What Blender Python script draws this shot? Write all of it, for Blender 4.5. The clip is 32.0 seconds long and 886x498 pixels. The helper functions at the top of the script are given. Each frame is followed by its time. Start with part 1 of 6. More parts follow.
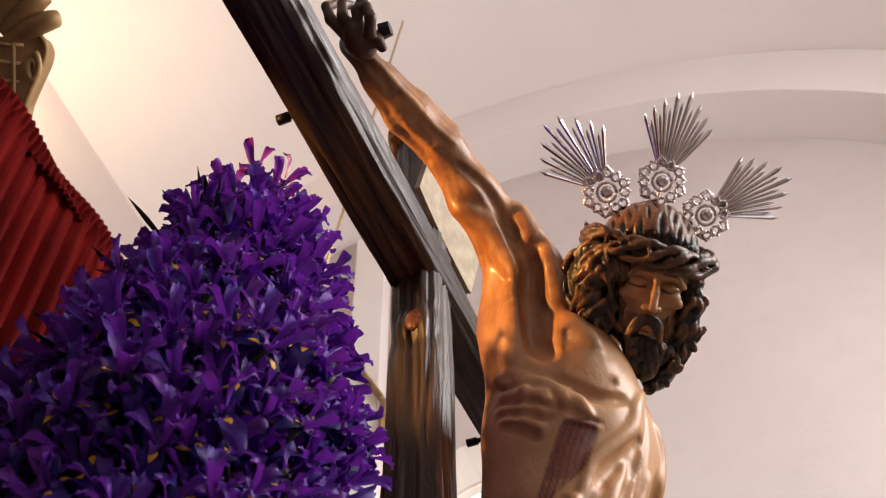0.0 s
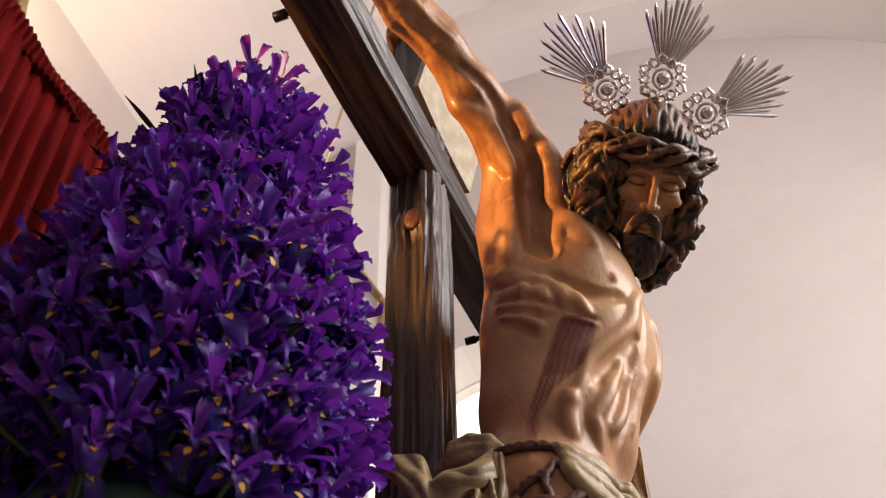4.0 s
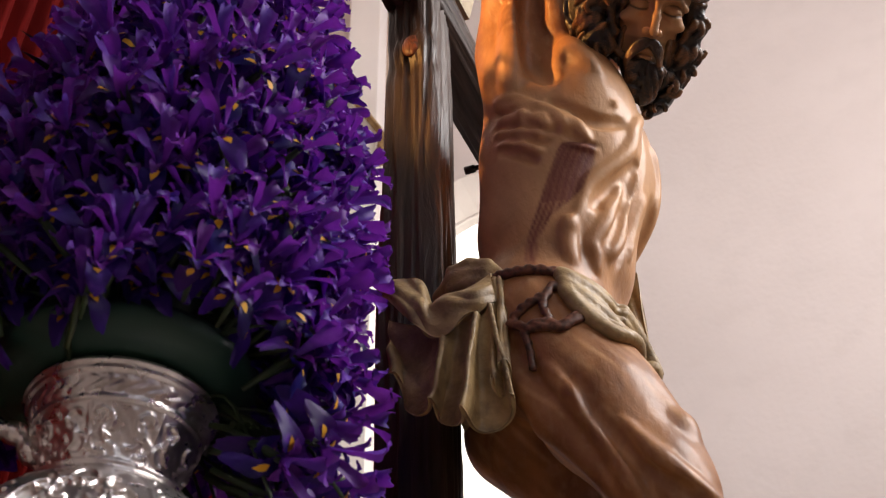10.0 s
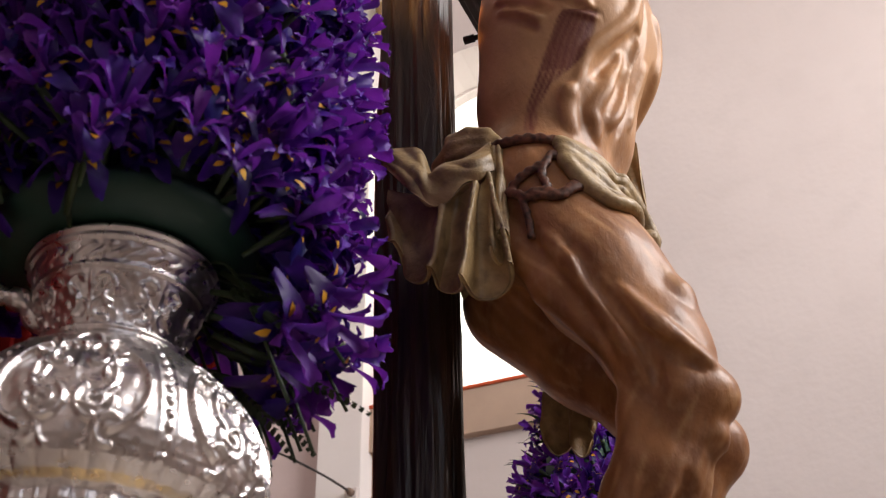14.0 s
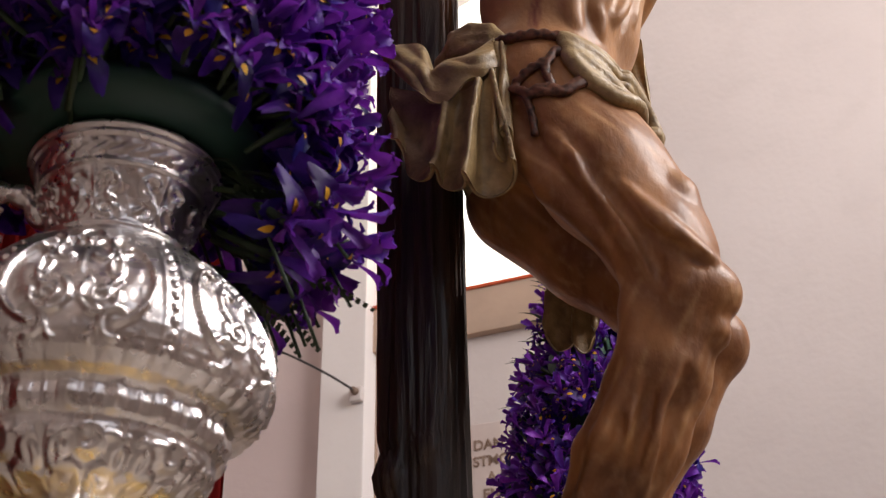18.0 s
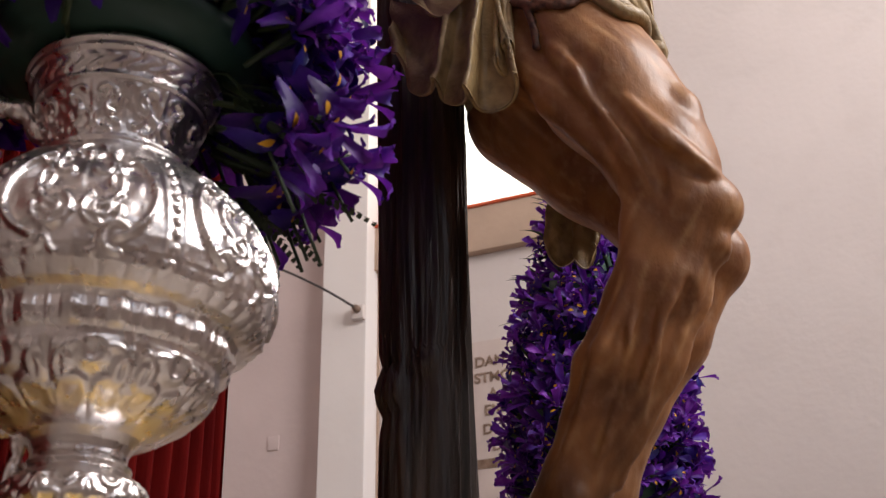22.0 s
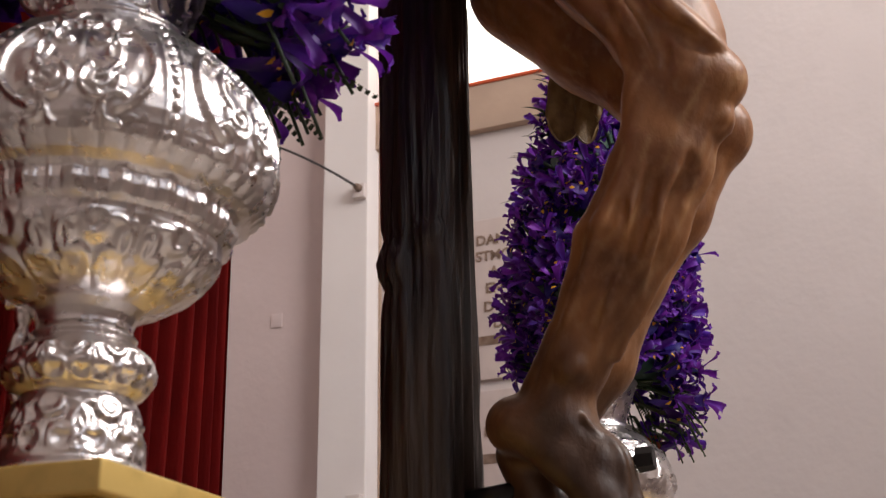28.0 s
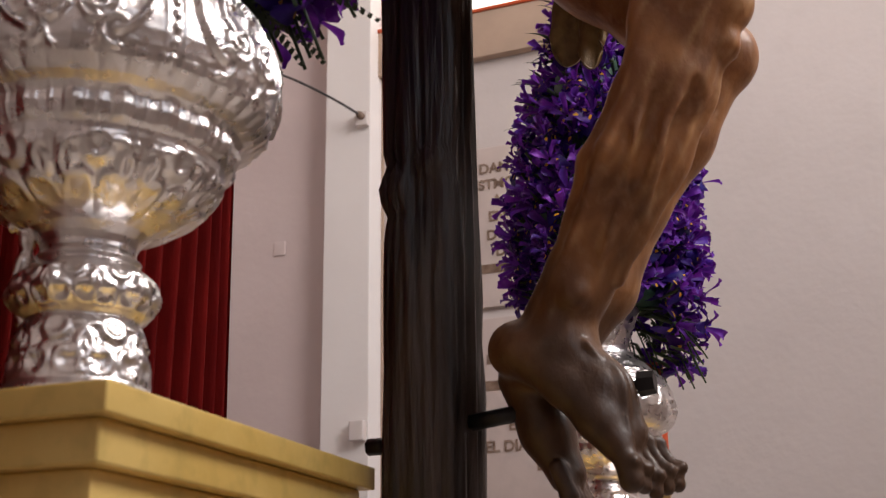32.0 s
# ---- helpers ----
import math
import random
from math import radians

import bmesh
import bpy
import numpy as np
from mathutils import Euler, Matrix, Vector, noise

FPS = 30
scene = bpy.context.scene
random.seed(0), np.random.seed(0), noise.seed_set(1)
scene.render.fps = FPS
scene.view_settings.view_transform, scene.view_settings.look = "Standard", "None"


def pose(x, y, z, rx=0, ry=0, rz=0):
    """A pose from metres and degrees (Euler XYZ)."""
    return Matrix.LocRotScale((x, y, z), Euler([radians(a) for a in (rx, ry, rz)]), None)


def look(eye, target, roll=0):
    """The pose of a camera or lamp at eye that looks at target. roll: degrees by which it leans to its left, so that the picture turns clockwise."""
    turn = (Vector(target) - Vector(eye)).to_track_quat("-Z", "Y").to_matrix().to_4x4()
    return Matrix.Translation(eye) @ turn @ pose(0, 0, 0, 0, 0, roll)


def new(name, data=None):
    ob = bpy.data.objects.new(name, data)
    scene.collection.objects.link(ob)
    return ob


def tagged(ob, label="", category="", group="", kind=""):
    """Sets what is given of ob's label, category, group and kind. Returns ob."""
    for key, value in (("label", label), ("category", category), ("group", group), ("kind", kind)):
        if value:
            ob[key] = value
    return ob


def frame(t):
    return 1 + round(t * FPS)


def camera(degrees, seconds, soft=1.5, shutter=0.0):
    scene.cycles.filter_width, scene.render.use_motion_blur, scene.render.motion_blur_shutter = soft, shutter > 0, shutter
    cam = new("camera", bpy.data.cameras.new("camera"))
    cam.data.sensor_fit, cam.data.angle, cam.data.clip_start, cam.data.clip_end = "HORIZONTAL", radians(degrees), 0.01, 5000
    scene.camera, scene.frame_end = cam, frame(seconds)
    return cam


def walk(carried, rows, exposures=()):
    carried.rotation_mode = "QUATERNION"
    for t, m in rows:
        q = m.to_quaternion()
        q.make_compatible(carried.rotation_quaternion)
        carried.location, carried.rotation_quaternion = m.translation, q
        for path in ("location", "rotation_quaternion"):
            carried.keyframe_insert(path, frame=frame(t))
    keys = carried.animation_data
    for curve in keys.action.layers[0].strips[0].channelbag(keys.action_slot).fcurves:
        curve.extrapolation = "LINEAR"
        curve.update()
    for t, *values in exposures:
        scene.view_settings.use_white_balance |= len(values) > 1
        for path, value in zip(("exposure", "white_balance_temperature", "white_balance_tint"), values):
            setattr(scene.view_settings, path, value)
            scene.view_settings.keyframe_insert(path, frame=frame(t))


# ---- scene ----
cam = camera(40.58, 32.0, soft=1.15)
cam.data.dof.use_dof, cam.data.dof.focus_distance, cam.data.dof.aperture_fstop = True, 2.3, 8.0
PATH = [
    (0.0, 0.0004, 0.0553, 1.5774, 144.463, 0.607, 0.425),
    (0.5, 0.0004, 0.0559, 1.5769, 144.006, 0.646, 0.484),
    (1.0, 0.0004, 0.0566, 1.5764, 143.505, 0.614, 0.432),
    (1.5, 0.0004, 0.0574, 1.5758, 142.879, 0.631, 0.438),
    (2.0, 0.0004, 0.0582, 1.5752, 142.279, 0.654, 0.449),
    (2.5, 0.0004, 0.0589, 1.5746, 141.705, 0.668, 0.462),
    (3.0, 0.0004, 0.0597, 1.5740, 141.111, 0.665, 0.448),
    (3.5, 0.0004, 0.0605, 1.5733, 140.472, 0.673, 0.445),
    (5.5, 0.0004, 0.0637, 1.5706, 137.967, 0.713, 0.453),
    (6.0, 0.0003, 0.0643, 1.5700, 137.429, 0.711, 0.468),
    (6.5, 0.0003, 0.0651, 1.5694, 136.833, 0.707, 0.461),
    (7.0, 0.0003, 0.0658, 1.5687, 136.230, 0.665, 0.411),
    (7.5, 0.0003, 0.0667, 1.5678, 135.487, 0.680, 0.416),
    (8.0, 0.0004, 0.0676, 1.5668, 134.667, 0.703, 0.397),
    (8.5, 0.0003, 0.0686, 1.5659, 133.871, 0.729, 0.419),
    (9.0, 0.0003, 0.0693, 1.5651, 133.192, 0.787, 0.484),
    (9.5, 0.0003, 0.0701, 1.5643, 132.548, 0.726, 0.441),
    (10.0, 0.0003, 0.0708, 1.5635, 131.901, 0.758, 0.470),
    (10.5, 0.0003, 0.0718, 1.5623, 130.967, 0.751, 0.428),
    (11.0, 0.0003, 0.0726, 1.5614, 130.208, 0.837, 0.506),
    (11.5, 0.0002, 0.0734, 1.5605, 129.523, 0.807, 0.508),
    (12.0, 0.0002, 0.0741, 1.5597, 128.854, 0.821, 0.540),
    (12.5, 0.0001, 0.0748, 1.5587, 128.107, 0.788, 0.522),
    (13.0, 0.0001, 0.0756, 1.5578, 127.400, 0.792, 0.514),
    (13.5, 0.0001, 0.0763, 1.5568, 126.682, 0.841, 0.526),
    (14.0, 0.0002, 0.0770, 1.5558, 125.946, 0.828, 0.466),
    (14.5, 0.0002, 0.0778, 1.5547, 125.154, 0.910, 0.513),
    (16.5, -0.0001, 0.0803, 1.5510, 122.411, 0.921, 0.624),
    (17.0, -0.0001, 0.0805, 1.5506, 122.147, 0.894, 0.639),
    (17.5, -0.0002, 0.0809, 1.5500, 121.730, 0.902, 0.666),
    (18.0, -0.0002, 0.0813, 1.5494, 121.298, 0.827, 0.628),
    (18.5, -0.0002, 0.0816, 1.5488, 120.851, 0.841, 0.631),
    (19.0, -0.0001, 0.0820, 1.5481, 120.390, 0.894, 0.619),
    (19.5, -0.0001, 0.0825, 1.5474, 119.886, 0.860, 0.595),
    (20.0, -0.0002, 0.0829, 1.5467, 119.404, 0.863, 0.654),
    (20.5, -0.0003, 0.0833, 1.5459, 118.870, 0.843, 0.681),
    (21.0, -0.0004, 0.0837, 1.5452, 118.357, 0.845, 0.701),
    (21.5, -0.0004, 0.0840, 1.5445, 117.919, 0.854, 0.706),
    (22.0, -0.0004, 0.0844, 1.5438, 117.457, 0.913, 0.744),
    (22.5, -0.0005, 0.0848, 1.5431, 116.945, 0.935, 0.799),
    (23.0, -0.0005, 0.0852, 1.5423, 116.405, 0.883, 0.767),
    (23.5, -0.0005, 0.0856, 1.5413, 115.771, 0.918, 0.798),
    (24.0, -0.0006, 0.0860, 1.5407, 115.324, 0.972, 0.867),
    (24.5, -0.0007, 0.0863, 1.5400, 114.877, 0.998, 0.896),
    (26.5, -0.0007, 0.0873, 1.5377, 113.374, 0.876, 0.862),
    (27.0, -0.0007, 0.0876, 1.5369, 112.858, 0.931, 0.833),
    (27.5, -0.0007, 0.0880, 1.5361, 112.332, 0.947, 0.831),
    (28.0, -0.0007, 0.0883, 1.5353, 111.762, 0.905, 0.809),
    (28.5, -0.0007, 0.0887, 1.5343, 111.158, 0.899, 0.815),
    (29.0, -0.0008, 0.0890, 1.5336, 110.665, 0.894, 0.836),
    (29.5, -0.0008, 0.0892, 1.5329, 110.217, 0.918, 0.846),
    (30.0, -0.0008, 0.0895, 1.5322, 109.818, 0.883, 0.854),
    (30.5, -0.0009, 0.0897, 1.5316, 109.408, 0.848, 0.844),
    (31.0, -0.0009, 0.0899, 1.5310, 108.999, 0.858, 0.850),
    (31.5, -0.0009, 0.0901, 1.5304, 108.669, 0.816, 0.872),
    (32.0, -0.0010, 0.0902, 1.5300, 108.397, 0.790, 0.909),
]
walk(cam, [(t, pose(*p)) for t, *p in PATH])

# world, sun, large lights
world = bpy.data.worlds.new("sky")
scene.world = world
world.use_nodes = True
wn = world.node_tree.nodes
sky = wn.new("ShaderNodeTexSky")
sky.sky_type, sky.sun_disc = "NISHITA", False
sky.sun_elevation, sky.sun_rotation = radians(45), radians(120)
world.node_tree.links.new(sky.outputs[0], wn["Background"].inputs[0])
wn["Background"].inputs[1].default_value = 0.12
scene.view_settings.exposure = 0.0

# the room's own axes: local x is the way the cross faces, local y runs to the back wall
ROOM = pose(-0.037, 1.75, 0, 0, 0, -21)


def lamp(name, kind, m, energy, color, size=0.1, size_y=None, spot=None, blend=0.3):
    data = bpy.data.lights.new(name, kind)
    data.energy, data.color = energy, color
    if kind == "AREA":
        data.shape, data.size, data.size_y = "RECTANGLE", size, size_y or size
    else:
        data.shadow_soft_size = size
    if spot:
        data.spot_size, data.spot_blend = radians(spot), blend
    ob = new(name, data)
    ob.matrix_world = m
    return ob


def room_look(eye, target):
    return look(ROOM @ Vector(eye), ROOM @ Vector(target))


# daylight in the unseen side wall's window; the rear lamp is an added fill
lamp("window_daylight", "AREA", room_look((3.34, 0.35, 5.75), (0.2, 0.15, 5.85)), 328, (1.0, 0.93, 0.905), 2.5, 3.3)
lamp("rear_fill", "AREA", room_look((3.34, -3.4, 5.15), (0.2, -2.9, 5.0)), 17, (1.0, 0.93, 0.905), 1.9, 3.3)
# warm spot lamp at the altar's side, and the lamp that washes the vault
lamp("altar_spot", "SPOT", room_look((-0.95, -1.12, 3.86), (0.38, -0.10, 3.40)), 230, (1.0, 0.47, 0.13), 0.03, spot=27, blend=0.6)
lamp("vault_lamp", "SPOT", room_look((-2.75, 0.9, 8.5), (-3.1, 1.15, 9.6)), 40, (1.0, 0.72, 0.40), 0.12, spot=150, blend=0.8)

# materials


def material(name, color, rough=0.6, metal=0.0, second=None, scale=6.0, stretch=(1, 1, 1), detail=6, bump=0.0, bump_scale=40.0,
             rough_var=0.1, coat=0.0, spec=0.5, wave=0.0, ramp=(0.35, 0.65), random_by=0.0, fine=None, fine_scale=60.0, fine_mix=0.3, sheen=0.0, bump2=0.0, bump2_scale=10.0):
    m = bpy.data.materials.new(name)
    m.use_nodes = True
    nt = m.node_tree
    nodes, links = nt.nodes, nt.links
    b = nodes["Principled BSDF"]
    b.inputs["Roughness"].default_value, b.inputs["Metallic"].default_value = rough, metal
    b.inputs["Coat Weight"].default_value, b.inputs["Coat Roughness"].default_value = coat, 0.15
    b.inputs["Specular IOR Level"].default_value = spec
    b.inputs["Sheen Weight"].default_value = sheen
    tc = nodes.new("ShaderNodeTexCoord")
    mp = nodes.new("ShaderNodeMapping")
    mp.inputs["Scale"].default_value = stretch
    links.new(tc.outputs["Object"], mp.inputs[0])
    src = mp.outputs[0]
    n1 = nodes.new("ShaderNodeTexNoise")
    n1.inputs["Scale"].default_value, n1.inputs["Detail"].default_value = scale, detail
    n1.inputs["Distortion"].default_value = wave
    links.new(src, n1.inputs["Vector"])
    rp = nodes.new("ShaderNodeValToRGB")
    second = second or tuple(c * 0.8 for c in color)
    rp.color_ramp.elements[0].position, rp.color_ramp.elements[0].color = ramp[0], (*second, 1)
    rp.color_ramp.elements[1].position, rp.color_ramp.elements[1].color = ramp[1], (*color, 1)
    links.new(n1.outputs[0], rp.inputs[0])
    out = rp.outputs[0]
    n2 = nodes.new("ShaderNodeTexNoise")
    n2.inputs["Scale"].default_value, n2.inputs["Detail"].default_value = fine_scale, 4
    links.new(src, n2.inputs["Vector"])
    if fine:
        mx = nodes.new("ShaderNodeMix")
        mx.data_type = "RGBA"
        mr = nodes.new("ShaderNodeMapRange")
        mr.inputs[1].default_value, mr.inputs[2].default_value, mr.inputs[4].default_value = 0.5, 0.7, fine_mix
        links.new(n2.outputs[0], mr.inputs[0])
        links.new(mr.outputs[0], mx.inputs[0])
        links.new(out, mx.inputs[6])
        mx.inputs[7].default_value = (*fine, 1)
        out = mx.outputs[2]
    if random_by:
        info = nodes.new("ShaderNodeObjectInfo")
        hs = nodes.new("ShaderNodeHueSaturation")
        mr = nodes.new("ShaderNodeMapRange")
        mr.inputs[3].default_value, mr.inputs[4].default_value = 1 - random_by, 1 + random_by
        links.new(info.outputs["Random"], mr.inputs[0])
        links.new(mr.outputs[0], hs.inputs["Value"])
        wn2 = nodes.new("ShaderNodeTexWhiteNoise")
        wn2.noise_dimensions = "1D"
        links.new(info.outputs["Random"], wn2.inputs["W"])
        mh = nodes.new("ShaderNodeMapRange")
        mh.inputs[3].default_value, mh.inputs[4].default_value = 0.465, 0.52
        links.new(wn2.outputs[0], mh.inputs[0])
        links.new(mh.outputs[0], hs.inputs["Hue"])
        links.new(out, hs.inputs["Color"])
        out = hs.outputs[0]
    links.new(out, b.inputs["Base Color"])
    if rough_var:
        mr = nodes.new("ShaderNodeMapRange")
        mr.inputs[3].default_value, mr.inputs[4].default_value = max(0.02, rough - rough_var), min(1, rough + rough_var)
        links.new(n2.outputs[0], mr.inputs[0])
        links.new(mr.outputs[0], b.inputs["Roughness"])
    if bump:
        n3 = nodes.new("ShaderNodeTexNoise")
        n3.inputs["Scale"].default_value, n3.inputs["Detail"].default_value = bump_scale, 6
        n3.inputs["Distortion"].default_value = wave
        links.new(src, n3.inputs["Vector"])
        bp = nodes.new("ShaderNodeBump")
        bp.inputs["Strength"].default_value, bp.inputs["Distance"].default_value = 1.0, bump
        links.new(n3.outputs[0], bp.inputs["Height"])
        links.new(bp.outputs[0], b.inputs["Normal"])
        if bump2:
            n4 = nodes.new("ShaderNodeTexNoise")
            n4.inputs["Scale"].default_value, n4.inputs["Detail"].default_value = bump2_scale, 3
            n4.inputs["Distortion"].default_value = wave
            links.new(src, n4.inputs["Vector"])
            bq = nodes.new("ShaderNodeBump")
            bq.inputs["Strength"].default_value, bq.inputs["Distance"].default_value = 1.0, bump2
            links.new(n4.outputs[0], bq.inputs["Height"])
            links.new(bq.outputs[0], bp.inputs["Normal"])
    return m


def layer(m, attribute, color, amount=1.0, rough=None):
    """Paint a second colour over a material where the mesh's attribute says."""
    nt = m.node_tree
    b = nt.nodes["Principled BSDF"]
    link = b.inputs["Base Color"].links[0]
    src = link.from_socket
    at = nt.nodes.new("ShaderNodeAttribute")
    at.attribute_name = attribute
    mul = nt.nodes.new("ShaderNodeMath")
    mul.operation = "MULTIPLY"
    mul.inputs[1].default_value = amount
    nt.links.new(at.outputs["Fac"], mul.inputs[0])
    mx = nt.nodes.new("ShaderNodeMix")
    mx.data_type = "RGBA"
    nt.links.new(mul.outputs[0], mx.inputs[0])
    nt.links.new(src, mx.inputs[6])
    mx.inputs[7].default_value = (*color, 1)
    nt.links.new(mx.outputs[2], b.inputs["Base Color"])


PLASTER = material("plaster", (0.66, 0.595, 0.575), 0.9, second=(0.615, 0.55, 0.53), scale=0.9, bump=0.0015, bump_scale=30, fine=(0.58, 0.52, 0.5), fine_scale=7, fine_mix=0.3)
WHITE = material("white_pier_paint", (0.88, 0.84, 0.82), 0.7, second=(0.83, 0.78, 0.76), scale=1.5, bump=0.001, bump_scale=25)
# dark plaster for an unseen wall, to weaken bounced light
DIM_PLASTER = material("bounce_cut_plaster", (0.24, 0.20, 0.18), 0.9, second=(0.19, 0.16, 0.14), scale=0.9, bump=0.0015, bump_scale=30)
VAULT = material("vault_plaster", (0.88, 0.82, 0.80), 0.9, second=(0.83, 0.77, 0.75), scale=0.6, bump=0.0015, bump_scale=25)
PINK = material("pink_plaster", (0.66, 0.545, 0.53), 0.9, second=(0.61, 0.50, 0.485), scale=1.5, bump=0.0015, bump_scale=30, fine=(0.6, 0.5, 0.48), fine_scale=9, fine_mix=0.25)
FLOOR = material("floor_stone", (0.46, 0.41, 0.37), 0.4, second=(0.35, 0.31, 0.28), scale=3)
WOOD = material("cross_wood", (0.060, 0.040, 0.031), 0.38, second=(0.014, 0.009, 0.007), scale=15, stretch=(1, 1, 0.10), detail=7, wave=2.2, bump=0.006, bump_scale=24, rough_var=0.16, coat=0.05, fine=(0.075, 0.052, 0.040), fine_scale=70, fine_mix=0.35)
KNOT = material("knot_wood", (0.17, 0.050, 0.018), 0.42, second=(0.05, 0.018, 0.010), scale=30, stretch=(1, 1, 0.5), wave=3, bump=0.003, bump_scale=40)
SKIN = material("painted_skin", (0.45, 0.200, 0.074), 0.50, second=(0.20, 0.076, 0.027), scale=14, stretch=(1, 1, 0.6), detail=8, wave=0.8, rough_var=0.12, spec=0.35, coat=0.20, bump=0.0006, bump_scale=140, bump2=0.0014, bump2_scale=45, fine=(0.50, 0.30, 0.17), fine_scale=70, fine_mix=0.3, ramp=(0.32, 0.66))
# paler trunk and face paint, lightened further in place of fill light
layer(SKIN, "fair_fill", (0.68, 0.385, 0.180), 0.66)
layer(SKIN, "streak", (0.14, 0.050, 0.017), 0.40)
# highlight strokes put into the skin's colour
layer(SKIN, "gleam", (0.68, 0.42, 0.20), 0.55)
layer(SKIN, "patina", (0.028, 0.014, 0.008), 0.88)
layer(SKIN, "stain", (0.13, 0.020, 0.016), 0.95)
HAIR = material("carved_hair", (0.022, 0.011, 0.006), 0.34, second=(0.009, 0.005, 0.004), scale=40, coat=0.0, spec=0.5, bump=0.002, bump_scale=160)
# dry-brushed brown on raised locks; dark hollows put crease shade into the colour
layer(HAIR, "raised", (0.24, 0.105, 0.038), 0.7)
THORN = material("carved_thorns", (0.16, 0.072, 0.030), 0.42, second=(0.025, 0.012, 0.007), scale=60, bump=0.002, bump_scale=140)
CLOTH = material("carved_cloth", (0.45, 0.315, 0.145), 0.46, second=(0.25, 0.16, 0.066), scale=18, detail=8, wave=0.8, rough_var=0.14, coat=0.08, bump=0.0012, bump_scale=120, bump2=0.003, bump2_scale=28, fine=(0.12, 0.08, 0.045), fine_scale=45, fine_mix=0.55)
ROPE = material("carved_rope", (0.18, 0.066, 0.036), 0.45, second=(0.04, 0.016, 0.01), scale=90, spec=0.35)
IRON = material("black_iron", (0.02, 0.018, 0.018), 0.45, metal=0.4, second=(0.012, 0.01, 0.01), scale=30, bump=0.001)
SILVER = material("chased_silver", (0.97, 0.93, 0.91), 0.29, metal=1.0, second=(0.78, 0.73, 0.70), scale=14, rough_var=0.1, bump=0.0016, bump_scale=75)
BRIGHT_SILVER = material("bright_silver", (0.93, 0.89, 0.87), 0.25, metal=1.0, second=(0.78, 0.72, 0.69), scale=20, rough_var=0.06)
GOLD = material("gilding", (0.62, 0.37, 0.13), 0.42, metal=0.7, second=(0.30, 0.15, 0.045), scale=10, rough_var=0.12, bump=0.0012, bump_scale=40)
TAN_GILT = material("dull_gilding", (0.40, 0.25, 0.105), 0.5, metal=0.15, second=(0.22, 0.12, 0.045), scale=9, rough_var=0.12, bump=0.001, bump_scale=50)
GILT_WOOD = material("gold_painted_wood", (0.84, 0.60, 0.20), 0.36, metal=0.2, second=(0.72, 0.48, 0.13), scale=5, rough_var=0.08, bump=0.0006, bump_scale=60, fine=(0.4, 0.28, 0.07), fine_scale=25, fine_mix=0.3)
VELVET = material("red_velvet", (0.25, 0.012, 0.010), 0.9, second=(0.15, 0.006, 0.006), scale=9, stretch=(1, 1, 0.2), spec=0.12, sheen=0.0, bump=0.001, bump_scale=150)
PETAL = material("iris_petal", (0.056, 0.008, 0.20), 0.5, spec=0.3, second=(0.014, 0.003, 0.075), scale=14, random_by=0.55, rough_var=0.05, fine=(0.15, 0.04, 0.36), fine_scale=60, fine_mix=0.35)
PETAL_LIGHT = material("iris_petal_light", (0.17, 0.030, 0.38), 0.5, spec=0.3, second=(0.06, 0.010, 0.19), scale=14, random_by=0.45, rough_var=0.05, fine=(0.30, 0.12, 0.52), fine_scale=45, fine_mix=0.35)


def let_through(m, color, amount):
    """Thin petals let part of the light through."""
    nt = m.node_tree
    out = nt.nodes["Material Output"]
    tr = nt.nodes.new("ShaderNodeBsdfTranslucent")
    tr.inputs[0].default_value = (*color, 1)
    mx = nt.nodes.new("ShaderNodeMixShader")
    mx.inputs[0].default_value = amount
    nt.links.new(nt.nodes["Principled BSDF"].outputs[0], mx.inputs[1])
    nt.links.new(tr.outputs[0], mx.inputs[2])
    nt.links.new(mx.outputs[0], out.inputs[0])


let_through(PETAL, (0.10, 0.008, 0.34), 0.25)
let_through(PETAL_LIGHT, (0.26, 0.03, 0.50), 0.25)
YELLOW = material("iris_signal", (0.80, 0.42, 0.02), 0.6, second=(0.65, 0.28, 0.01), scale=40)
LEAF = material("iris_leaf", (0.035, 0.06, 0.018), 0.5, second=(0.015, 0.03, 0.01), scale=14, random_by=0.3)
FERN = material("fern_green", (0.045, 0.085, 0.02), 0.55, second=(0.02, 0.04, 0.01), scale=20)
DISH = material("green_dish", (0.020, 0.062, 0.042), 0.5, second=(0.014, 0.045, 0.030), scale=5)
WAX = material("orange_wax", (0.62, 0.10, 0.03), 0.45, second=(0.5, 0.07, 0.02), scale=10)
MARBLE = material("plaque_marble", (0.66, 0.56, 0.52), 0.4, second=(0.56, 0.47, 0.44), scale=3, fine=(0.5, 0.42, 0.4), fine_scale=14, fine_mix=0.3)
LETTER = material("letter_brown", (0.30, 0.21, 0.16), 0.6, second=(0.15, 0.09, 0.06), scale=20)
SILLSTONE = material("sill_stone", (0.52, 0.38, 0.29), 0.8, second=(0.45, 0.33, 0.25), scale=4, bump=0.001)
PARCHMENT = material("title_board", (0.40, 0.33, 0.22), 0.55, second=(0.27, 0.21, 0.135), scale=22, fine=(0.2, 0.15, 0.1), fine_scale=25, fine_mix=0.4)
PLASTIC = material("white_plastic", (0.75, 0.68, 0.66), 0.5, second=(0.7, 0.63, 0.6), scale=8)
CABLE = material("dark_cable", (0.05, 0.045, 0.045), 0.5)
RED_GLASS = material("red_glass", (0.45, 0.03, 0.02), 0.12, second=(0.35, 0.02, 0.015), scale=8, coat=0.5)
BRASS = material("brass", (0.6, 0.42, 0.2), 0.35, metal=0.9)


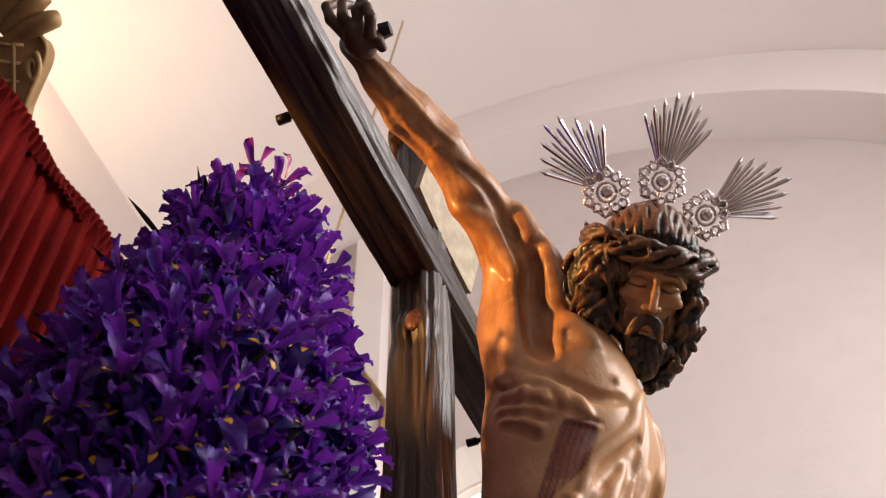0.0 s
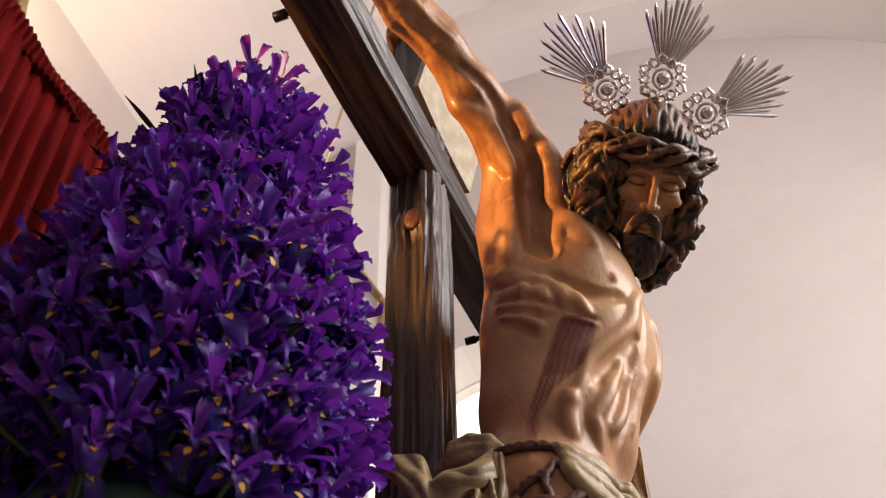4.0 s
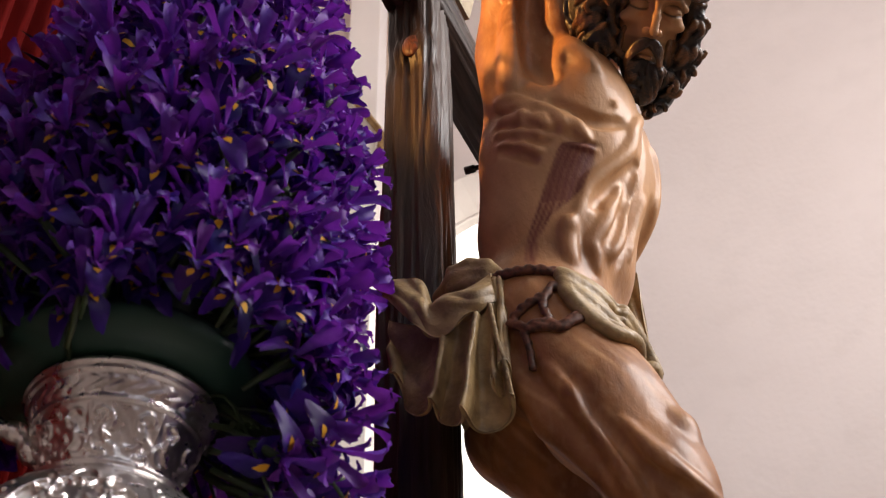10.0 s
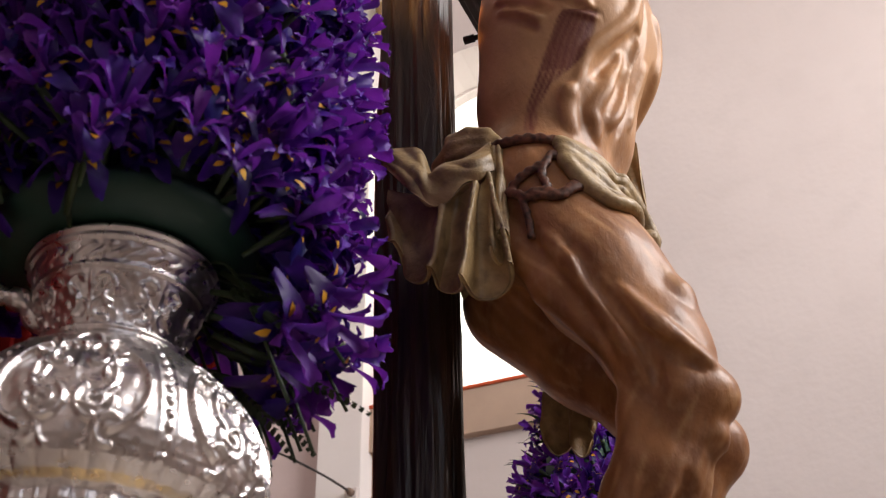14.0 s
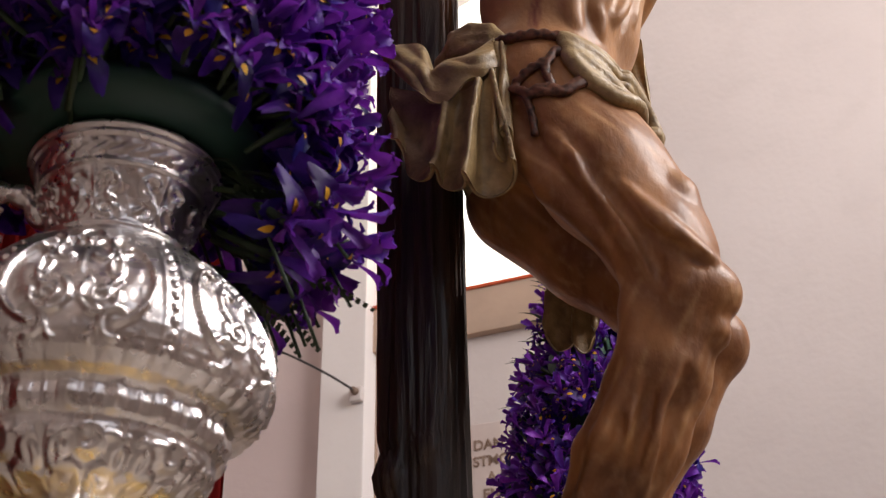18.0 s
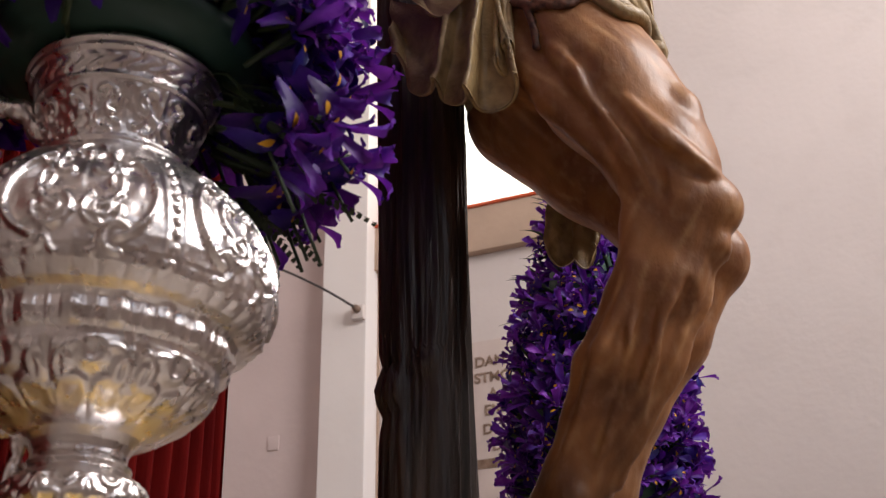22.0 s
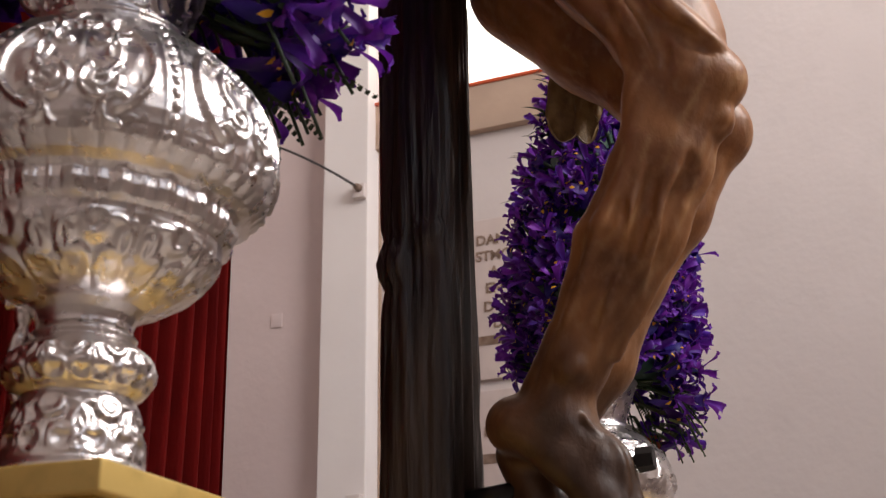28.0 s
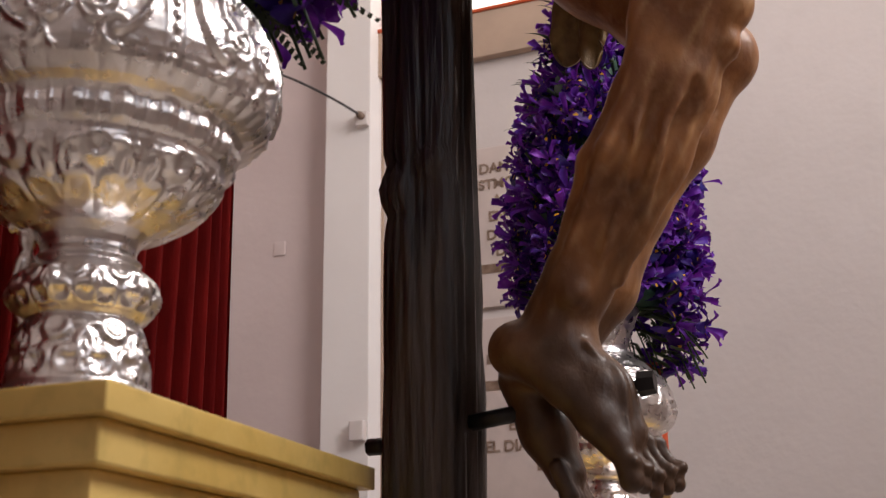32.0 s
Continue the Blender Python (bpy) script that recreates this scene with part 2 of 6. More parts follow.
def glow(name, color, strength):
    m = bpy.data.materials.new(name)
    m.use_nodes = True
    b = m.node_tree.nodes["Principled BSDF"]
    b.inputs["Base Color"].default_value = (*color, 1)
    b.inputs["Emission Color"].default_value, b.inputs["Emission Strength"].default_value = (*color, 1), strength
    return m


def mesh_of(name, bm, mats, smooth=True):
    me = bpy.data.meshes.new(name)
    bm.to_mesh(me)
    bm.free()
    for m in mats if isinstance(mats, (list, tuple)) else [mats]:
        me.materials.append(m)
    if smooth:
        me.shade_smooth()
    return me


def part(name, bm, mats, parent=None, label="", m=None, smooth=True):
    ob = new(name, bm if isinstance(bm, bpy.types.Mesh) else mesh_of(name, bm, mats, smooth))
    if parent:
        ob.parent = parent
    if m is not None:
        ob.matrix_basis = m
    return tagged(ob, label)


def thing(name, m, label, category, group="", kind=""):
    ob = new(name)
    ob.empty_display_size = 0.1
    ob.matrix_basis = m
    return tagged(ob, label, category, group, kind)


def box(bm, lo, hi, bevel=0.0, mat=0):
    vs = [bm.verts.new((x, y, z)) for x in (lo[0], hi[0]) for y in (lo[1], hi[1]) for z in (lo[2], hi[2])]
    fs = [bm.faces.new([vs[i] for i in q]) for q in ((0, 1, 3, 2), (4, 6, 7, 5), (0, 4, 5, 1), (2, 3, 7, 6), (0, 2, 6, 4), (1, 5, 7, 3))]
    for f in fs:
        f.material_index = mat
    if bevel:
        bmesh.ops.bevel(bm, geom=list({e for f in fs for e in f.edges}), offset=bevel, segments=2, affect="EDGES", profile=0.7)
    return bm


def boxed(lo, hi, bevel=0.0):
    return box(bmesh.new(), lo, hi, bevel)


def lathe(profile, seg=64, shape=None):
    """Turned body from (radius, z) pairs; shape(radius, angle, z, k) may change the radius."""
    bm = bmesh.new()
    rings = []
    for k, (r, z) in enumerate(profile):
        ring = []
        for i in range(seg):
            a = 2 * math.pi * i / seg
            rr = shape(r, a, z, k) if shape else r
            ring.append(bm.verts.new((rr * math.cos(a), rr * math.sin(a), z)))
        rings.append(ring)
    for p, q in zip(rings, rings[1:]):
        for i in range(seg):
            j = (i + 1) % seg
            bm.faces.new((p[i], p[j], q[j], q[i]))
    bm.faces.new(list(reversed(rings[0])))
    bm.faces.new(rings[-1])
    return bm


def tube(bm, pts, radius, seg=8, mat=0, flat=1.0):
    """Round bar along points; radius is a number or one for each point."""
    pts = [Vector(p) for p in pts]
    rad = radius if isinstance(radius, (list, tuple)) else [radius] * len(pts)
    rings, side = [], None
    for i, p in enumerate(pts):
        d = (pts[min(i + 1, len(pts) - 1)] - pts[max(i - 1, 0)]).normalized()
        side = (side - d * side.dot(d)).normalized() if side and (side - d * side.dot(d)).length > 1e-4 else d.orthogonal().normalized()
        up = d.cross(side)
        rings.append([bm.verts.new(p + rad[i] * (side * math.cos(2 * math.pi * k / seg) + flat * up * math.sin(2 * math.pi * k / seg))) for k in range(seg)])
    for a, b in zip(rings, rings[1:]):
        for k in range(seg):
            f = bm.faces.new((a[k], a[(k + 1) % seg], b[(k + 1) % seg], b[k]))
            f.material_index = mat
    for f in (bm.faces.new(list(reversed(rings[0]))), bm.faces.new(rings[-1])):
        f.material_index = mat
    return bm


def L(s, d, z):
    """Room place from: s towards the near end of the crossbeam, d forward of the cross, z up."""
    return Vector((d, -s, z))


def fine_path(pts, n=6):
    """Smooth curve through points."""
    P = [Vector(p) for p in pts]
    P = [P[0] * 2 - P[1], *P, P[-1] * 2 - P[-2]]
    out = []
    for i in range(1, len(P) - 2):
        for k in range(n):
            t = k / n
            a, b, c, d = P[i - 1], P[i], P[i + 1], P[i + 2]
            out.append(0.5 * (2 * b + (c - a) * t + (2 * a - 5 * b + 4 * c - d) * t * t + (3 * b - a - 3 * c + d) * t ** 3))
    return out + [P[-2]]

# ---- the room ----
VC, VZ, VR = -0.8, 5.55, 4.6          # vault: centre, springing height, radius
BACK, REAR, LEFT, RIGHT = 3.4, -7.0, -3.4, 3.4


def setting(name, bm, mats, label, category, smooth=False):
    ob = part(name, bm, mats, None, label, ROOM, smooth)
    return tagged(ob, "", category, "", "structure")


setting("floor", boxed((LEFT - 0.3, REAR - 0.3, -0.2), (RIGHT + 0.3, BACK + 0.3, 0)), FLOOR, "worn grey-brown stone church floor", "floor")
setting("altar_platform", boxed((-1.6, -1.2, 0.0), (0.9, 2.4, 1.0), 0.01), FLOOR, "plain stone altar platform under the cross", "platform")


def vault_z(x):
    return VZ + math.sqrt(max(0, VR * VR - (x - VC) ** 2))


def arc_sheet(r0, r1, y0, y1, a0, a1, n=48):
    """Curved slab between two radii about the vault's axis."""
    bm = bmesh.new()
    rows = []
    for i in range(n + 1):
        a = radians(a0 + (a1 - a0) * i / n)
        rows.append([bm.verts.new((VC + r * math.cos(a), y, VZ + r * math.sin(a))) for r, y in ((r0, y0), (r0, y1), (r1, y1), (r1, y0))])
    for p, q in zip(rows, rows[1:]):
        for k in range(4):
            bm.faces.new((p[k], p[(k + 1) % 4], q[(k + 1) % 4], q[k]))
    bm.faces.new(rows[0])
    bm.faces.new(list(reversed(rows[-1])))
    bmesh.ops.recalc_face_normals(bm, faces=bm.faces)
    return bm


setting("ceiling", arc_sheet(VR, VR + 0.25, REAR - 0.3, BACK + 0.3, 20, 128), VAULT, "smooth white plaster barrel vault", "ceiling")
setting("vault_rib", arc_sheet(VR - 0.5, VR - 0.004, BACK - 0.42, BACK - 0.002, 24, 124), VAULT, "plain white plaster arch along the end wall", "arch")

# end wall with one arched window
WX0, WX1, WZ0, WZS = -1.61, -0.45, 4.48, 6.29
WR = (WX1 - WX0) / 2


def end_wall():
    bm = bmesh.new()
    xs = [LEFT - 0.3 + (RIGHT - LEFT + 0.6) * i / 40 for i in range(41)]
    for y in (BACK, BACK + 0.45):
        def v(x, z):
            return bm.verts.new((x, y, z))
        # below, left, right and above the opening
        for x0, x1, z0, z1 in ((LEFT - 0.3, RIGHT + 0.3, -0.2, WZ0), (LEFT - 0.3, WX0, WZ0, 10.2), (WX1, RIGHT + 0.3, WZ0, 10.2)):
            bm.faces.new((v(x0, z0), v(x1, z0), v(x1, z1), v(x0, z1)))
        n = 20
        for i in range(n):
            a, b = math.pi * (1 - i / n), math.pi * (1 - (i + 1) / n)
            c = (WX0 + WX1) / 2
            xa, xb = c + WR * math.cos(a), c + WR * math.cos(b)
            bm.faces.new((v(xa, WZS + WR * math.sin(a)), v(xb, WZS + WR * math.sin(b)), v(xb, 10.2), v(xa, 10.2)))
    c, n = (WX0 + WX1) / 2, 20
    rim = [(WX0, WZ0)] + [(c + WR * math.cos(math.pi * (1 - i / n)), WZS + WR * math.sin(math.pi * (1 - i / n))) for i in range(n + 1)] + [(WX1, WZ0)]
    for (xa, za), (xb, zb) in zip(rim, rim[1:] + rim[:1]):
        q = [bm.verts.new(p) for p in ((xa, BACK, za), (xb, BACK, zb), (xb, BACK + 0.45, zb), (xa, BACK + 0.45, za))]
        bm.faces.new(q)
    bmesh.ops.remove_doubles(bm, verts=bm.verts, dist=1e-4)
    return bm


setting("wall_end", end_wall(), PLASTER, "plain pinkish-white plaster wall with an arched window", "wall")
setting("wall_left", boxed((LEFT - 0.3, -1.7, -0.2), (LEFT, BACK - 0.002, vault_z(LEFT) + 0.05)), PLASTER, "plain pinkish-white plaster side wall", "wall")
# unseen stretch of side wall, made dark so the irises' left stays dim
setting("wall_side_rear", boxed((LEFT - 0.3, REAR, -0.2), (LEFT, -1.702, vault_z(LEFT) + 0.05)), DIM_PLASTER, "unseen side wall, darkened to cut bounced light on the irises", "wall")
setting("wall_rear", boxed((LEFT - 0.3, REAR - 0.3, -0.2), (RIGHT + 0.3, REAR - 0.002, 10.2)), PLASTER, "plain plaster wall at the far end", "wall")


def side_wall():
    bm = bmesh.new()
    x0, x1, top = RIGHT + 0.002, RIGHT + 0.4, vault_z(RIGHT) + 0.3
    ys = [REAR - 0.3, -4.4, -2.4, -0.9, 1.6, BACK + 0.3]
    for i in range(5):
        if i in (1, 3):
            box(bm, (x0, ys[i] + 0.001, -0.2), (x1, ys[i + 1] - 0.001, 3.4))
            box(bm, (x0, ys[i] + 0.001, 6.9), (x1, ys[i + 1] - 0.001, top))
        else:
            box(bm, (x0, ys[i], -0.2), (x1, ys[i + 1], top))
    return bm


# this wall's rear opening is added for the fill lamp
setting("wall_right", side_wall(), PLASTER, "unseen plaster side wall with a tall window and an added rear opening", "wall")

# white pier, wall in shade beside it
setting("pier", boxed((-1.885, BACK - 0.14, 0), (-1.645, BACK - 0.002, 9.3), 0.006), WHITE, "white plaster pier on the end wall", "pier")
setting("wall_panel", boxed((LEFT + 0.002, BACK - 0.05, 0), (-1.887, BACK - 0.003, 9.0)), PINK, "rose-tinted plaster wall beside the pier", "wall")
setting("trim", boxed((-1.643, BACK - 0.012, 0.0), (-1.63, BACK - 0.003, 9.0)), SILLSTONE, "thin ochre line beside the white pier", "trim")

# window
win = thing("window_1", ROOM, "arched window full of white daylight above a stone sill", "window", kind="structure")


def window_frame():
    bm = bmesh.new()
    c, n, y = (WX0 + WX1) / 2, 20, BACK + 0.34
    out = [(WX0, WZ0)] + [(c + WR * math.cos(math.pi * (1 - i / n)), WZS + WR * math.sin(math.pi * (1 - i / n))) for i in range(n + 1)] + [(WX1, WZ0)]
    tube(bm, [Vector((x, y, z)) for x, z in out], 0.012, 6)
    return bm


part("window_frame", window_frame(), PLASTIC, win)
part("window_sill", boxed((WX0 - 0.06, BACK - 0.05, WZ0 - 0.255), (WX1 + 0.06, BACK - 0.002, WZ0 - 0.012), 0.004), SILLSTONE, win, "tan stone apron below the window")
# solid red strip in place of the bright window's glare fringe
part("sill_edge", boxed((WX0 - 0.06, BACK - 0.06, WZ0 - 0.012), (WX1 + 0.06, BACK + 0.3, WZ0 + 0.004), 0.002), WAX, win, "thin red strip standing for the glare fringe below the window")
SKYGLOW = glow("bright_sky", (1.0, 1.0, 0.90), 1.5)
part("sky_pane", boxed((WX0 - 0.02, BACK + 0.42, WZ0), (WX1 + 0.02, BACK + 0.44, WZS + WR), 0), SKYGLOW, win, "overexposed daylight behind the glass")
# ---- end of room ----

# ---- the cross ----
cross = thing("wooden_cross", ROOM, "tall dark rough-hewn wooden cross with glossy worn grain", "cross")


def hewn(length, half, seed, seg=80, step=0.02, knots=()):
    """A rough-hewn beam along z, with grooved faces and rounded corners."""
    bm = bmesh.new()
    n = int(length / step)
    rings = []
    for i in range(n + 1):
        z = length * i / n
        ring = []
        for k in range(seg):
            a = 2 * math.pi * k / seg
            ca, sa = math.cos(a), math.sin(a)
            p = 5.0
            r = half / (abs(ca) ** p + abs(sa) ** p) ** (1 / p)
            g = noise.noise(Vector((ca * 2.6 + seed, sa * 2.6, z * 1.3))) * 0.007
            g += noise.noise(Vector((ca * 7 + seed, sa * 7, z * 2.2 + 5))) * 0.0035
            g += noise.noise(Vector((ca * 15, sa * 15 + seed, z * 3.0))) * 0.002
            wob = 0.5 * noise.noise(Vector((seed, z * 1.6, a)))
            g += -0.009 * max(0, 0.22 - abs(noise.noise(Vector((ca * 6 + wob, sa * 6 + seed, z * 0.9 + 9))))) / 0.22
            g += -0.004 * max(0, 0.15 - abs(noise.noise(Vector((ca * 13 + wob * 2, sa * 13 + seed, z * 1.6 + 3))))) / 0.15
            for ka, kz, kr in knots:
                dd = ((a - ka + math.pi) % (2 * math.pi) - math.pi) * half
                q = math.hypot(dd, z - kz) / kr
                g += 0.012 * math.exp(-q * q) - 0.006 * math.exp(-(q - 1.5) ** 2 * 5)
            ring.append(bm.verts.new(((r + g) * ca, (r + g) * sa, z)))
        rings.append(ring)
    for p, q in zip(rings, rings[1:]):
        for k in range(seg):
            bm.faces.new((p[k], p[(k + 1) % seg], q[(k + 1) % seg], q[k]))
    bm.faces.new(list(reversed(rings[0])))
    bm.faces.new(rings[-1])
    return bm


HALF = 0.061
BEAM_Z = 3.835
part("post", hewn(3.45, HALF, 1.0, knots=((-1.45, 2.598, 0.042), (-1.2, 1.2, 0.02), (-2.2, 1.16, 0.028))), WOOD, cross, m=pose(0, 0, 1.0))
part("crossbeam", hewn(1.75, HALF + 0.005, 7.0, knots=((1.0, 0.5, 0.03),)), WOOD, cross, m=pose(0, 0, BEAM_Z, 0, 0, -2.2) @ pose(0, 0.875, 0, 90, 0, 0))
# reddish knot low on the near face
kn = bmesh.new()
bmesh.ops.create_uvsphere(kn, u_segments=14, v_segments=10, radius=0.027, matrix=Matrix.Diagonal((0.85, 0.42, 1.25, 1)))
part("knot", kn, KNOT, cross, "reddish carved knot", pose(0.008, -HALF - 0.004, 3.598))


def bolt(length=0.05, r=0.012):
    bm = bmesh.new()
    tube(bm, [(0, 0, 0), (0, 0, length)], r * 0.6, 10)
    tube(bm, [(0, 0, length * 0.45), (0, 0, length)], r, 6)
    return bm


for name, m in (("bolt", pose(-0.07, -0.52, BEAM_Z - 0.03, 0, -90, 0)), ("bolt", pose(-0.035, 0.52, BEAM_Z - 0.03, 0, -90, 0)), ("bolt", pose(-0.05, 0, 1.80, 0, -90, 0))):
    part(name, bolt(), IRON, cross, "black iron bolt", m)
# gilded openwork cap on the post's top


def cap_shape(r, a, z, k):
    return r * (1 + 0.12 * math.sin(8 * a + k * 1.7) * (k % 2))


part("post_cap", lathe([(0.06, 0), (0.082, 0.015), (0.085, 0.04), (0.075, 0.06), (0.09, 0.08), (0.07, 0.11), (0.03, 0.14), (0.01, 0.15)], 40, cap_shape), GOLD, cross, "gilded openwork cap", pose(-0.01, 0, 4.41))
# title board on the post above the beam
tb = bmesh.new()
n = 16
rows = []
for i in range(n + 1):
    u = i / n * 2 - 1
    curl = 0.004 * u * u
    rows.append([tb.verts.new((0.075 + curl + dx, u * 0.17, z)) for dx, z in ((0, -0.14), (0.014, -0.14), (0.014, 0.14), (0, 0.14))])
for p, q in zip(rows, rows[1:]):
    for k in range(4):
        tb.faces.new((p[k], q[k], q[(k + 1) % 4], p[(k + 1) % 4]))
tb.faces.new(rows[0])
tb.faces.new(list(reversed(rows[-1])))
bmesh.ops.recalc_face_normals(tb, faces=tb.faces)
board = part("title_board", tb, PARCHMENT, cross, "olive-beige carved title board", pose(0.0, 0, 4.105, 0, 12, 0), False)
ft = bmesh.new()
tube(ft, [L(0.0, 0.05, 1.822), L(0.0, 0.14, 1.832)], 0.012, 8)
part("foot_bar", ft, IRON, cross, "black iron bar behind the feet")
# ---- end of cross ----

# ---- the carved figure: one mesh grown from a distance field ----
import itertools


class Field:
    """Distances on a regular grid, joined softly."""

    def __init__(self, lo, hi, h):
        self.lo, self.h = np.array(lo, float), h
        self.n = np.ceil((np.array(hi) - self.lo) / h).astype(int) + 1
        self.f = np.full(self.n, 0.05, np.float32)

    def part_of(self, lo, hi):
        a = np.clip(np.floor((np.array(lo) - self.lo) / self.h).astype(int), 0, self.n - 1)
        b = np.clip(np.ceil((np.array(hi) - self.lo) / self.h).astype(int) + 1, 1, self.n)
        ax = [(self.lo[i] + self.h * np.arange(a[i], b[i])).astype(np.float32) for i in range(3)]
        return tuple(slice(a[i], b[i]) for i in range(3)), np.meshgrid(*ax, indexing="ij", sparse=True)

    def join(self, sl, d, k, mode="add"):
        f = self.f[sl]
        if mode == "add":
            h = np.clip(0.5 + 0.5 * (f - d) / k, 0, 1)
            self.f[sl] = f + (d - f) * h - k * h * (1 - h)
        else:
            d = -d
            h = np.clip(0.5 - 0.5 * (f - d) / k, 0, 1)
            self.f[sl] = f + (d - f) * h + k * h * (1 - h)

    def cone(self, a, ra, b, rb, k=0.02, mode="add"):
        """Bar from a to b with round ends, swelling from ra to rb."""
        a, b = np.array(a, float), np.array(b, float)
        pad = max(ra, rb) + 2 * k + 0.01
        sl, (X, Y, Z) = self.part_of(np.minimum(a, b) - pad, np.maximum(a, b) + pad)
        ab = b - a
        t = np.clip(((X - a[0]) * ab[0] + (Y - a[1]) * ab[1] + (Z - a[2]) * ab[2]) / max(ab @ ab, 1e-9), 0, 1)
        d = np.sqrt((X - a[0] - t * ab[0]) ** 2 + (Y - a[1] - t * ab[1]) ** 2 + (Z - a[2] - t * ab[2]) ** 2) - (ra + (rb - ra) * t)
        self.join(sl, d, k, mode)

    def chain(self, pts, k=0.015, mode="add"):
        for (*a, ra), (*b, rb) in zip(pts, pts[1:]):
            self.cone(L(*a), ra, L(*b), rb, k, mode)

    def blob(self, c, r, axes=None, k=0.02, mode="add"):
        """Ellipsoid of half-sizes r along the rows of axes."""
        c, r = np.array(c, float), np.array(r, float)
        A = np.array(axes if axes is not None else np.eye(3), float)
        pad = r.max() + 2 * k + 0.01
        sl, (X, Y, Z) = self.part_of(c - pad, c + pad)
        k0, k1 = 0, 0
        for i in range(3):
            q = (X - c[0]) * A[i, 0] + (Y - c[1]) * A[i, 1] + (Z - c[2]) * A[i, 2]
            k0 = k0 + (q / r[i]) ** 2
            k1 = k1 + (q / r[i] ** 2) ** 2
        k0, k1 = np.sqrt(k0), np.sqrt(k1)
        self.join(sl, k0 * (k0 - 1) / np.maximum(k1, 1e-6), k, mode)

    def mesh(self):
        """The zero surface as points and quads (surface nets)."""
        F, h = self.f, self.h
        neg = F < 0
        cnt = sum(neg[a:F.shape[0] - 1 + a, b:F.shape[1] - 1 + b, c:F.shape[2] - 1 + c].astype(np.int8) for a, b, c in itertools.product((0, 1), repeat=3))
        cell = np.argwhere((cnt > 0) & (cnt < 8))
        corner = {o: F[cell[:, 0] + o[0], cell[:, 1] + o[1], cell[:, 2] + o[2]] for o in itertools.product((0, 1), repeat=3)}
        acc, num = np.zeros((len(cell), 3)), np.zeros(len(cell))
        for o in corner:
            for ax in range(3):
                if o[ax]:
                    continue
                q = tuple(1 if i == ax else o[i] for i in range(3))
                va, vb = corner[o], corner[q]
                cross_ = (va < 0) != (vb < 0)
                t = np.where(cross_, va / np.where(cross_, va - vb, 1), 0)
                pt = np.tile(np.array(o, float), (len(cell), 1))
                pt[:, ax] += t
                acc[cross_] += pt[cross_]
                num[cross_] += 1
        pts = self.lo + h * (cell + acc / num[:, None])
        ids = np.full(np.array(F.shape) - 1, -1, np.int32)
        ids[cell[:, 0], cell[:, 1], cell[:, 2]] = np.arange(len(cell))
        quads = []
        for ax in range(3):
            b, c = (ax + 1) % 3, (ax + 2) % 3
            sa = [slice(None)] * 3
            sb = [slice(None)] * 3
            sa[ax], sb[ax] = slice(0, -1), slice(1, None)
            e = np.argwhere(neg[tuple(sa)] != neg[tuple(sb)])
            e = e[(e[:, b] > 0) & (e[:, c] > 0) & (e[:, b] < F.shape[b] - 1) & (e[:, c] < F.shape[c] - 1)]
            out = neg[e[:, 0], e[:, 1], e[:, 2]]

            def at(db, dc):
                q = e.copy()
                q[:, b] += db
                q[:, c] += dc
                return ids[q[:, 0], q[:, 1], q[:, 2]]

            q = np.stack([at(-1, -1), at(0, -1), at(0, 0), at(-1, 0)], 1)
            q[~out] = q[~out][:, ::-1]
            quads.append(q)
        quads = np.concatenate(quads)
        return pts, quads[(quads >= 0).all(1)]


def up_axes(a, b, side=None):
    """Rows: along a to b, then two across."""
    w = Vector(L(*b)) - Vector(L(*a))
    w.normalize()
    s = Vector(side) if side else w.orthogonal()
    s = (s - w * s.dot(w)).normalized()
    return [list(w), list(s), list(w.cross(s))]


# the head's own axes: it hangs forward over the near shoulder, leans and turns a little
SIGHT = Vector((0.052, -0.620, -0.783)).normalized()
LEVEL = Vector((0.93084, 0.36526, -0.0106))
LEVEL = (LEVEL - SIGHT * LEVEL.dot(SIGHT)).normalized()
RISE = SIGHT.cross(LEVEL)
LEAN, TURN = radians(13), radians(9)
HEAD_U = RISE * math.cos(LEAN) + LEVEL * math.sin(LEAN)
HEAD_R = LEVEL * math.cos(LEAN) - RISE * math.sin(LEAN)
FACE = SIGHT * math.cos(TURN) + HEAD_R * math.sin(TURN)
HEAD_R = HEAD_U.cross(FACE)
HEAD = L(0.044, 0.515, 3.503) + SIGHT * 0.125
HEAD_SCALE = 0.995


def hd(r, u, f):
    """A place on the head: right, up and forward of its middle."""
    return HEAD + (HEAD_R * r + HEAD_U * u + FACE * f) * HEAD_SCALE


HA = [HEAD_R, HEAD_U, FACE]


def ridge(F, pts, r, k, mode="add", lumps=0.0):
    """A muscle's ridge, or a groove, that follows the skin."""
    line = fine_path([L(*p) for p in pts], 6)
    n = len(line)
    r = r if isinstance(r, list) else [0.4 * r, *[r] * (len(pts) - 2), 0.4 * r]
    rad = np.interp(np.linspace(0, len(pts) - 1, n), range(len(pts)), r)
    rad = rad * (1 + (0.3 * np.sin(np.arange(n) * lumps) if lumps else 0))
    line = [snap(p, (-0.35 if mode == "add" else 0.35) * a) for p, a in zip(line, rad)]
    for p, q, a, b in zip(line, line[1:], rad, rad[1:]):
        F.cone(p, a, q, b, k, mode)


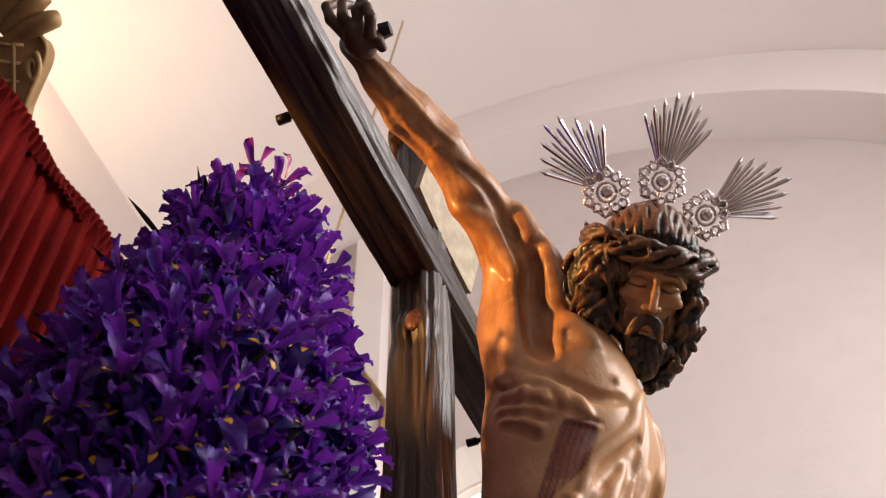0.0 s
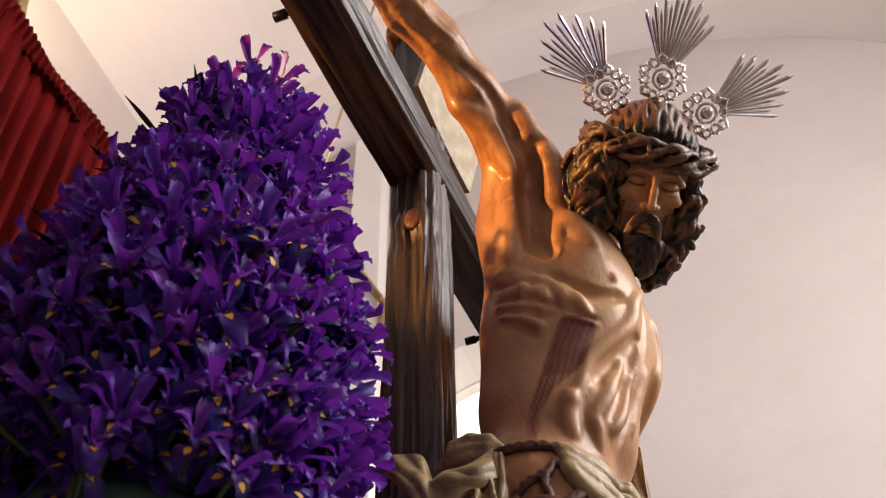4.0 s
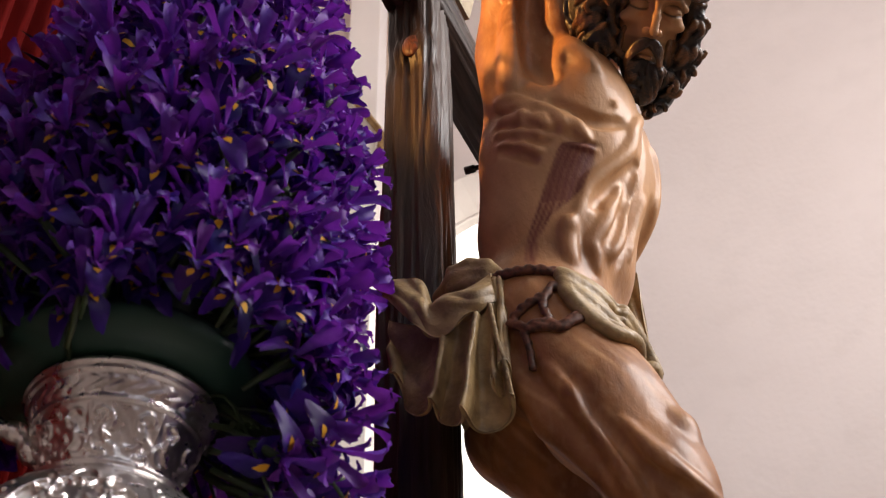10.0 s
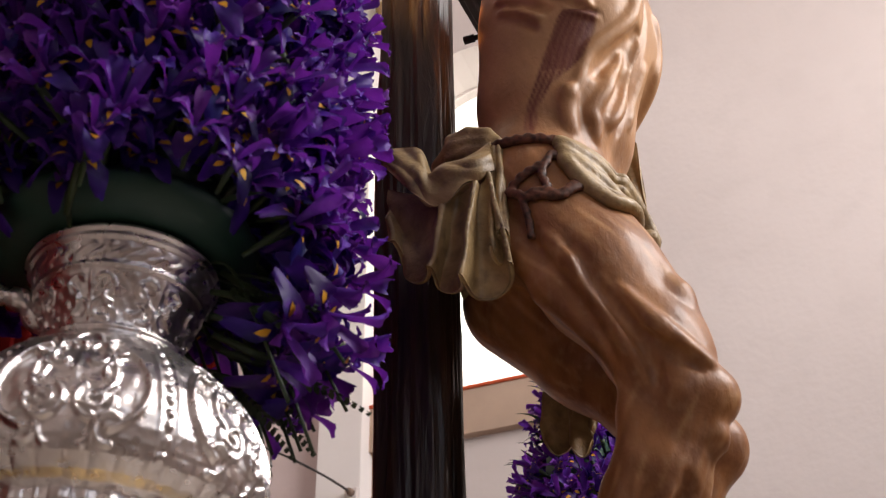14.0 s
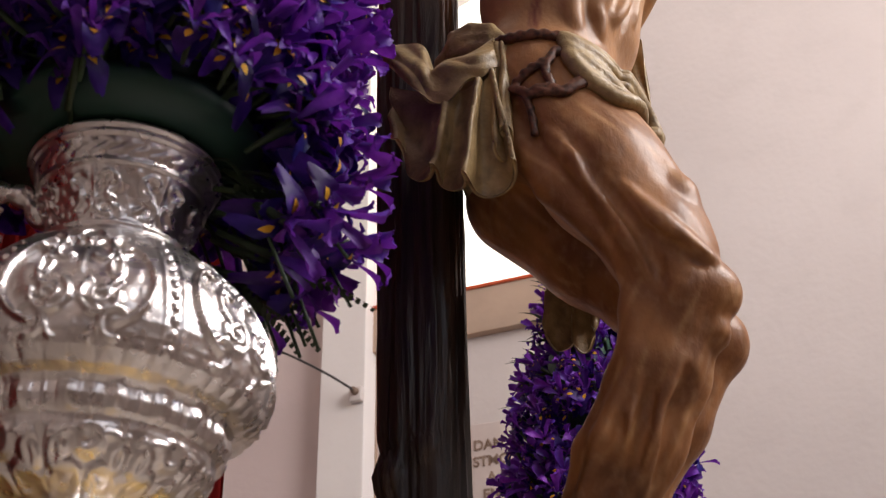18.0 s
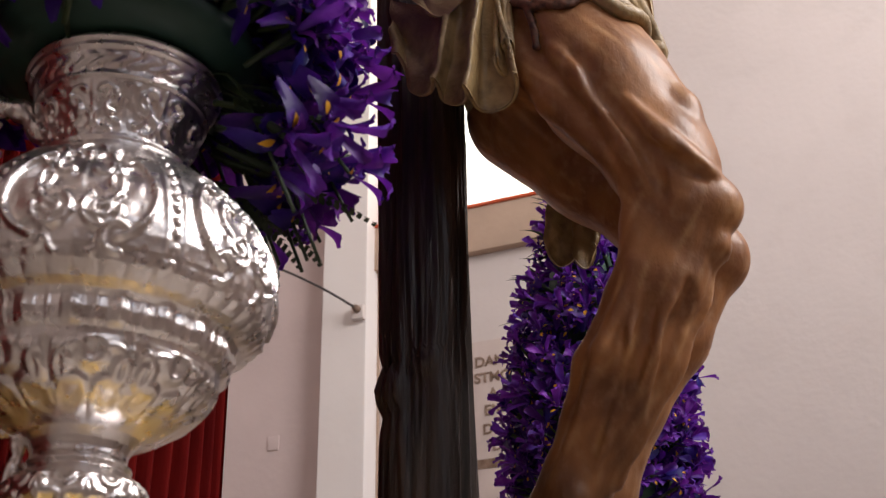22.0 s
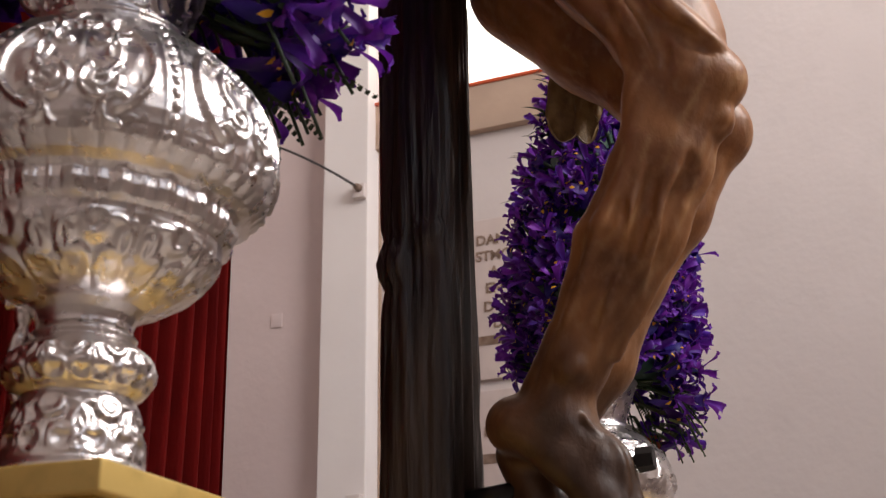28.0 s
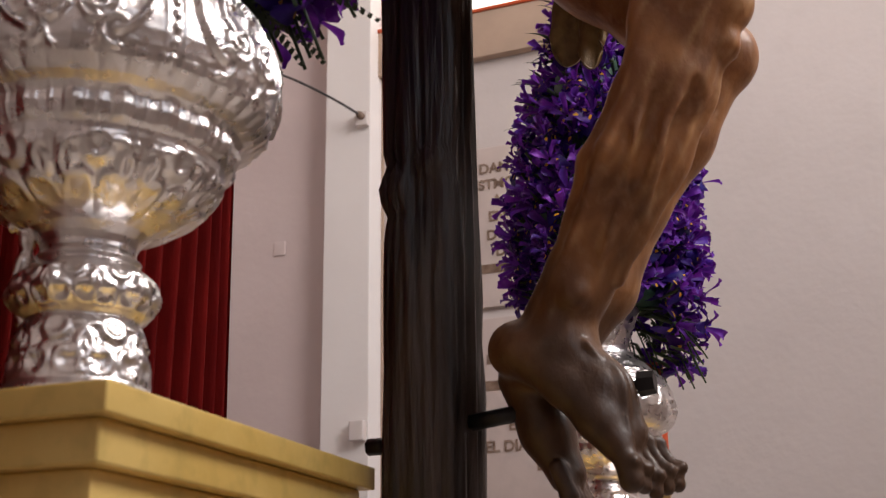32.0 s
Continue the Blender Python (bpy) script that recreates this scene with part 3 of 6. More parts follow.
def body_field():
    F = Field((-0.05, -0.80, 1.62), (0.70, 0.80, 3.98), 0.0045)
    BODY["field"] = F
    # trunk
    for s in (1, -1):
        F.blob(L(0.05 * s, 0.302, 3.195), (0.150, 0.118, 0.205), k=0.03)
        F.blob(L(0.05 * s, 0.290, 3.12), (0.142, 0.112, 0.16), k=0.03)
        F.blob(L(0.045 * s, 0.262, 2.98), (0.128, 0.100, 0.175), k=0.04)
        F.blob(L(0.05 * s, 0.225, 2.76), (0.125, 0.115, 0.14), k=0.06)
        F.blob(L(0.07 * s, 0.275, 3.39), (0.082, 0.105, 0.105), k=0.05)
    for s in (1, -1):
        F.blob(L(0.080 * s, 0.375, 3.255), (0.050, 0.085, 0.108), k=0.045)
        F.blob(L(0.125 * s, 0.235, 3.36), (0.06, 0.055, 0.15), k=0.04)
        # arms, raised
        F.chain([(0.15 * s, 0.30, 3.47, 0.066), (0.20 * s, 0.276, 3.572, 0.056), (0.30 * s, 0.236, 3.635, 0.044), (0.385 * s, 0.205, 3.69, 0.041)], 0.03)
        F.chain([(0.385 * s, 0.205, 3.69, 0.041), (0.46 * s, 0.165, 3.73, 0.039), (0.54 * s, 0.13, 3.77, 0.031), (0.62 * s, 0.10, 3.81, 0.024)], 0.02)
        F.chain([(0.13 * s, 0.35, 3.42, 0.034), (0.195 * s, 0.300, 3.56, 0.028), (0.30 * s, 0.245, 3.645, 0.018)], 0.03)
        F.chain([(0.12 * s, 0.225, 3.40, 0.045), (0.20 * s, 0.250, 3.55, 0.032), (0.29 * s, 0.215, 3.62, 0.022)], 0.03)
        F.chain([(0.165 * s, 0.300, 3.545, 0.028), (0.25 * s, 0.250, 3.628, 0.022), (0.34 * s, 0.220, 3.682, 0.014)], 0.04)
        F.chain([(0.205 * s, 0.245, 3.53, 0.016), (0.30 * s, 0.205, 3.60, 0.016), (0.37 * s, 0.185, 3.66, 0.012)], 0.022)
        F.chain([(0.40 * s, 0.225, 3.73, 0.020), (0.47 * s, 0.185, 3.765, 0.017), (0.55 * s, 0.145, 3.80, 0.009)], 0.018)
        F.chain([(0.40 * s, 0.175, 3.69, 0.020), (0.47 * s, 0.135, 3.715, 0.018), (0.56 * s, 0.11, 3.765, 0.009)], 0.018)
        F.chain([(0.41 * s, 0.20, 3.675, 0.014), (0.50 * s, 0.16, 3.72, 0.012), (0.60 * s, 0.115, 3.785, 0.006)], 0.014)
        # armpit: the tendon of the breast, the valley behind it, the back muscle
        ridge(F, [(0.309 * s, 0.208, 3.578), (0.265 * s, 0.252, 3.547), (0.231 * s, 0.268, 3.500), (0.206 * s, 0.286, 3.434)], 0.018, 0.02)
        ridge(F, [(0.279 * s, 0.283, 3.560), (0.243 * s, 0.293, 3.511), (0.215 * s, 0.306, 3.460), (0.201 * s, 0.304, 3.432)], [0.002, 0.006, 0.009, 0.004], 0.016, "cut")
        ridge(F, [(0.24 * s, 0.29, 3.60), (0.215 * s, 0.325, 3.522), (0.195 * s, 0.350, 3.470), (0.175 * s, 0.358, 3.405), (0.153 * s, 0.362, 3.315), (0.140 * s, 0.389, 3.240)], 0.015, 0.025)
        ridge(F, [(0.196 * s, 0.264, 3.425), (0.182 * s, 0.268, 3.383), (0.174 * s, 0.258, 3.310), (0.169 * s, 0.245, 3.240)], 0.015, 0.025)
        ridge(F, [(0.215 * s, 0.336, 3.505), (0.197 * s, 0.316, 3.452), (0.186 * s, 0.303, 3.400), (0.176 * s, 0.298, 3.334), (0.172 * s, 0.305, 3.273), (0.170 * s, 0.330, 3.236)], [0.002, 0.005, 0.008, 0.007, 0.004, 0.001], 0.03, "cut")
        for dd, dz in ((0.028, -0.030), (0.0, -0.042), (-0.030, -0.036)):
            ridge(F, [(0.40 * s, 0.20 + dd, 3.70 + dz), (0.47 * s, 0.16 + dd, 3.735 + dz), (0.55 * s, 0.125 + dd * 0.8, 3.775 + dz * 0.8), (0.61 * s, 0.10 + dd * 0.7, 3.805 + dz * 0.6)], 0.008, 0.007)
        ridge(F, [(0.22 * s, 0.30, 3.53), (0.29 * s, 0.265, 3.60), (0.36 * s, 0.225, 3.65)], 0.009, 0.012, "cut")
        # palm and curled fingers
        F.blob(L(0.655 * s, 0.134, 3.741), (0.028, 0.045, 0.040), k=0.02)
        F.chain([(0.62 * s, 0.10, 3.81, 0.026), (0.655 * s, 0.134, 3.741, 0.030)], 0.02)
        F.chain([(0.672 * s, 0.109, 3.747, 0.0125), (0.700 * s, 0.087, 3.779, 0.0115), (0.715 * s, 0.082, 3.814, 0.0105), (0.700 * s, 0.095, 3.850, 0.0095)], 0.005)
        F.chain([(0.675 * s, 0.123, 3.749, 0.0125), (0.705 * s, 0.116, 3.764, 0.0115), (0.715 * s, 0.118, 3.800, 0.0105), (0.700 * s, 0.130, 3.811, 0.0095)], 0.005)
        F.chain([(0.678 * s, 0.147, 3.731, 0.0125), (0.708 * s, 0.149, 3.752, 0.0115), (0.715 * s, 0.161, 3.775, 0.0105), (0.700 * s, 0.169, 3.762, 0.0095)], 0.005)
        F.chain([(0.675 * s, 0.164, 3.708, 0.0125), (0.700 * s, 0.176, 3.715, 0.0115), (0.712 * s, 0.170, 3.747, 0.0105), (0.700 * s, 0.155, 3.758, 0.0095)], 0.005)
        F.chain([(0.660 * s, 0.157, 3.739, 0.014), (0.650 * s, 0.169, 3.718, 0.012), (0.640 * s, 0.175, 3.701, 0.01)], 0.008)
        # saw-toothed flank muscles and the grooves between them
        ridge(F, [(0.155 * s, 0.220, 3.177), (0.165 * s, 0.270, 3.151), (0.166 * s, 0.311, 3.122), (0.148 * s, 0.346, 3.102)], 0.008, 0.014, lumps=1.5)
        ridge(F, [(0.145 * s, 0.216, 3.147), (0.159 * s, 0.257, 3.118), (0.155 * s, 0.297, 3.104)], 0.008, 0.014, lumps=1.3)
        ridge(F, [(0.138 * s, 0.222, 3.122), (0.149 * s, 0.261, 3.093), (0.150 * s, 0.288, 3.071)], 0.007, 0.014, lumps=1.3)
        ridge(F, [(0.160 * s, 0.215, 3.225), (0.170 * s, 0.255, 3.205), (0.172 * s, 0.295, 3.165)], 0.010, 0.012)
        ridge(F, [(0.150 * s, 0.207, 3.205), (0.164 * s, 0.249, 3.180), (0.164 * s, 0.294, 3.143), (0.156 * s, 0.330, 3.105), (0.147 * s, 0.348, 3.089)], 0.0026, 0.012, "cut", lumps=1.1)
        ridge(F, [(0.140 * s, 0.210, 3.165), (0.157 * s, 0.253, 3.134), (0.162 * s, 0.291, 3.113), (0.159 * s, 0.326, 3.100)], 0.002, 0.010, "cut", lumps=1.3)
        ridge(F, [(0.140 * s, 0.214, 3.138), (0.153 * s, 0.250, 3.106), (0.155 * s, 0.277, 3.087), (0.152 * s, 0.308, 3.086)], 0.0024, 0.011, "cut", lumps=0.9)
        ridge(F, [(0.138 * s, 0.225, 3.106), (0.146 * s, 0.256, 3.078), (0.148 * s, 0.277, 3.050)], 0.003, 0.014, "cut")
        ridge(F, [(0.171 * s, 0.321, 3.175), (0.156 * s, 0.352, 3.140), (0.132 * s, 0.388, 3.121), (0.100 * s, 0.42, 3.135)], 0.010, 0.014, "cut")
        for i in range(4):
            ridge(F, [(0.150 * s, 0.225 + 0.035 * i, 3.215 - 0.022 * i), (0.160 * s, 0.255 + 0.035 * i, 3.180 - 0.022 * i), (0.150 * s, 0.275 + 0.033 * i, 3.135 - 0.020 * i)], [0.004, 0.008, 0.003], 0.012)
        # arch under the ribs
        ridge(F, [(0.045 * s, 0.450, 3.20), (0.075 * s, 0.438, 3.141), (0.082 * s, 0.425, 3.088), (0.105 * s, 0.390, 3.033), (0.127 * s, 0.362, 2.991), (0.137 * s, 0.344, 2.935), (0.143 * s, 0.325, 2.902)], [0.009, 0.012, 0.013, 0.012, 0.010, 0.007, 0.005], 0.009)
        ridge(F, [(0.055 * s, 0.435, 3.08), (0.082 * s, 0.400, 3.010), (0.112 * s, 0.370, 2.955)], 0.010, 0.02, "cut")
        F.blob(snap(L(0.120 * s, 0.416, 3.168), 0.0), (0.007, 0.007, 0.007), k=0.006)
        F.chain([(0.015 * s, 0.380, 3.455, 0.010), (0.10 * s, 0.350, 3.475, 0.012), (0.17 * s, 0.315, 3.52, 0.012)], 0.016)    # collar bone
        F.chain([(0.10 * s, 0.40, 3.42, 0.012), (0.155 * s, 0.345, 3.50, 0.014), (0.205 * s, 0.300, 3.575, 0.012)], 0.014)
    # belly muscles, and the slit of the wound
    ridge(F, [(0.074, 0.405, 3.019), (0.087, 0.382, 2.942), (0.102, 0.352, 2.885), (0.091, 0.352, 2.865), (0.087, 0.360, 2.837)], [0.012, 0.012, 0.010, 0.010, 0.007], 0.010)
    ridge(F, [(0.036, 0.430, 3.06), (0.038, 0.415, 3.000), (0.042, 0.395, 2.928), (0.061, 0.371, 2.878)], [0.010, 0.012, 0.011, 0.008], 0.010)
    ridge(F, [(0.050, 0.432, 3.08), (0.056, 0.402, 2.991), (0.075, 0.373, 2.900)], 0.009, 0.012, "cut")
    ridge(F, [(0.0, 0.46, 3.30), (0.01, 0.45, 3.20), (0.015, 0.44, 3.10), (0.012, 0.41, 2.98), (0.02, 0.385, 2.88)], 0.010, 0.014, "cut")
    ridge(F, [(-0.02, 0.435, 3.06), (-0.018, 0.420, 3.00), (-0.015, 0.40, 2.93)], 0.011, 0.012)
    ridge(F, [(0.142, 0.318, 2.92), (0.138, 0.320, 2.88), (0.126, 0.322, 2.84)], 0.010, 0.016)
    ridge(F, [(0.151, 0.336, 3.082), (0.141, 0.359, 3.077), (0.129, 0.383, 3.069)], [0.003, 0.006, 0.003], 0.004, "cut")
    ridge(F, [(0.151, 0.334, 3.072), (0.141, 0.357, 3.066), (0.131, 0.381, 3.059)], 0.005, 0.005)
    F.blob(L(0.0, 0.40, 2.93), (0.01, 0.007, 0.009), k=0.012, mode="cut")
    # neck
    F.chain([(0.0, 0.30, 3.44, 0.065), (0.03, 0.40, 3.45, 0.050), (0.075, 0.465, 3.42, 0.036)], 0.04)
    F.chain([(0.09, 0.29, 3.50, 0.03), (0.05, 0.38, 3.48, 0.035)], 0.03)
    # legs
    F.chain([(0.075, 0.235, 2.74, 0.098), (0.082, 0.325, 2.565, 0.088), (0.083, 0.395, 2.425, 0.068), (0.08, 0.425, 2.345, 0.058)], 0.03)
    F.chain([(0.08, 0.425, 2.345, 0.056), (0.074, 0.376, 2.235, 0.056), (0.066, 0.330, 2.15, 0.058), (0.058, 0.278, 2.06, 0.048), (0.048, 0.232, 1.985, 0.042), (0.042, 0.21, 1.945, 0.043)], 0.02)
    F.chain([(-0.08, 0.148, 2.668, 0.094), (-0.085, 0.27, 2.550, 0.095), (-0.08, 0.355, 2.438, 0.074), (-0.076, 0.405, 2.345, 0.054)], 0.03)
    F.chain([(-0.076, 0.42, 2.345, 0.052), (-0.066, 0.358, 2.22, 0.050), (-0.055, 0.288, 2.12, 0.048), (-0.035, 0.245, 2.0, 0.043), (-0.02, 0.205, 1.94, 0.04)], 0.02)
    F.blob(L(-0.076, 0.446, 2.338), (0.032, 0.036, 0.042), k=0.03)
    for s, dx in ((0.08, 0.0),):
        F.blob(L(s, 0.466 + dx, 2.338), (0.032, 0.034, 0.036), k=0.02)
        F.blob(L(s, 0.458 + dx, 2.280), (0.018, 0.020, 0.02), k=0.016)
        F.chain([(s + 0.03, 0.44 + dx, 2.375, 0.016), (s + 0.043, 0.425 + dx, 2.33, 0.014), (s + 0.03, 0.425 + dx, 2.285, 0.012)], 0.014)
    F.chain([(0.145, 0.25, 2.68, 0.030), (0.132, 0.335, 2.545, 0.030), (0.115, 0.405, 2.41, 0.018)], 0.02)
    F.chain([(0.09, 0.36, 2.66, 0.026), (0.09, 0.435, 2.50, 0.022), (0.08, 0.455, 2.41, 0.016)], 0.02)
    F.chain([(0.140, 0.19, 2.66, 0.026), (0.140, 0.265, 2.53, 0.026), (0.118, 0.36, 2.385, 0.014)], 0.02)
    ridge(F, [(0.170, 0.266, 2.609), (0.173, 0.305, 2.545), (0.155, 0.340, 2.474), (0.152, 0.368, 2.406), (0.137, 0.391, 2.347)], 0.015, 0.010)
    ridge(F, [(0.161, 0.369, 2.493), (0.157, 0.411, 2.426), (0.134, 0.449, 2.385), (0.116, 0.472, 2.368)], 0.014, 0.010)
    ridge(F, [(0.172, 0.30, 2.58), (0.169, 0.325, 2.519), (0.156, 0.353, 2.467), (0.157, 0.380, 2.419), (0.145, 0.397, 2.373), (0.137, 0.397, 2.341)], 0.010, 0.009, "cut")
    ridge(F, [(0.157, 0.381, 2.423), (0.146, 0.428, 2.389), (0.131, 0.459, 2.358)], 0.010, 0.009, "cut")
    F.chain([(0.118, 0.365, 2.39, 0.018), (0.108, 0.36, 2.32, 0.020), (0.112, 0.345, 2.25, 0.018)], 0.03)
    F.chain([(0.090, 0.432, 2.25, 0.009), (0.082, 0.388, 2.16, 0.010), (0.068, 0.326, 2.05, 0.008), (0.058, 0.288, 1.98, 0.008)], 0.012)
    ridge(F, [(0.122, 0.397, 2.205), (0.119, 0.373, 2.156), (0.104, 0.349, 2.098), (0.082, 0.330, 2.051)], 0.011, 0.007)
    F.chain([(0.122, 0.355, 2.25, 0.014), (0.118, 0.300, 2.14, 0.017), (0.093, 0.24, 2.03, 0.008), (0.07, 0.195, 1.96, 0.006)], 0.012)
    F.chain([(0.098, 0.375, 2.30, 0.020), (0.095, 0.325, 2.225, 0.020), (0.09, 0.272, 2.14, 0.019), (0.06, 0.215, 2.02, 0.012), (0.045, 0.168, 1.96, 0.012)], 0.02)
    ridge(F, [(0.130, 0.356, 2.215), (0.133, 0.339, 2.152), (0.119, 0.316, 2.097), (0.09, 0.27, 2.0)], 0.011, 0.007)
    ridge(F, [(0.112, 0.418, 2.22), (0.107, 0.412, 2.198), (0.105, 0.382, 2.145), (0.085, 0.353, 2.085)], 0.009, 0.010, "cut")
    ridge(F, [(0.128, 0.372, 2.20), (0.126, 0.352, 2.145), (0.11, 0.328, 2.09)], 0.009, 0.010, "cut")
    ridge(F, [(0.133, 0.329, 2.160), (0.125, 0.319, 2.114), (0.114, 0.299, 2.073), (0.09, 0.26, 2.0)], 0.009, 0.010, "cut")
    ridge(F, [(0.065, 0.472, 2.257), (0.065, 0.429, 2.195), (0.065, 0.384, 2.130), (0.065, 0.348, 2.073), (0.065, 0.314, 2.010)], 0.010, 0.006)
    ridge(F, [(0.010, 0.461, 2.249), (0.005, 0.417, 2.199), (0.0, 0.379, 2.142), (0.0, 0.346, 2.089), (0.0, 0.311, 2.031)], 0.014, 0.006, "cut")
    F.blob(L(0.088, 0.235, 1.962), (0.018, 0.012, 0.018), k=0.014)
    # right foot over the left, pointing down
    F.chain([(0.04, 0.140, 1.908, 0.040), (0.04, 0.200, 1.895, 0.045), (0.04, 0.250, 1.838, 0.037), (0.036, 0.278, 1.780, 0.029)], 0.025)
    F.chain([(0.062, 0.150, 1.900, 0.026), (0.066, 0.205, 1.850, 0.022), (0.066, 0.250, 1.800, 0.022), (0.062, 0.275, 1.765, 0.020)], 0.02)
    for i in range(5):
        y, r = 0.066 - 0.0215 * i, 0.0165 if i == 0 else 0.0105
        low = 1.722 - 0.006 * i if i < 3 else 1.700 + 0.006 * i
        F.chain([(y, 0.272 + 0.009 * i, 1.775, r), (y, 0.286 + 0.010 * i, 1.745, r * 0.92), (y, 0.291 + 0.010 * i, low, r)], 0.005)
        F.blob(L(y, 0.298 + 0.010 * i, low + 0.022), (0.008, r * 1.05, 0.009), k=0.006)
        ridge(F, [(0.055 - 0.010 * i, 0.262, 1.890), (0.060 - 0.016 * i, 0.285, 1.835), (y, 0.294 + 0.007 * i, 1.780)], [0.005, 0.0075, 0.0060], 0.003)
        ridge(F, [(y - 0.0108, 0.285 + 0.007 * i, 1.800), (y - 0.0108, 0.300 + 0.009 * i, 1.745)], [0.005, 0.006], 0.003, "cut")
    F.chain([(0.075, 0.245, 1.90, 0.004), (0.05, 0.275, 1.85, 0.0035), (0.06, 0.285, 1.80, 0.003)], 0.006)
    F.chain([(-0.015, 0.130, 1.880, 0.036), (-0.015, 0.160, 1.805, 0.033), (-0.015, 0.186, 1.745, 0.026)], 0.025)
    for i in range(5):
        y = 0.022 - 0.02 * i
        F.chain([(y, 0.184, 1.750, 0.0125), (y, 0.198, 1.712, 0.012), (y, 0.203, 1.680, 0.0125)], 0.006)
    BODY["field"] = F
    return F.mesh()


BODY = {}


def snap(p, off, F=None):
    """Move a place onto a field's skin (the body's, where none is named), off metres above it."""
    F = F or BODY["field"]

    def val(q):
        g = (np.array(q) - F.lo) / F.h
        i = np.clip(np.floor(g).astype(int), 0, F.n - 2)
        t = g - i
        c = F.f[i[0]:i[0] + 2, i[1]:i[1] + 2, i[2]:i[2] + 2]
        w = np.array([1 - t, t])
        return float(np.einsum("ijk,i,j,k", c, w[:, 0], w[:, 1], w[:, 2]))

    q = np.array(p, float)
    for _ in range(6):
        f = val(q)
        e = 0.006
        n = np.array([val(q + [e, 0, 0]) - val(q - [e, 0, 0]), val(q + [0, e, 0]) - val(q - [0, e, 0]), val(q + [0, 0, e]) - val(q - [0, 0, e])])
        ln = np.linalg.norm(n)
        if ln < 1e-6:
            break
        q = q + n / ln * max(-0.02, min(0.02, off - f))
    return Vector(q)


def lock(F, pts, r0, r1):
    line = fine_path(pts, 4)
    n = len(line) - 1
    for i, (p, q) in enumerate(zip(line, line[1:])):
        F.cone(p, r0 + (r1 - r0) * i / n, q, r0 + (r1 - r0) * (i + 1) / n, 0.003)


def head_field():
    """Skull and face: lowered lids, long nose, hollow cheeks, parted lips."""
    F = Field((0.24, -0.42, 3.26), (0.74, 0.14, 3.76), 0.0024)
    F.blob(hd(-0.006, 0.050, -0.035), (0.082, 0.100, 0.100), HA, 0.02)
    F.blob(hd(0, 0.030, 0.016), (0.066, 0.052, 0.052), HA, 0.02)
    F.blob(hd(0, -0.050, 0.008), (0.058, 0.088, 0.058), HA, 0.02)
    F.blob(hd(0, -0.112, 0.040), (0.026, 0.022, 0.022), HA, 0.02)
    # nose: bridge, ball, wings
    F.cone(hd(0, 0.016, 0.066), 0.0085, hd(0.001, -0.016, 0.084), 0.0070, 0.010)
    F.cone(hd(0.001, -0.016, 0.084), 0.0070, hd(0.001, -0.043, 0.094), 0.0085, 0.006)
    for q in (1, -1):
        # brows, sockets, eyeballs and the edge of the lowered lids
        F.cone(hd(0.009 * q, 0.022, 0.069), 0.0075, hd(0.032 * q, 0.023, 0.067), 0.0080, 0.010)
        F.cone(hd(0.032 * q, 0.023, 0.067), 0.0080, hd(0.056 * q, 0.008, 0.048), 0.0065, 0.010)
        F.blob(hd(0.031 * q, -0.001, 0.074), (0.024, 0.0165, 0.026), HA, 0.006, "cut")
        F.blob(hd(0.032 * q, -0.002, 0.0515), (0.0180, 0.0128, 0.0155), HA, 0.0015)
        for j in range(6):
            a, b = -1 + j / 3, -1 + (j + 1) / 3
            F.cone(hd(0.032 * q + 0.015 * a, -0.0055 - 0.0032 * (1 - a * a), 0.0665 - 0.007 * a * a), 0.0030, hd(0.032 * q + 0.015 * b, -0.0055 - 0.0032 * (1 - b * b), 0.0665 - 0.007 * b * b), 0.0030, 0.0012, "cut")
            F.cone(hd(0.032 * q + 0.017 * a, -0.0095 - 0.004 * (1 - a * a), 0.0640 - 0.008 * a * a), 0.0022, hd(0.032 * q + 0.017 * b, -0.0095 - 0.004 * (1 - b * b), 0.0640 - 0.008 * b * b), 0.0022, 0.003)
        # cheekbone, hollow below it, wing of the nose, fold beside the mouth
        F.blob(hd(0.042 * q, -0.026, 0.050), (0.020, 0.013, 0.014), HA, 0.014)
        F.blob(hd(0.043 * q, -0.066, 0.058), (0.013, 0.024, 0.012), HA, 0.018, "cut")
        F.blob(hd(0.0115 * q, -0.044, 0.079), (0.0085, 0.0075, 0.0095), HA, 0.004)
        F.blob(hd(0.006 * q, -0.0535, 0.086), (0.0038, 0.003, 0.005), HA, 0.002, "cut")
        F.cone(hd(0.017 * q, -0.040, 0.074), 0.003, hd(0.026 * q, -0.066, 0.064), 0.003, 0.006, "cut")
    # lips
    F.blob(hd(0, -0.072, 0.058), (0.022, 0.016, 0.014), HA, 0.010)
    F.cone(hd(-0.014, -0.080, 0.071), 0.0035, hd(0, -0.077, 0.078), 0.0045, 0.004)
    F.cone(hd(0.014, -0.080, 0.071), 0.0035, hd(0, -0.077, 0.078), 0.0045, 0.004)
    F.cone(hd(-0.010, -0.0925, 0.070), 0.0045, hd(0.010, -0.0925, 0.070), 0.0045, 0.005)
    F.blob(hd(0, -0.0855, 0.078), (0.014, 0.0028, 0.010), HA, 0.002, "cut")
    return F.mesh()


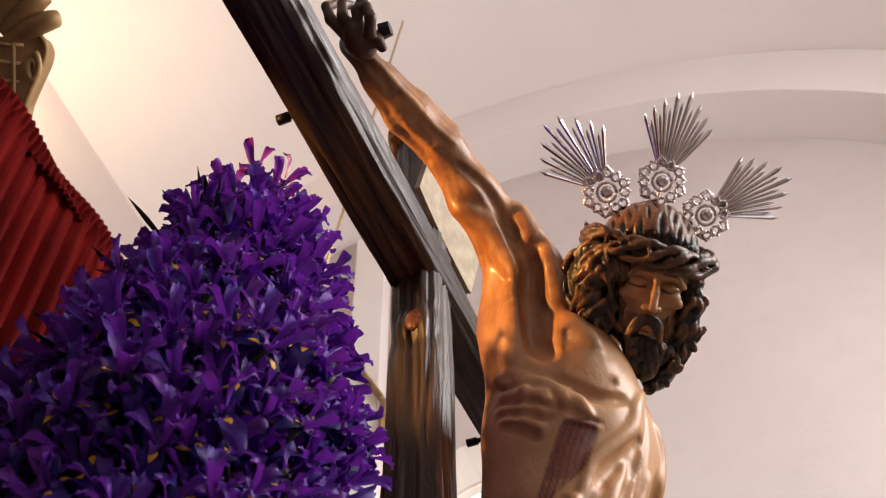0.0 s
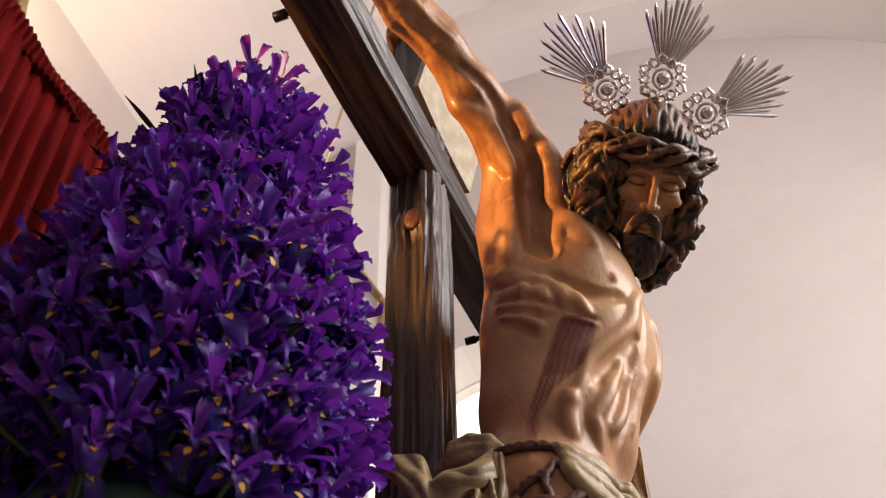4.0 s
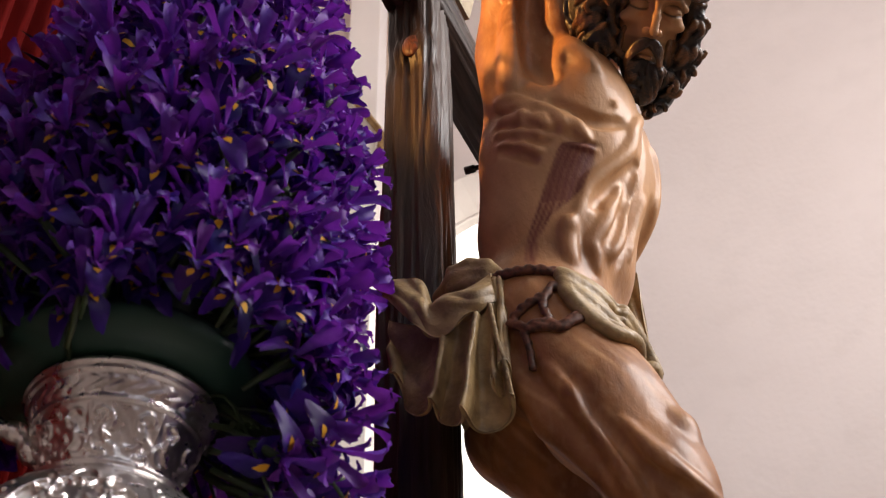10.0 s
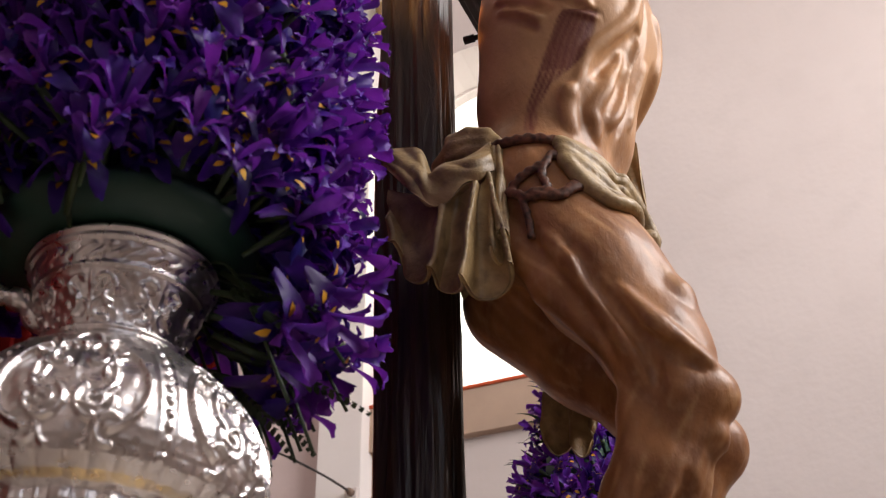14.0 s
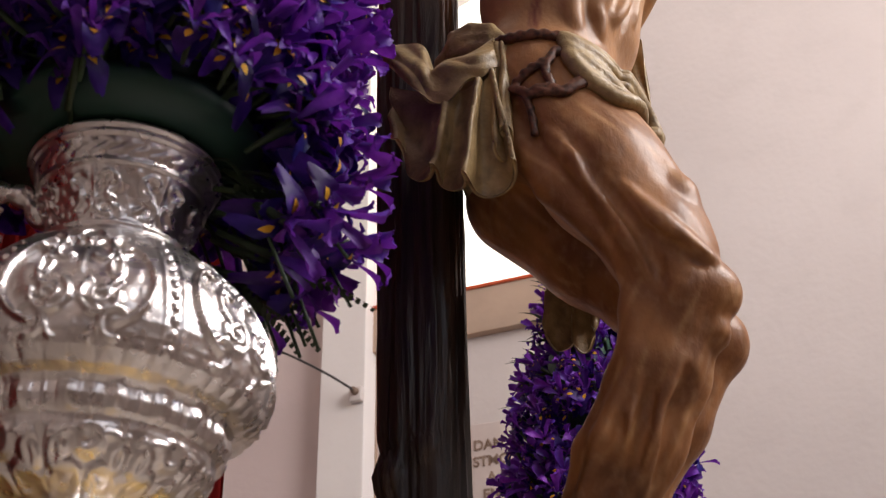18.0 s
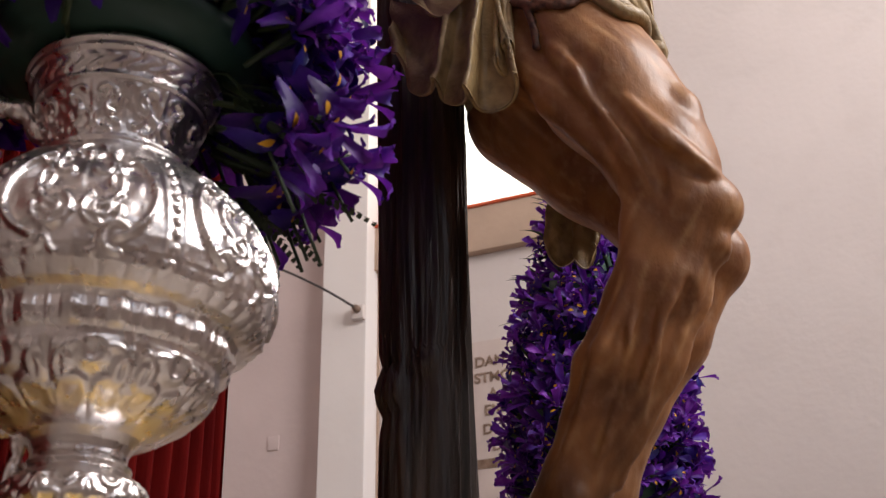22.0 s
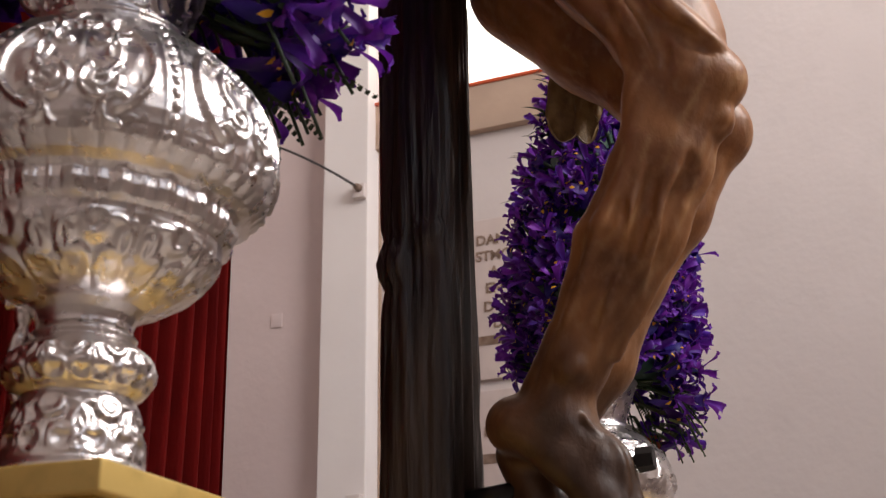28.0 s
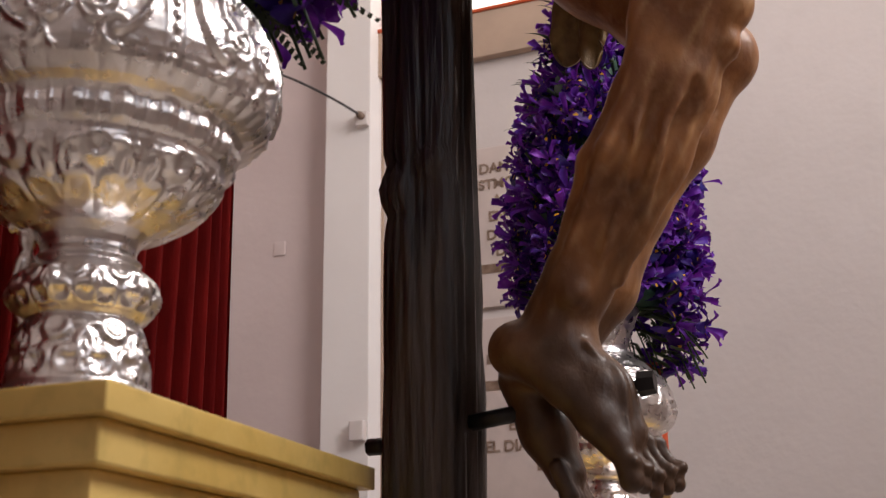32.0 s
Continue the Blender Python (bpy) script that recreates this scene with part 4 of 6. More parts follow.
def grown(F, base, rng, r0, u0, f0, length, sway, drift, fat=0.0072, phase=None):
    """One wavy lock that lies on a mass of hair and runs down it."""
    ph, n = (rng.random() * 6.28 if phase is None else phase + rng.uniform(-0.5, 0.5)), 9
    pts = []
    for j in range(n):
        t = j / (n - 1)
        r = r0 + drift * t * t + sway * math.sin(ph + t * length * 95)
        p = hd(r, u0 - length * t, f0 + 0.010 * math.sin(ph + 1.4 + t * length * 95))
        pts.append(snap(p, 0.004 + 0.003 * math.sin(ph + t * length * 95), base))
    line = fine_path(pts, 3)
    m = len(line) - 1
    for i, (p, q) in enumerate(zip(line, line[1:])):
        t, v = i / m, (i + 1) / m
        F.cone(p, fat * (1 - 0.62 * t * t), q, fat * (1 - 0.62 * v * v), 0.0010)


def curl(F, c, a1, a2, size, turn, fat=0.0058):
    pts = [c + (a1 * math.cos(turn * q) + a2 * math.sin(turn * q)) * size * (1 - 0.085 * q) + FACE * 0.0035 * q for q in [k * 0.5 for k in range(9)]]
    for i, (p, q) in enumerate(zip(pts, pts[1:])):
        F.cone(p, fat * (1 - 0.05 * i), q, fat * (1 - 0.05 * (i + 1)), 0.0010)


class Copy:
    """A field's distances as they stood at one moment."""

    def __init__(self, F):
        self.lo, self.h, self.n, self.f = F.lo, F.h, F.n, F.f.copy()


def hair_field():
    """Parted hair, thick wavy locks on both sides, forked beard and moustache."""
    rng = random.Random(5)
    F = Field((0.20, -0.46, 3.16), (0.76, 0.18, 3.80), 0.0027)
    F.blob(hd(-0.012, 0.062, -0.040), (0.090, 0.092, 0.106), HA, 0.01)
    for c, r in (((-0.112, -0.018, -0.015), (0.046, 0.076, 0.060)), ((-0.085, -0.080, 0.0), (0.044, 0.046, 0.052)), ((-0.086, 0.020, 0.012), (0.036, 0.050, 0.044)),
                 ((0.083, -0.030, -0.022), (0.026, 0.066, 0.056)), ((0.084, -0.085, -0.018), (0.030, 0.052, 0.048)), ((0.064, -0.140, -0.008), (0.027, 0.048, 0.042)), ((0.046, -0.178, 0.0), (0.022, 0.024, 0.032))):
        F.blob(hd(*c), r, HA, 0.02)
    for c, r in (((0.004, -0.118, 0.044), (0.040, 0.026, 0.028)), ((0.006, -0.150, 0.044), (0.032, 0.030, 0.026))):
        F.blob(hd(*c), r, HA, 0.014)
    base = Copy(F)
    # strands combed back from the brow on both sides of the parting
    for q in (1, -1):
        for i in range(11):
            side = radians(4 + 7.2 * i)
            line = []
            for j in range(12):
                a = radians(20 + 11.5 * j + 3 * math.sin(i * 1.7))
                w = side + 0.035 * math.sin(j * 1.3 + i * 2.1)
                line.append(hd(-0.012 + q * 0.091 * math.sin(w), 0.062 + 0.093 * math.cos(w) * math.sin(a), -0.040 + 0.107 * math.cos(w) * math.cos(a)))
            lock(F, line, 0.0060, 0.0052)
    # the fuller side, over the near shoulder
    for i in range(5):
        grown(F, base, rng, -0.150 + 0.016 * i, 0.070 - 0.004 * i, 0.020, 0.070, 0.008, -0.006, 0.0085, 0.7 * i)
        grown(F, base, rng, -0.158 + 0.010 * i, 0.030 - 0.012 * i, -0.010, 0.075, 0.008, 0.004, 0.0085, 0.7 * i)
    for i in range(9):
        for tier in range(3):
            r0 = -0.152 + 0.0115 * i + 0.004 * (tier % 2)
            u0 = (0.052, 0.004, -0.046)[tier] + rng.uniform(-0.010, 0.010) - (0.012 if i < 2 and tier == 0 else 0)
            grown(F, base, rng, r0, u0, 0.052 + 0.006 * (i % 2), rng.uniform(0.058, 0.078), rng.uniform(0.006, 0.009), rng.uniform(-0.006, 0.016) + 0.012 * (tier == 2), 0.0082, 0.5 * i)
    for r, u, f, size, turn in ((-0.080, -0.004, 0.054, 0.020, 1), (-0.074, -0.052, 0.056, 0.018, -1), (-0.116, -0.020, 0.050, 0.017, -1), (-0.080, -0.096, 0.050, 0.016, 1), (-0.110, -0.082, 0.042, 0.017, -1), (-0.090, 0.034, 0.050, 0.015, 1)):
        curl(F, snap(hd(r, u, f), 0.002, base), HEAD_R, HEAD_U, size, turn)
    # the far side, that falls behind the cheek to a pointed end
    for tier in range(4):
        u0 = (0.036, -0.014, -0.066, -0.116)[tier]
        mid = (0.082, 0.086, 0.086, 0.068)[tier]
        for i in range(5):
            grown(F, base, rng, mid - 0.022 + 0.011 * i, u0 + rng.uniform(-0.010, 0.010), 0.035, rng.uniform(0.052, 0.070), 0.0065, (0.0, 0.004, -0.014, -0.022)[tier], 0.0078, 0.6 * i)
    for r, u, f, size, turn in ((0.098, -0.012, 0.030, 0.013, 1), (0.104, -0.060, 0.028, 0.015, -1), (0.094, -0.104, 0.030, 0.014, 1), (0.074, -0.140, 0.034, 0.014, -1), (0.056, -0.180, 0.034, 0.014, 1), (0.036, -0.196, 0.026, 0.010, -1)):
        curl(F, snap(hd(r, u, f), 0.002, base), HEAD_R, HEAD_U, size, turn)
    # beard
    for tier in range(3):
        for i in range(9):
            r0 = (-0.040 + 0.0105 * i) * (1, 0.9, 0.72)[tier] + 0.004
            grown(F, base, rng, r0, -0.096 - 0.026 * tier - 0.008 * (1 - abs(r0) / 0.046), 0.072, 0.040, 0.0050, 0.002 - 0.20 * r0, 0.0058, 0.9 * i)
    for q in (1, -1):
        for k in range(5):
            ph = rng.random() * 6
            lock(F, [hd(q * (0.044 + 0.004 * k) - 0.002, -0.050 - 0.012 * j + 0.004 * math.sin(ph + j), 0.040 - 0.004 * k + 0.004 * math.cos(ph + j * 2)) for j in range(6)], 0.0048, 0.0036)
        for k in (0, 2, 4):
            lock(F, [hd(0.004 * q, -0.0595 - 0.0022 * k, 0.084), hd(0.016 * q, -0.0630 - 0.0045 * k, 0.081), hd(0.028 * q, -0.079 - 0.005 * k, 0.074), hd((0.034 - 0.001 * k) * q, -0.106 - 0.003 * k, 0.064)], 0.0042, 0.0038)
    p, quads = F.mesh()
    # how far each place stands above the mass below; low places get painted-in shade
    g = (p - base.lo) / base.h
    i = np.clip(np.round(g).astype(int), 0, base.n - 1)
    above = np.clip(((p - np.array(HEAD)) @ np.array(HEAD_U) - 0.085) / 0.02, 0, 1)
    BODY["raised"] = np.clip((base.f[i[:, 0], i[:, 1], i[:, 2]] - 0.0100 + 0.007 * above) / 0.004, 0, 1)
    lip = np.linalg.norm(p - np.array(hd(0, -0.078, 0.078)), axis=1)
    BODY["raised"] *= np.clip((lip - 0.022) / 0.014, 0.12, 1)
    return p, quads


def crown_field():
    """Plaited crown of thorns: twisted stems of uneven thickness with broken ends."""
    F = Field((0.20, -0.46, 3.30), (0.76, 0.18, 3.84), 0.0032)
    rng = random.Random(3)
    for k in range(9):
        ph, wide = rng.random() * 6.28, rng.uniform(0.8, 1.15)
        pts = []
        for i in range(97):
            a = 2 * math.pi * i / 96
            w = 0.012 * math.cos(3 * a + ph) + 0.003 * math.sin(9 * a + ph)
            v = 0.019 * wide * math.sin(3 * a + ph) + 0.004 * math.sin(8 * a + ph * 2)
            pts.append(hd(-0.012 + (0.118 + w) * math.sin(a), 0.064 + v - 0.010 * math.cos(a), -0.032 + (0.112 + w) * math.cos(a)))
        for i, (p, q) in enumerate(zip(pts, pts[1:])):
            r = 0.0060 + 0.0022 * math.sin(i * 0.55 + k * 2) + 0.0012 * math.sin(i * 1.7 + k)
            F.cone(p, r, q, r, 0.0016)
    for i in range(30):
        a = rng.random() * 6.283
        p = hd(-0.012 + 0.124 * math.sin(a), 0.064 + 0.04 * (rng.random() - 0.5), -0.032 + 0.120 * math.cos(a))
        side = HEAD_R * math.cos(a) - FACE * math.sin(a)
        q = p + HEAD_R * 0.013 * math.sin(a) + FACE * 0.013 * math.cos(a) + side * rng.uniform(-0.02, 0.02) + HEAD_U * rng.uniform(-0.012, 0.014)
        F.cone(p, 0.0058, q, 0.0016, 0.003)
    return F.mesh()


def skin_chain(F, pts, k):
    """A fold that lies on the skin."""
    line = fine_path([L(*p[:3]) for p in pts], 5)
    rad = np.interp(np.linspace(0, len(pts) - 1, len(line)), range(len(pts)), [p[3] for p in pts])
    line = [snap(p, r * 0.45) for p, r in zip(line, rad)]
    for p, q, a, b in zip(line, line[1:], rad, rad[1:]):
        F.cone(p, a, q, b, k)


def cloth_field():
    F = Field((-0.1, -0.34, 2.36), (0.52, 0.34, 3.1), 0.0042)
    # wrap round the hips, under the folds
    for i in range(9):
        w = i / 8
        F.chain([(-0.175, 0.20, 2.86 - 0.12 * w, 0.014), (-0.13, 0.11, 2.845 - 0.15 * w, 0.014), (-0.03, 0.082, 2.845 - 0.17 * w, 0.014), (0.06, 0.085, 2.845 - 0.17 * w, 0.014), (0.13, 0.12, 2.838 - 0.16 * w, 0.015), (0.158, 0.18, 2.83 - 0.12 * w, 0.013)], 0.012)
    # gathered rolls at the near hip
    for i in range(3):
        F.chain([(0.125, 0.100, 2.835 - 0.014 * i, 0.009), (0.148, 0.118, 2.856 - 0.019 * i, 0.0105), (0.160, 0.152, 2.852 - 0.020 * i, 0.011), (0.164, 0.186, 2.838 - 0.018 * i, 0.0095), (0.162, 0.204, 2.816 - 0.010 * i, 0.008)], 0.004)
    F.chain([(0.12, 0.09, 2.83, 0.018), (0.145, 0.13, 2.838, 0.018), (0.15, 0.18, 2.82, 0.016)], 0.010)
    # long folds across the front, that end in two rounded tips
    first = [(0.150, 0.296, 2.792), (0.130, 0.330, 2.782), (0.098, 0.352, 2.778), (0.050, 0.374, 2.770)]
    last = [(0.155, 0.303, 2.746), (0.155, 0.329, 2.708), (0.139, 0.350, 2.680), (0.120, 0.368, 2.662)]
    for i in range(6):
        w = i / 5
        r = 0.0085 + 0.0035 * (i % 2)
        pts = [tuple(a + (b - a) * w for a, b in zip(p, q)) for p, q in zip(first, last)]
        if w < 0.5:
            pts += [(-0.012, 0.390 - 0.030 * w, 2.735 + 0.005 * w), (-0.03, 0.398 - 0.045 * w, 2.702), (-0.032, 0.398 - 0.045 * w, 2.690)]
        else:
            pts += [(0.070, 0.392 + 0.004 * w, 2.672), (0.020, 0.398, 2.676 - 0.006 * w), (-0.015, 0.396, 2.676)]
        line = fine_path([L(*p) for p in pts], 5)
        line = [snap(p, 0.006) if j < (15 if w < 0.5 else 26) else p for j, p in enumerate(line)]
        for p, q in zip(line, line[1:]):
            F.cone(p, r, q, r, 0.004)
    for i in range(5):
        w = i / 4
        F.chain([(-0.05, 0.365, 2.78 - 0.03 * w, 0.012), (-0.12, 0.325, 2.77 - 0.05 * w, 0.013), (-0.17, 0.26, 2.79 - 0.05 * w, 0.013), (-0.175, 0.20, 2.84 - 0.05 * w, 0.013)], 0.010)
    return F.mesh()


def fold_sheet(top, low, folds, deep, seed, thick=0.007, nu=120, nv=48, sharp=False, bulge=0.0):
    """A hanging cloth between a top and a lower edge, in folds that open downwards."""
    tp, lp = [L(*p) for p in top], [L(*p) for p in low]

    def along(P, u):
        q = fine_path(P, 8)
        x = u * (len(q) - 1)
        i = min(int(x), len(q) - 2)
        return q[i].lerp(q[i + 1], x - i)

    T = [along(tp, i / nu) for i in range(nu + 1)]
    B = [along(lp, i / nu) for i in range(nu + 1)]
    g = np.zeros((nv + 1, nu + 1, 3))
    for j in range(nv + 1):
        v = j / nv
        for i in range(nu + 1):
            u = i / nu
            p = T[i].lerp(B[i], v)
            ph = 2 * math.pi * folds * (u + 0.06 * math.sin(5 * u + seed) + 0.05 * v * math.sin(7 * u + seed * 2)) + 0.8 * math.sin(2.6 * v + seed)
            amp = deep * (0.25 + 0.75 * v ** 0.7) * (1 - 0.35 * abs(2 * u - 1))
            w = amp * (math.sin(ph) + 0.4 * math.sin(2 * ph + 1.3 + 2 * v) + 0.25 * math.sin(0.5 * ph + seed))
            if sharp:
                # narrow crests, wide hollows
                w = amp * (2.5 * (1 - abs(math.sin(ph / 2))) ** 1.35 - 1.0 + 0.5 * math.sin(0.37 * ph + seed + 2 * v))
            w += bulge * math.sin(math.pi * v)
            hem = (0.006 if sharp else 0.020) * v * math.sin(ph + 0.9) + 0.004 * math.sin(9 * u + 6 * v + seed) * v
            w += 0.004 * math.sin(23 * u - 9 * v + seed) * math.sin(5 * v + 3 * u)
            g[j, i] = p + L(w, 0.8 * amp * math.cos(ph + 0.5), hem)
    du, dv = np.gradient(g, axis=1), np.gradient(g, axis=0)
    nrm = np.cross(du, dv)
    nrm /= np.maximum(np.linalg.norm(nrm, axis=2, keepdims=True), 1e-9)
    pts = np.concatenate([(g + nrm * thick / 2).reshape(-1, 3), (g - nrm * thick / 2).reshape(-1, 3)])
    idx = np.arange((nv + 1) * (nu + 1)).reshape(nv + 1, nu + 1)
    off = (nv + 1) * (nu + 1)
    q = np.stack([idx[:-1, :-1], idx[:-1, 1:], idx[1:, 1:], idx[1:, :-1]], -1).reshape(-1, 4)
    ring = np.concatenate([idx[0, :], idx[1:, -1], idx[-1, -2::-1], idx[-2:0:-1, 0]])
    nxt = np.roll(ring, -1)
    rim = np.stack([ring, ring + off, nxt + off, nxt], 1)
    return pts, np.concatenate([q[:, ::-1], q + off, rim])


def cloth_lip():
    """The broad turned-over edge of the bunch, from the post up to the belt."""
    return fold_sheet([(0.17, 0.0, 2.843), (0.190, 0.046, 2.830), (0.198, 0.084, 2.805), (0.190, 0.095, 2.762), (0.186, 0.121, 2.772), (0.182, 0.167, 2.780), (0.170, 0.195, 2.810)],
                      [(0.178, 0.012, 2.790), (0.195, 0.055, 2.745), (0.206, 0.089, 2.716), (0.206, 0.108, 2.710), (0.202, 0.144, 2.698), (0.194, 0.178, 2.700), (0.176, 0.202, 2.756)], 1.5, 0.006, 0.9, thick=0.008, nv=30, bulge=0.016)


def cloth_hang():
    """The bunch of cloth that fans out from the belt and hangs beside the post."""
    return fold_sheet([(0.174, 0.020, 2.766), (0.188, 0.098, 2.724), (0.192, 0.148, 2.712), (0.190, 0.176, 2.716), (0.182, 0.192, 2.736), (0.172, 0.204, 2.764)],
                      [(0.165, 0.006, 2.662), (0.178, 0.050, 2.612), (0.186, 0.079, 2.571), (0.178, 0.122, 2.556), (0.188, 0.138, 2.525), (0.184, 0.183, 2.524), (0.174, 0.208, 2.557), (0.164, 0.216, 2.625)], 3.8, 0.023, 2.2, sharp=True, nu=150, nv=60)


def cloth_side():
    return fold_sheet([(0.172, 0.188, 2.795), (0.176, 0.202, 2.795), (0.168, 0.212, 2.79)], [(0.176, 0.190, 2.60), (0.182, 0.206, 2.59), (0.168, 0.216, 2.66)], 1.6, 0.012, 4.0, nu=40)


def cloth_tail():
    """The free end behind the far hip."""
    return fold_sheet([(-0.19, 0.25, 3.06), (-0.20, 0.31, 3.06), (-0.20, 0.366, 3.05)], [(-0.20, 0.27, 2.72), (-0.205, 0.32, 2.715), (-0.20, 0.371, 2.735)], 1.4, 0.005, 2.1, nu=50)


def cloth_back():
    return fold_sheet([(-0.16, 0.17, 2.60), (-0.18, 0.22, 2.59), (-0.18, 0.265, 2.56)], [(-0.20, 0.145, 2.475), (-0.205, 0.185, 2.445), (-0.20, 0.235, 2.46)], 2.4, 0.012, 0.7, nu=50)


def rope_field():
    F = Field((-0.02, -0.3, 2.56), (0.52, 0.2, 2.92), 0.003)

    def rope(pts, r=0.007):
        line = [snap(p, r * 0.7) for p in fine_path([L(*p) for p in pts], 7)]
        for k in (0, 1):
            tw = []
            for i, p in enumerate(line):
                a = i * 0.9 + k * math.pi
                tw.append(p + Vector((0.6 * math.cos(a), 0.5 * math.cos(a), math.sin(a))) * r * 0.55)
            for p, q in zip(tw, tw[1:]):
                F.cone(p, r * 0.75, q, r * 0.75, 0.002)

    rope([(0.165, 0.198, 2.805), (0.165, 0.227, 2.799), (0.155, 0.260, 2.794), (0.135, 0.289, 2.784), (0.115, 0.308, 2.776)], 0.0075)
    rope([(0.120, 0.309, 2.772), (0.140, 0.288, 2.754), (0.150, 0.279, 2.752), (0.160, 0.271, 2.715), (0.155, 0.276, 2.689)], 0.0065)
    rope([(0.140, 0.293, 2.750), (0.125, 0.311, 2.720), (0.130, 0.306, 2.693), (0.145, 0.291, 2.668), (0.155, 0.277, 2.675), (0.165, 0.256, 2.680)], 0.0065)
    rope([(0.175, 0.220, 2.695), (0.170, 0.245, 2.719), (0.155, 0.269, 2.734)], 0.0065)
    rope([(0.175, 0.225, 2.694), (0.170, 0.247, 2.679), (0.145, 0.288, 2.665), (0.130, 0.310, 2.683), (0.100, 0.336, 2.688), (0.050, 0.358, 2.694), (0.000, 0.372, 2.690)], 0.007)
    rope([(0.175, 0.240, 2.686), (0.177, 0.247, 2.653), (0.178, 0.246, 2.609)], 0.006)
    rope([(0.122, 0.298, 2.782), (0.108, 0.316, 2.772), (0.118, 0.312, 2.757), (0.130, 0.298, 2.766)], 0.007)
    return F.mesh()


def statue():
    pts, quads, mats, patina, stain, fair_fill, streak, gleam, raised = [], [], [], [], [], [], [], [], []
    base = 0
    for field, k in ((body_field, 0), (head_field, 0), (hair_field, 1), (cloth_field, 2), (cloth_lip, 2), (cloth_hang, 2), (cloth_side, 2), (cloth_tail, 2), (cloth_back, 2), (rope_field, 3), (crown_field, 4)):
        p, q = field()
        pts.append(p)
        quads.append(q + base)
        mats.append(np.full(len(q), k))
        x, s, z = p[:, 0], -p[:, 1], p[:, 2]
        if k == 0:
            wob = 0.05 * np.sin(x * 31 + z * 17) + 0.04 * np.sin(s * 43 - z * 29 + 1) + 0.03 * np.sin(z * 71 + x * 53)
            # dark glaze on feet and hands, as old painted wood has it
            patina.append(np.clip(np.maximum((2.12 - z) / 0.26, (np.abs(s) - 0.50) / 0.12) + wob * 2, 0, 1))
            # pale trunk paint, with some fill light put into the colour
            fair_fill.append(np.clip((z - 2.78) / 0.2 + wob * 2, 0, 1) * np.clip((3.36 - z) / 0.16 + wob * 2, 0.15, 1))
            face = np.clip((0.15 - np.linalg.norm(p - np.array(HEAD), axis=1)) / 0.03, 0, 1)
            patina[-1] = np.maximum(patina[-1] * (1 - face), 0.06 * face)
            fair_fill[-1] = np.maximum(fair_fill[-1] * (1 - face), 0.75 * face)
            if field is head_field:
                # painted lashes, brows and the dark under moustache and beard
                hr, hu, hf = [((p - np.array(HEAD)) @ np.array(w)) / HEAD_SCALE for w in HA]
                for q in (1, -1):
                    w = (hr * q - 0.032) / 0.016
                    lash = np.exp(-((hu + 0.0055 + 0.0032 * (1 - w * w)) / 0.0022) ** 2) * (np.abs(w) < 1.1)
                    rim = 0.6 * np.exp(-((hu - 0.0100 + 0.004 * w * w) / 0.0016) ** 2) * (np.abs(w) < 1.1)
                    brow = 0.8 * np.exp(-((hu - 0.0235 + 0.012 * np.clip(w, 0, 2) ** 2) / 0.0036) ** 2) * (w > -1.5)
                    patina[-1] = np.maximum(patina[-1], np.maximum(np.maximum(lash, rim), brow) * (hf > 0.03))
                lips = np.exp(-((hr / 0.017) ** 2 + ((hu + 0.086) / 0.011) ** 2) ** 2)
                patina[-1] = np.maximum(patina[-1], np.clip((-0.056 - hu) / 0.006, 0, 0.9) * (1 - lips) * np.clip(1.2 - np.abs(hr) / 0.05 + (hu < -0.09), 0, 1))
            # brush strokes that follow thigh, calf, trunk and arm; the pale ones paint in highlights
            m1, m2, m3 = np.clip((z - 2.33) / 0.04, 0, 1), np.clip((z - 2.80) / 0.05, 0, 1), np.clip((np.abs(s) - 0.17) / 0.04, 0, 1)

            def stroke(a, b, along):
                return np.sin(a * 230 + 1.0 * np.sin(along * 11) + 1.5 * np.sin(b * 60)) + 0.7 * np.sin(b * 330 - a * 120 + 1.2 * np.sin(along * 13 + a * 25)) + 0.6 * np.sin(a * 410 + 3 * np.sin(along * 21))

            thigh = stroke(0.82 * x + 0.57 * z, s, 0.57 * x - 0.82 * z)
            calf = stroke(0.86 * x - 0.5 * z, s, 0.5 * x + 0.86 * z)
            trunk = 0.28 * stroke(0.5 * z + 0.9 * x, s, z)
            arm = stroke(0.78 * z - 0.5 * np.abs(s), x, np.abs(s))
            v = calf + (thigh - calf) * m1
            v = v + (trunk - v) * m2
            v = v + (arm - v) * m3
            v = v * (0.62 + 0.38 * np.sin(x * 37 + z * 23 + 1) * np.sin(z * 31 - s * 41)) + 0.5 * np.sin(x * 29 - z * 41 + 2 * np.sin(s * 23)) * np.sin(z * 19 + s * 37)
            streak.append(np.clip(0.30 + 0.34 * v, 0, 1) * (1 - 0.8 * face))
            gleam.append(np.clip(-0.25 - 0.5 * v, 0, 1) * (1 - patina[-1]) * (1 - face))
            # red painted run below the wound, in separate trickles at its lower edge
            left = np.interp(z, [2.80, 2.87, 2.907, 2.946, 3.013, 3.064, 3.078], [0.246, 0.241, 0.250, 0.267, 0.294, 0.318, 0.330])
            right = np.interp(z, [2.80, 2.888, 2.93, 2.955, 2.983, 3.054, 3.078], [0.262, 0.266, 0.292, 0.322, 0.352, 0.380, 0.386])
            u = (x - left) / (right - left)
            comb = 0.62 + 0.38 * np.sin(u * (right - left) * 560 + 1.5 * np.sin(z * 40))
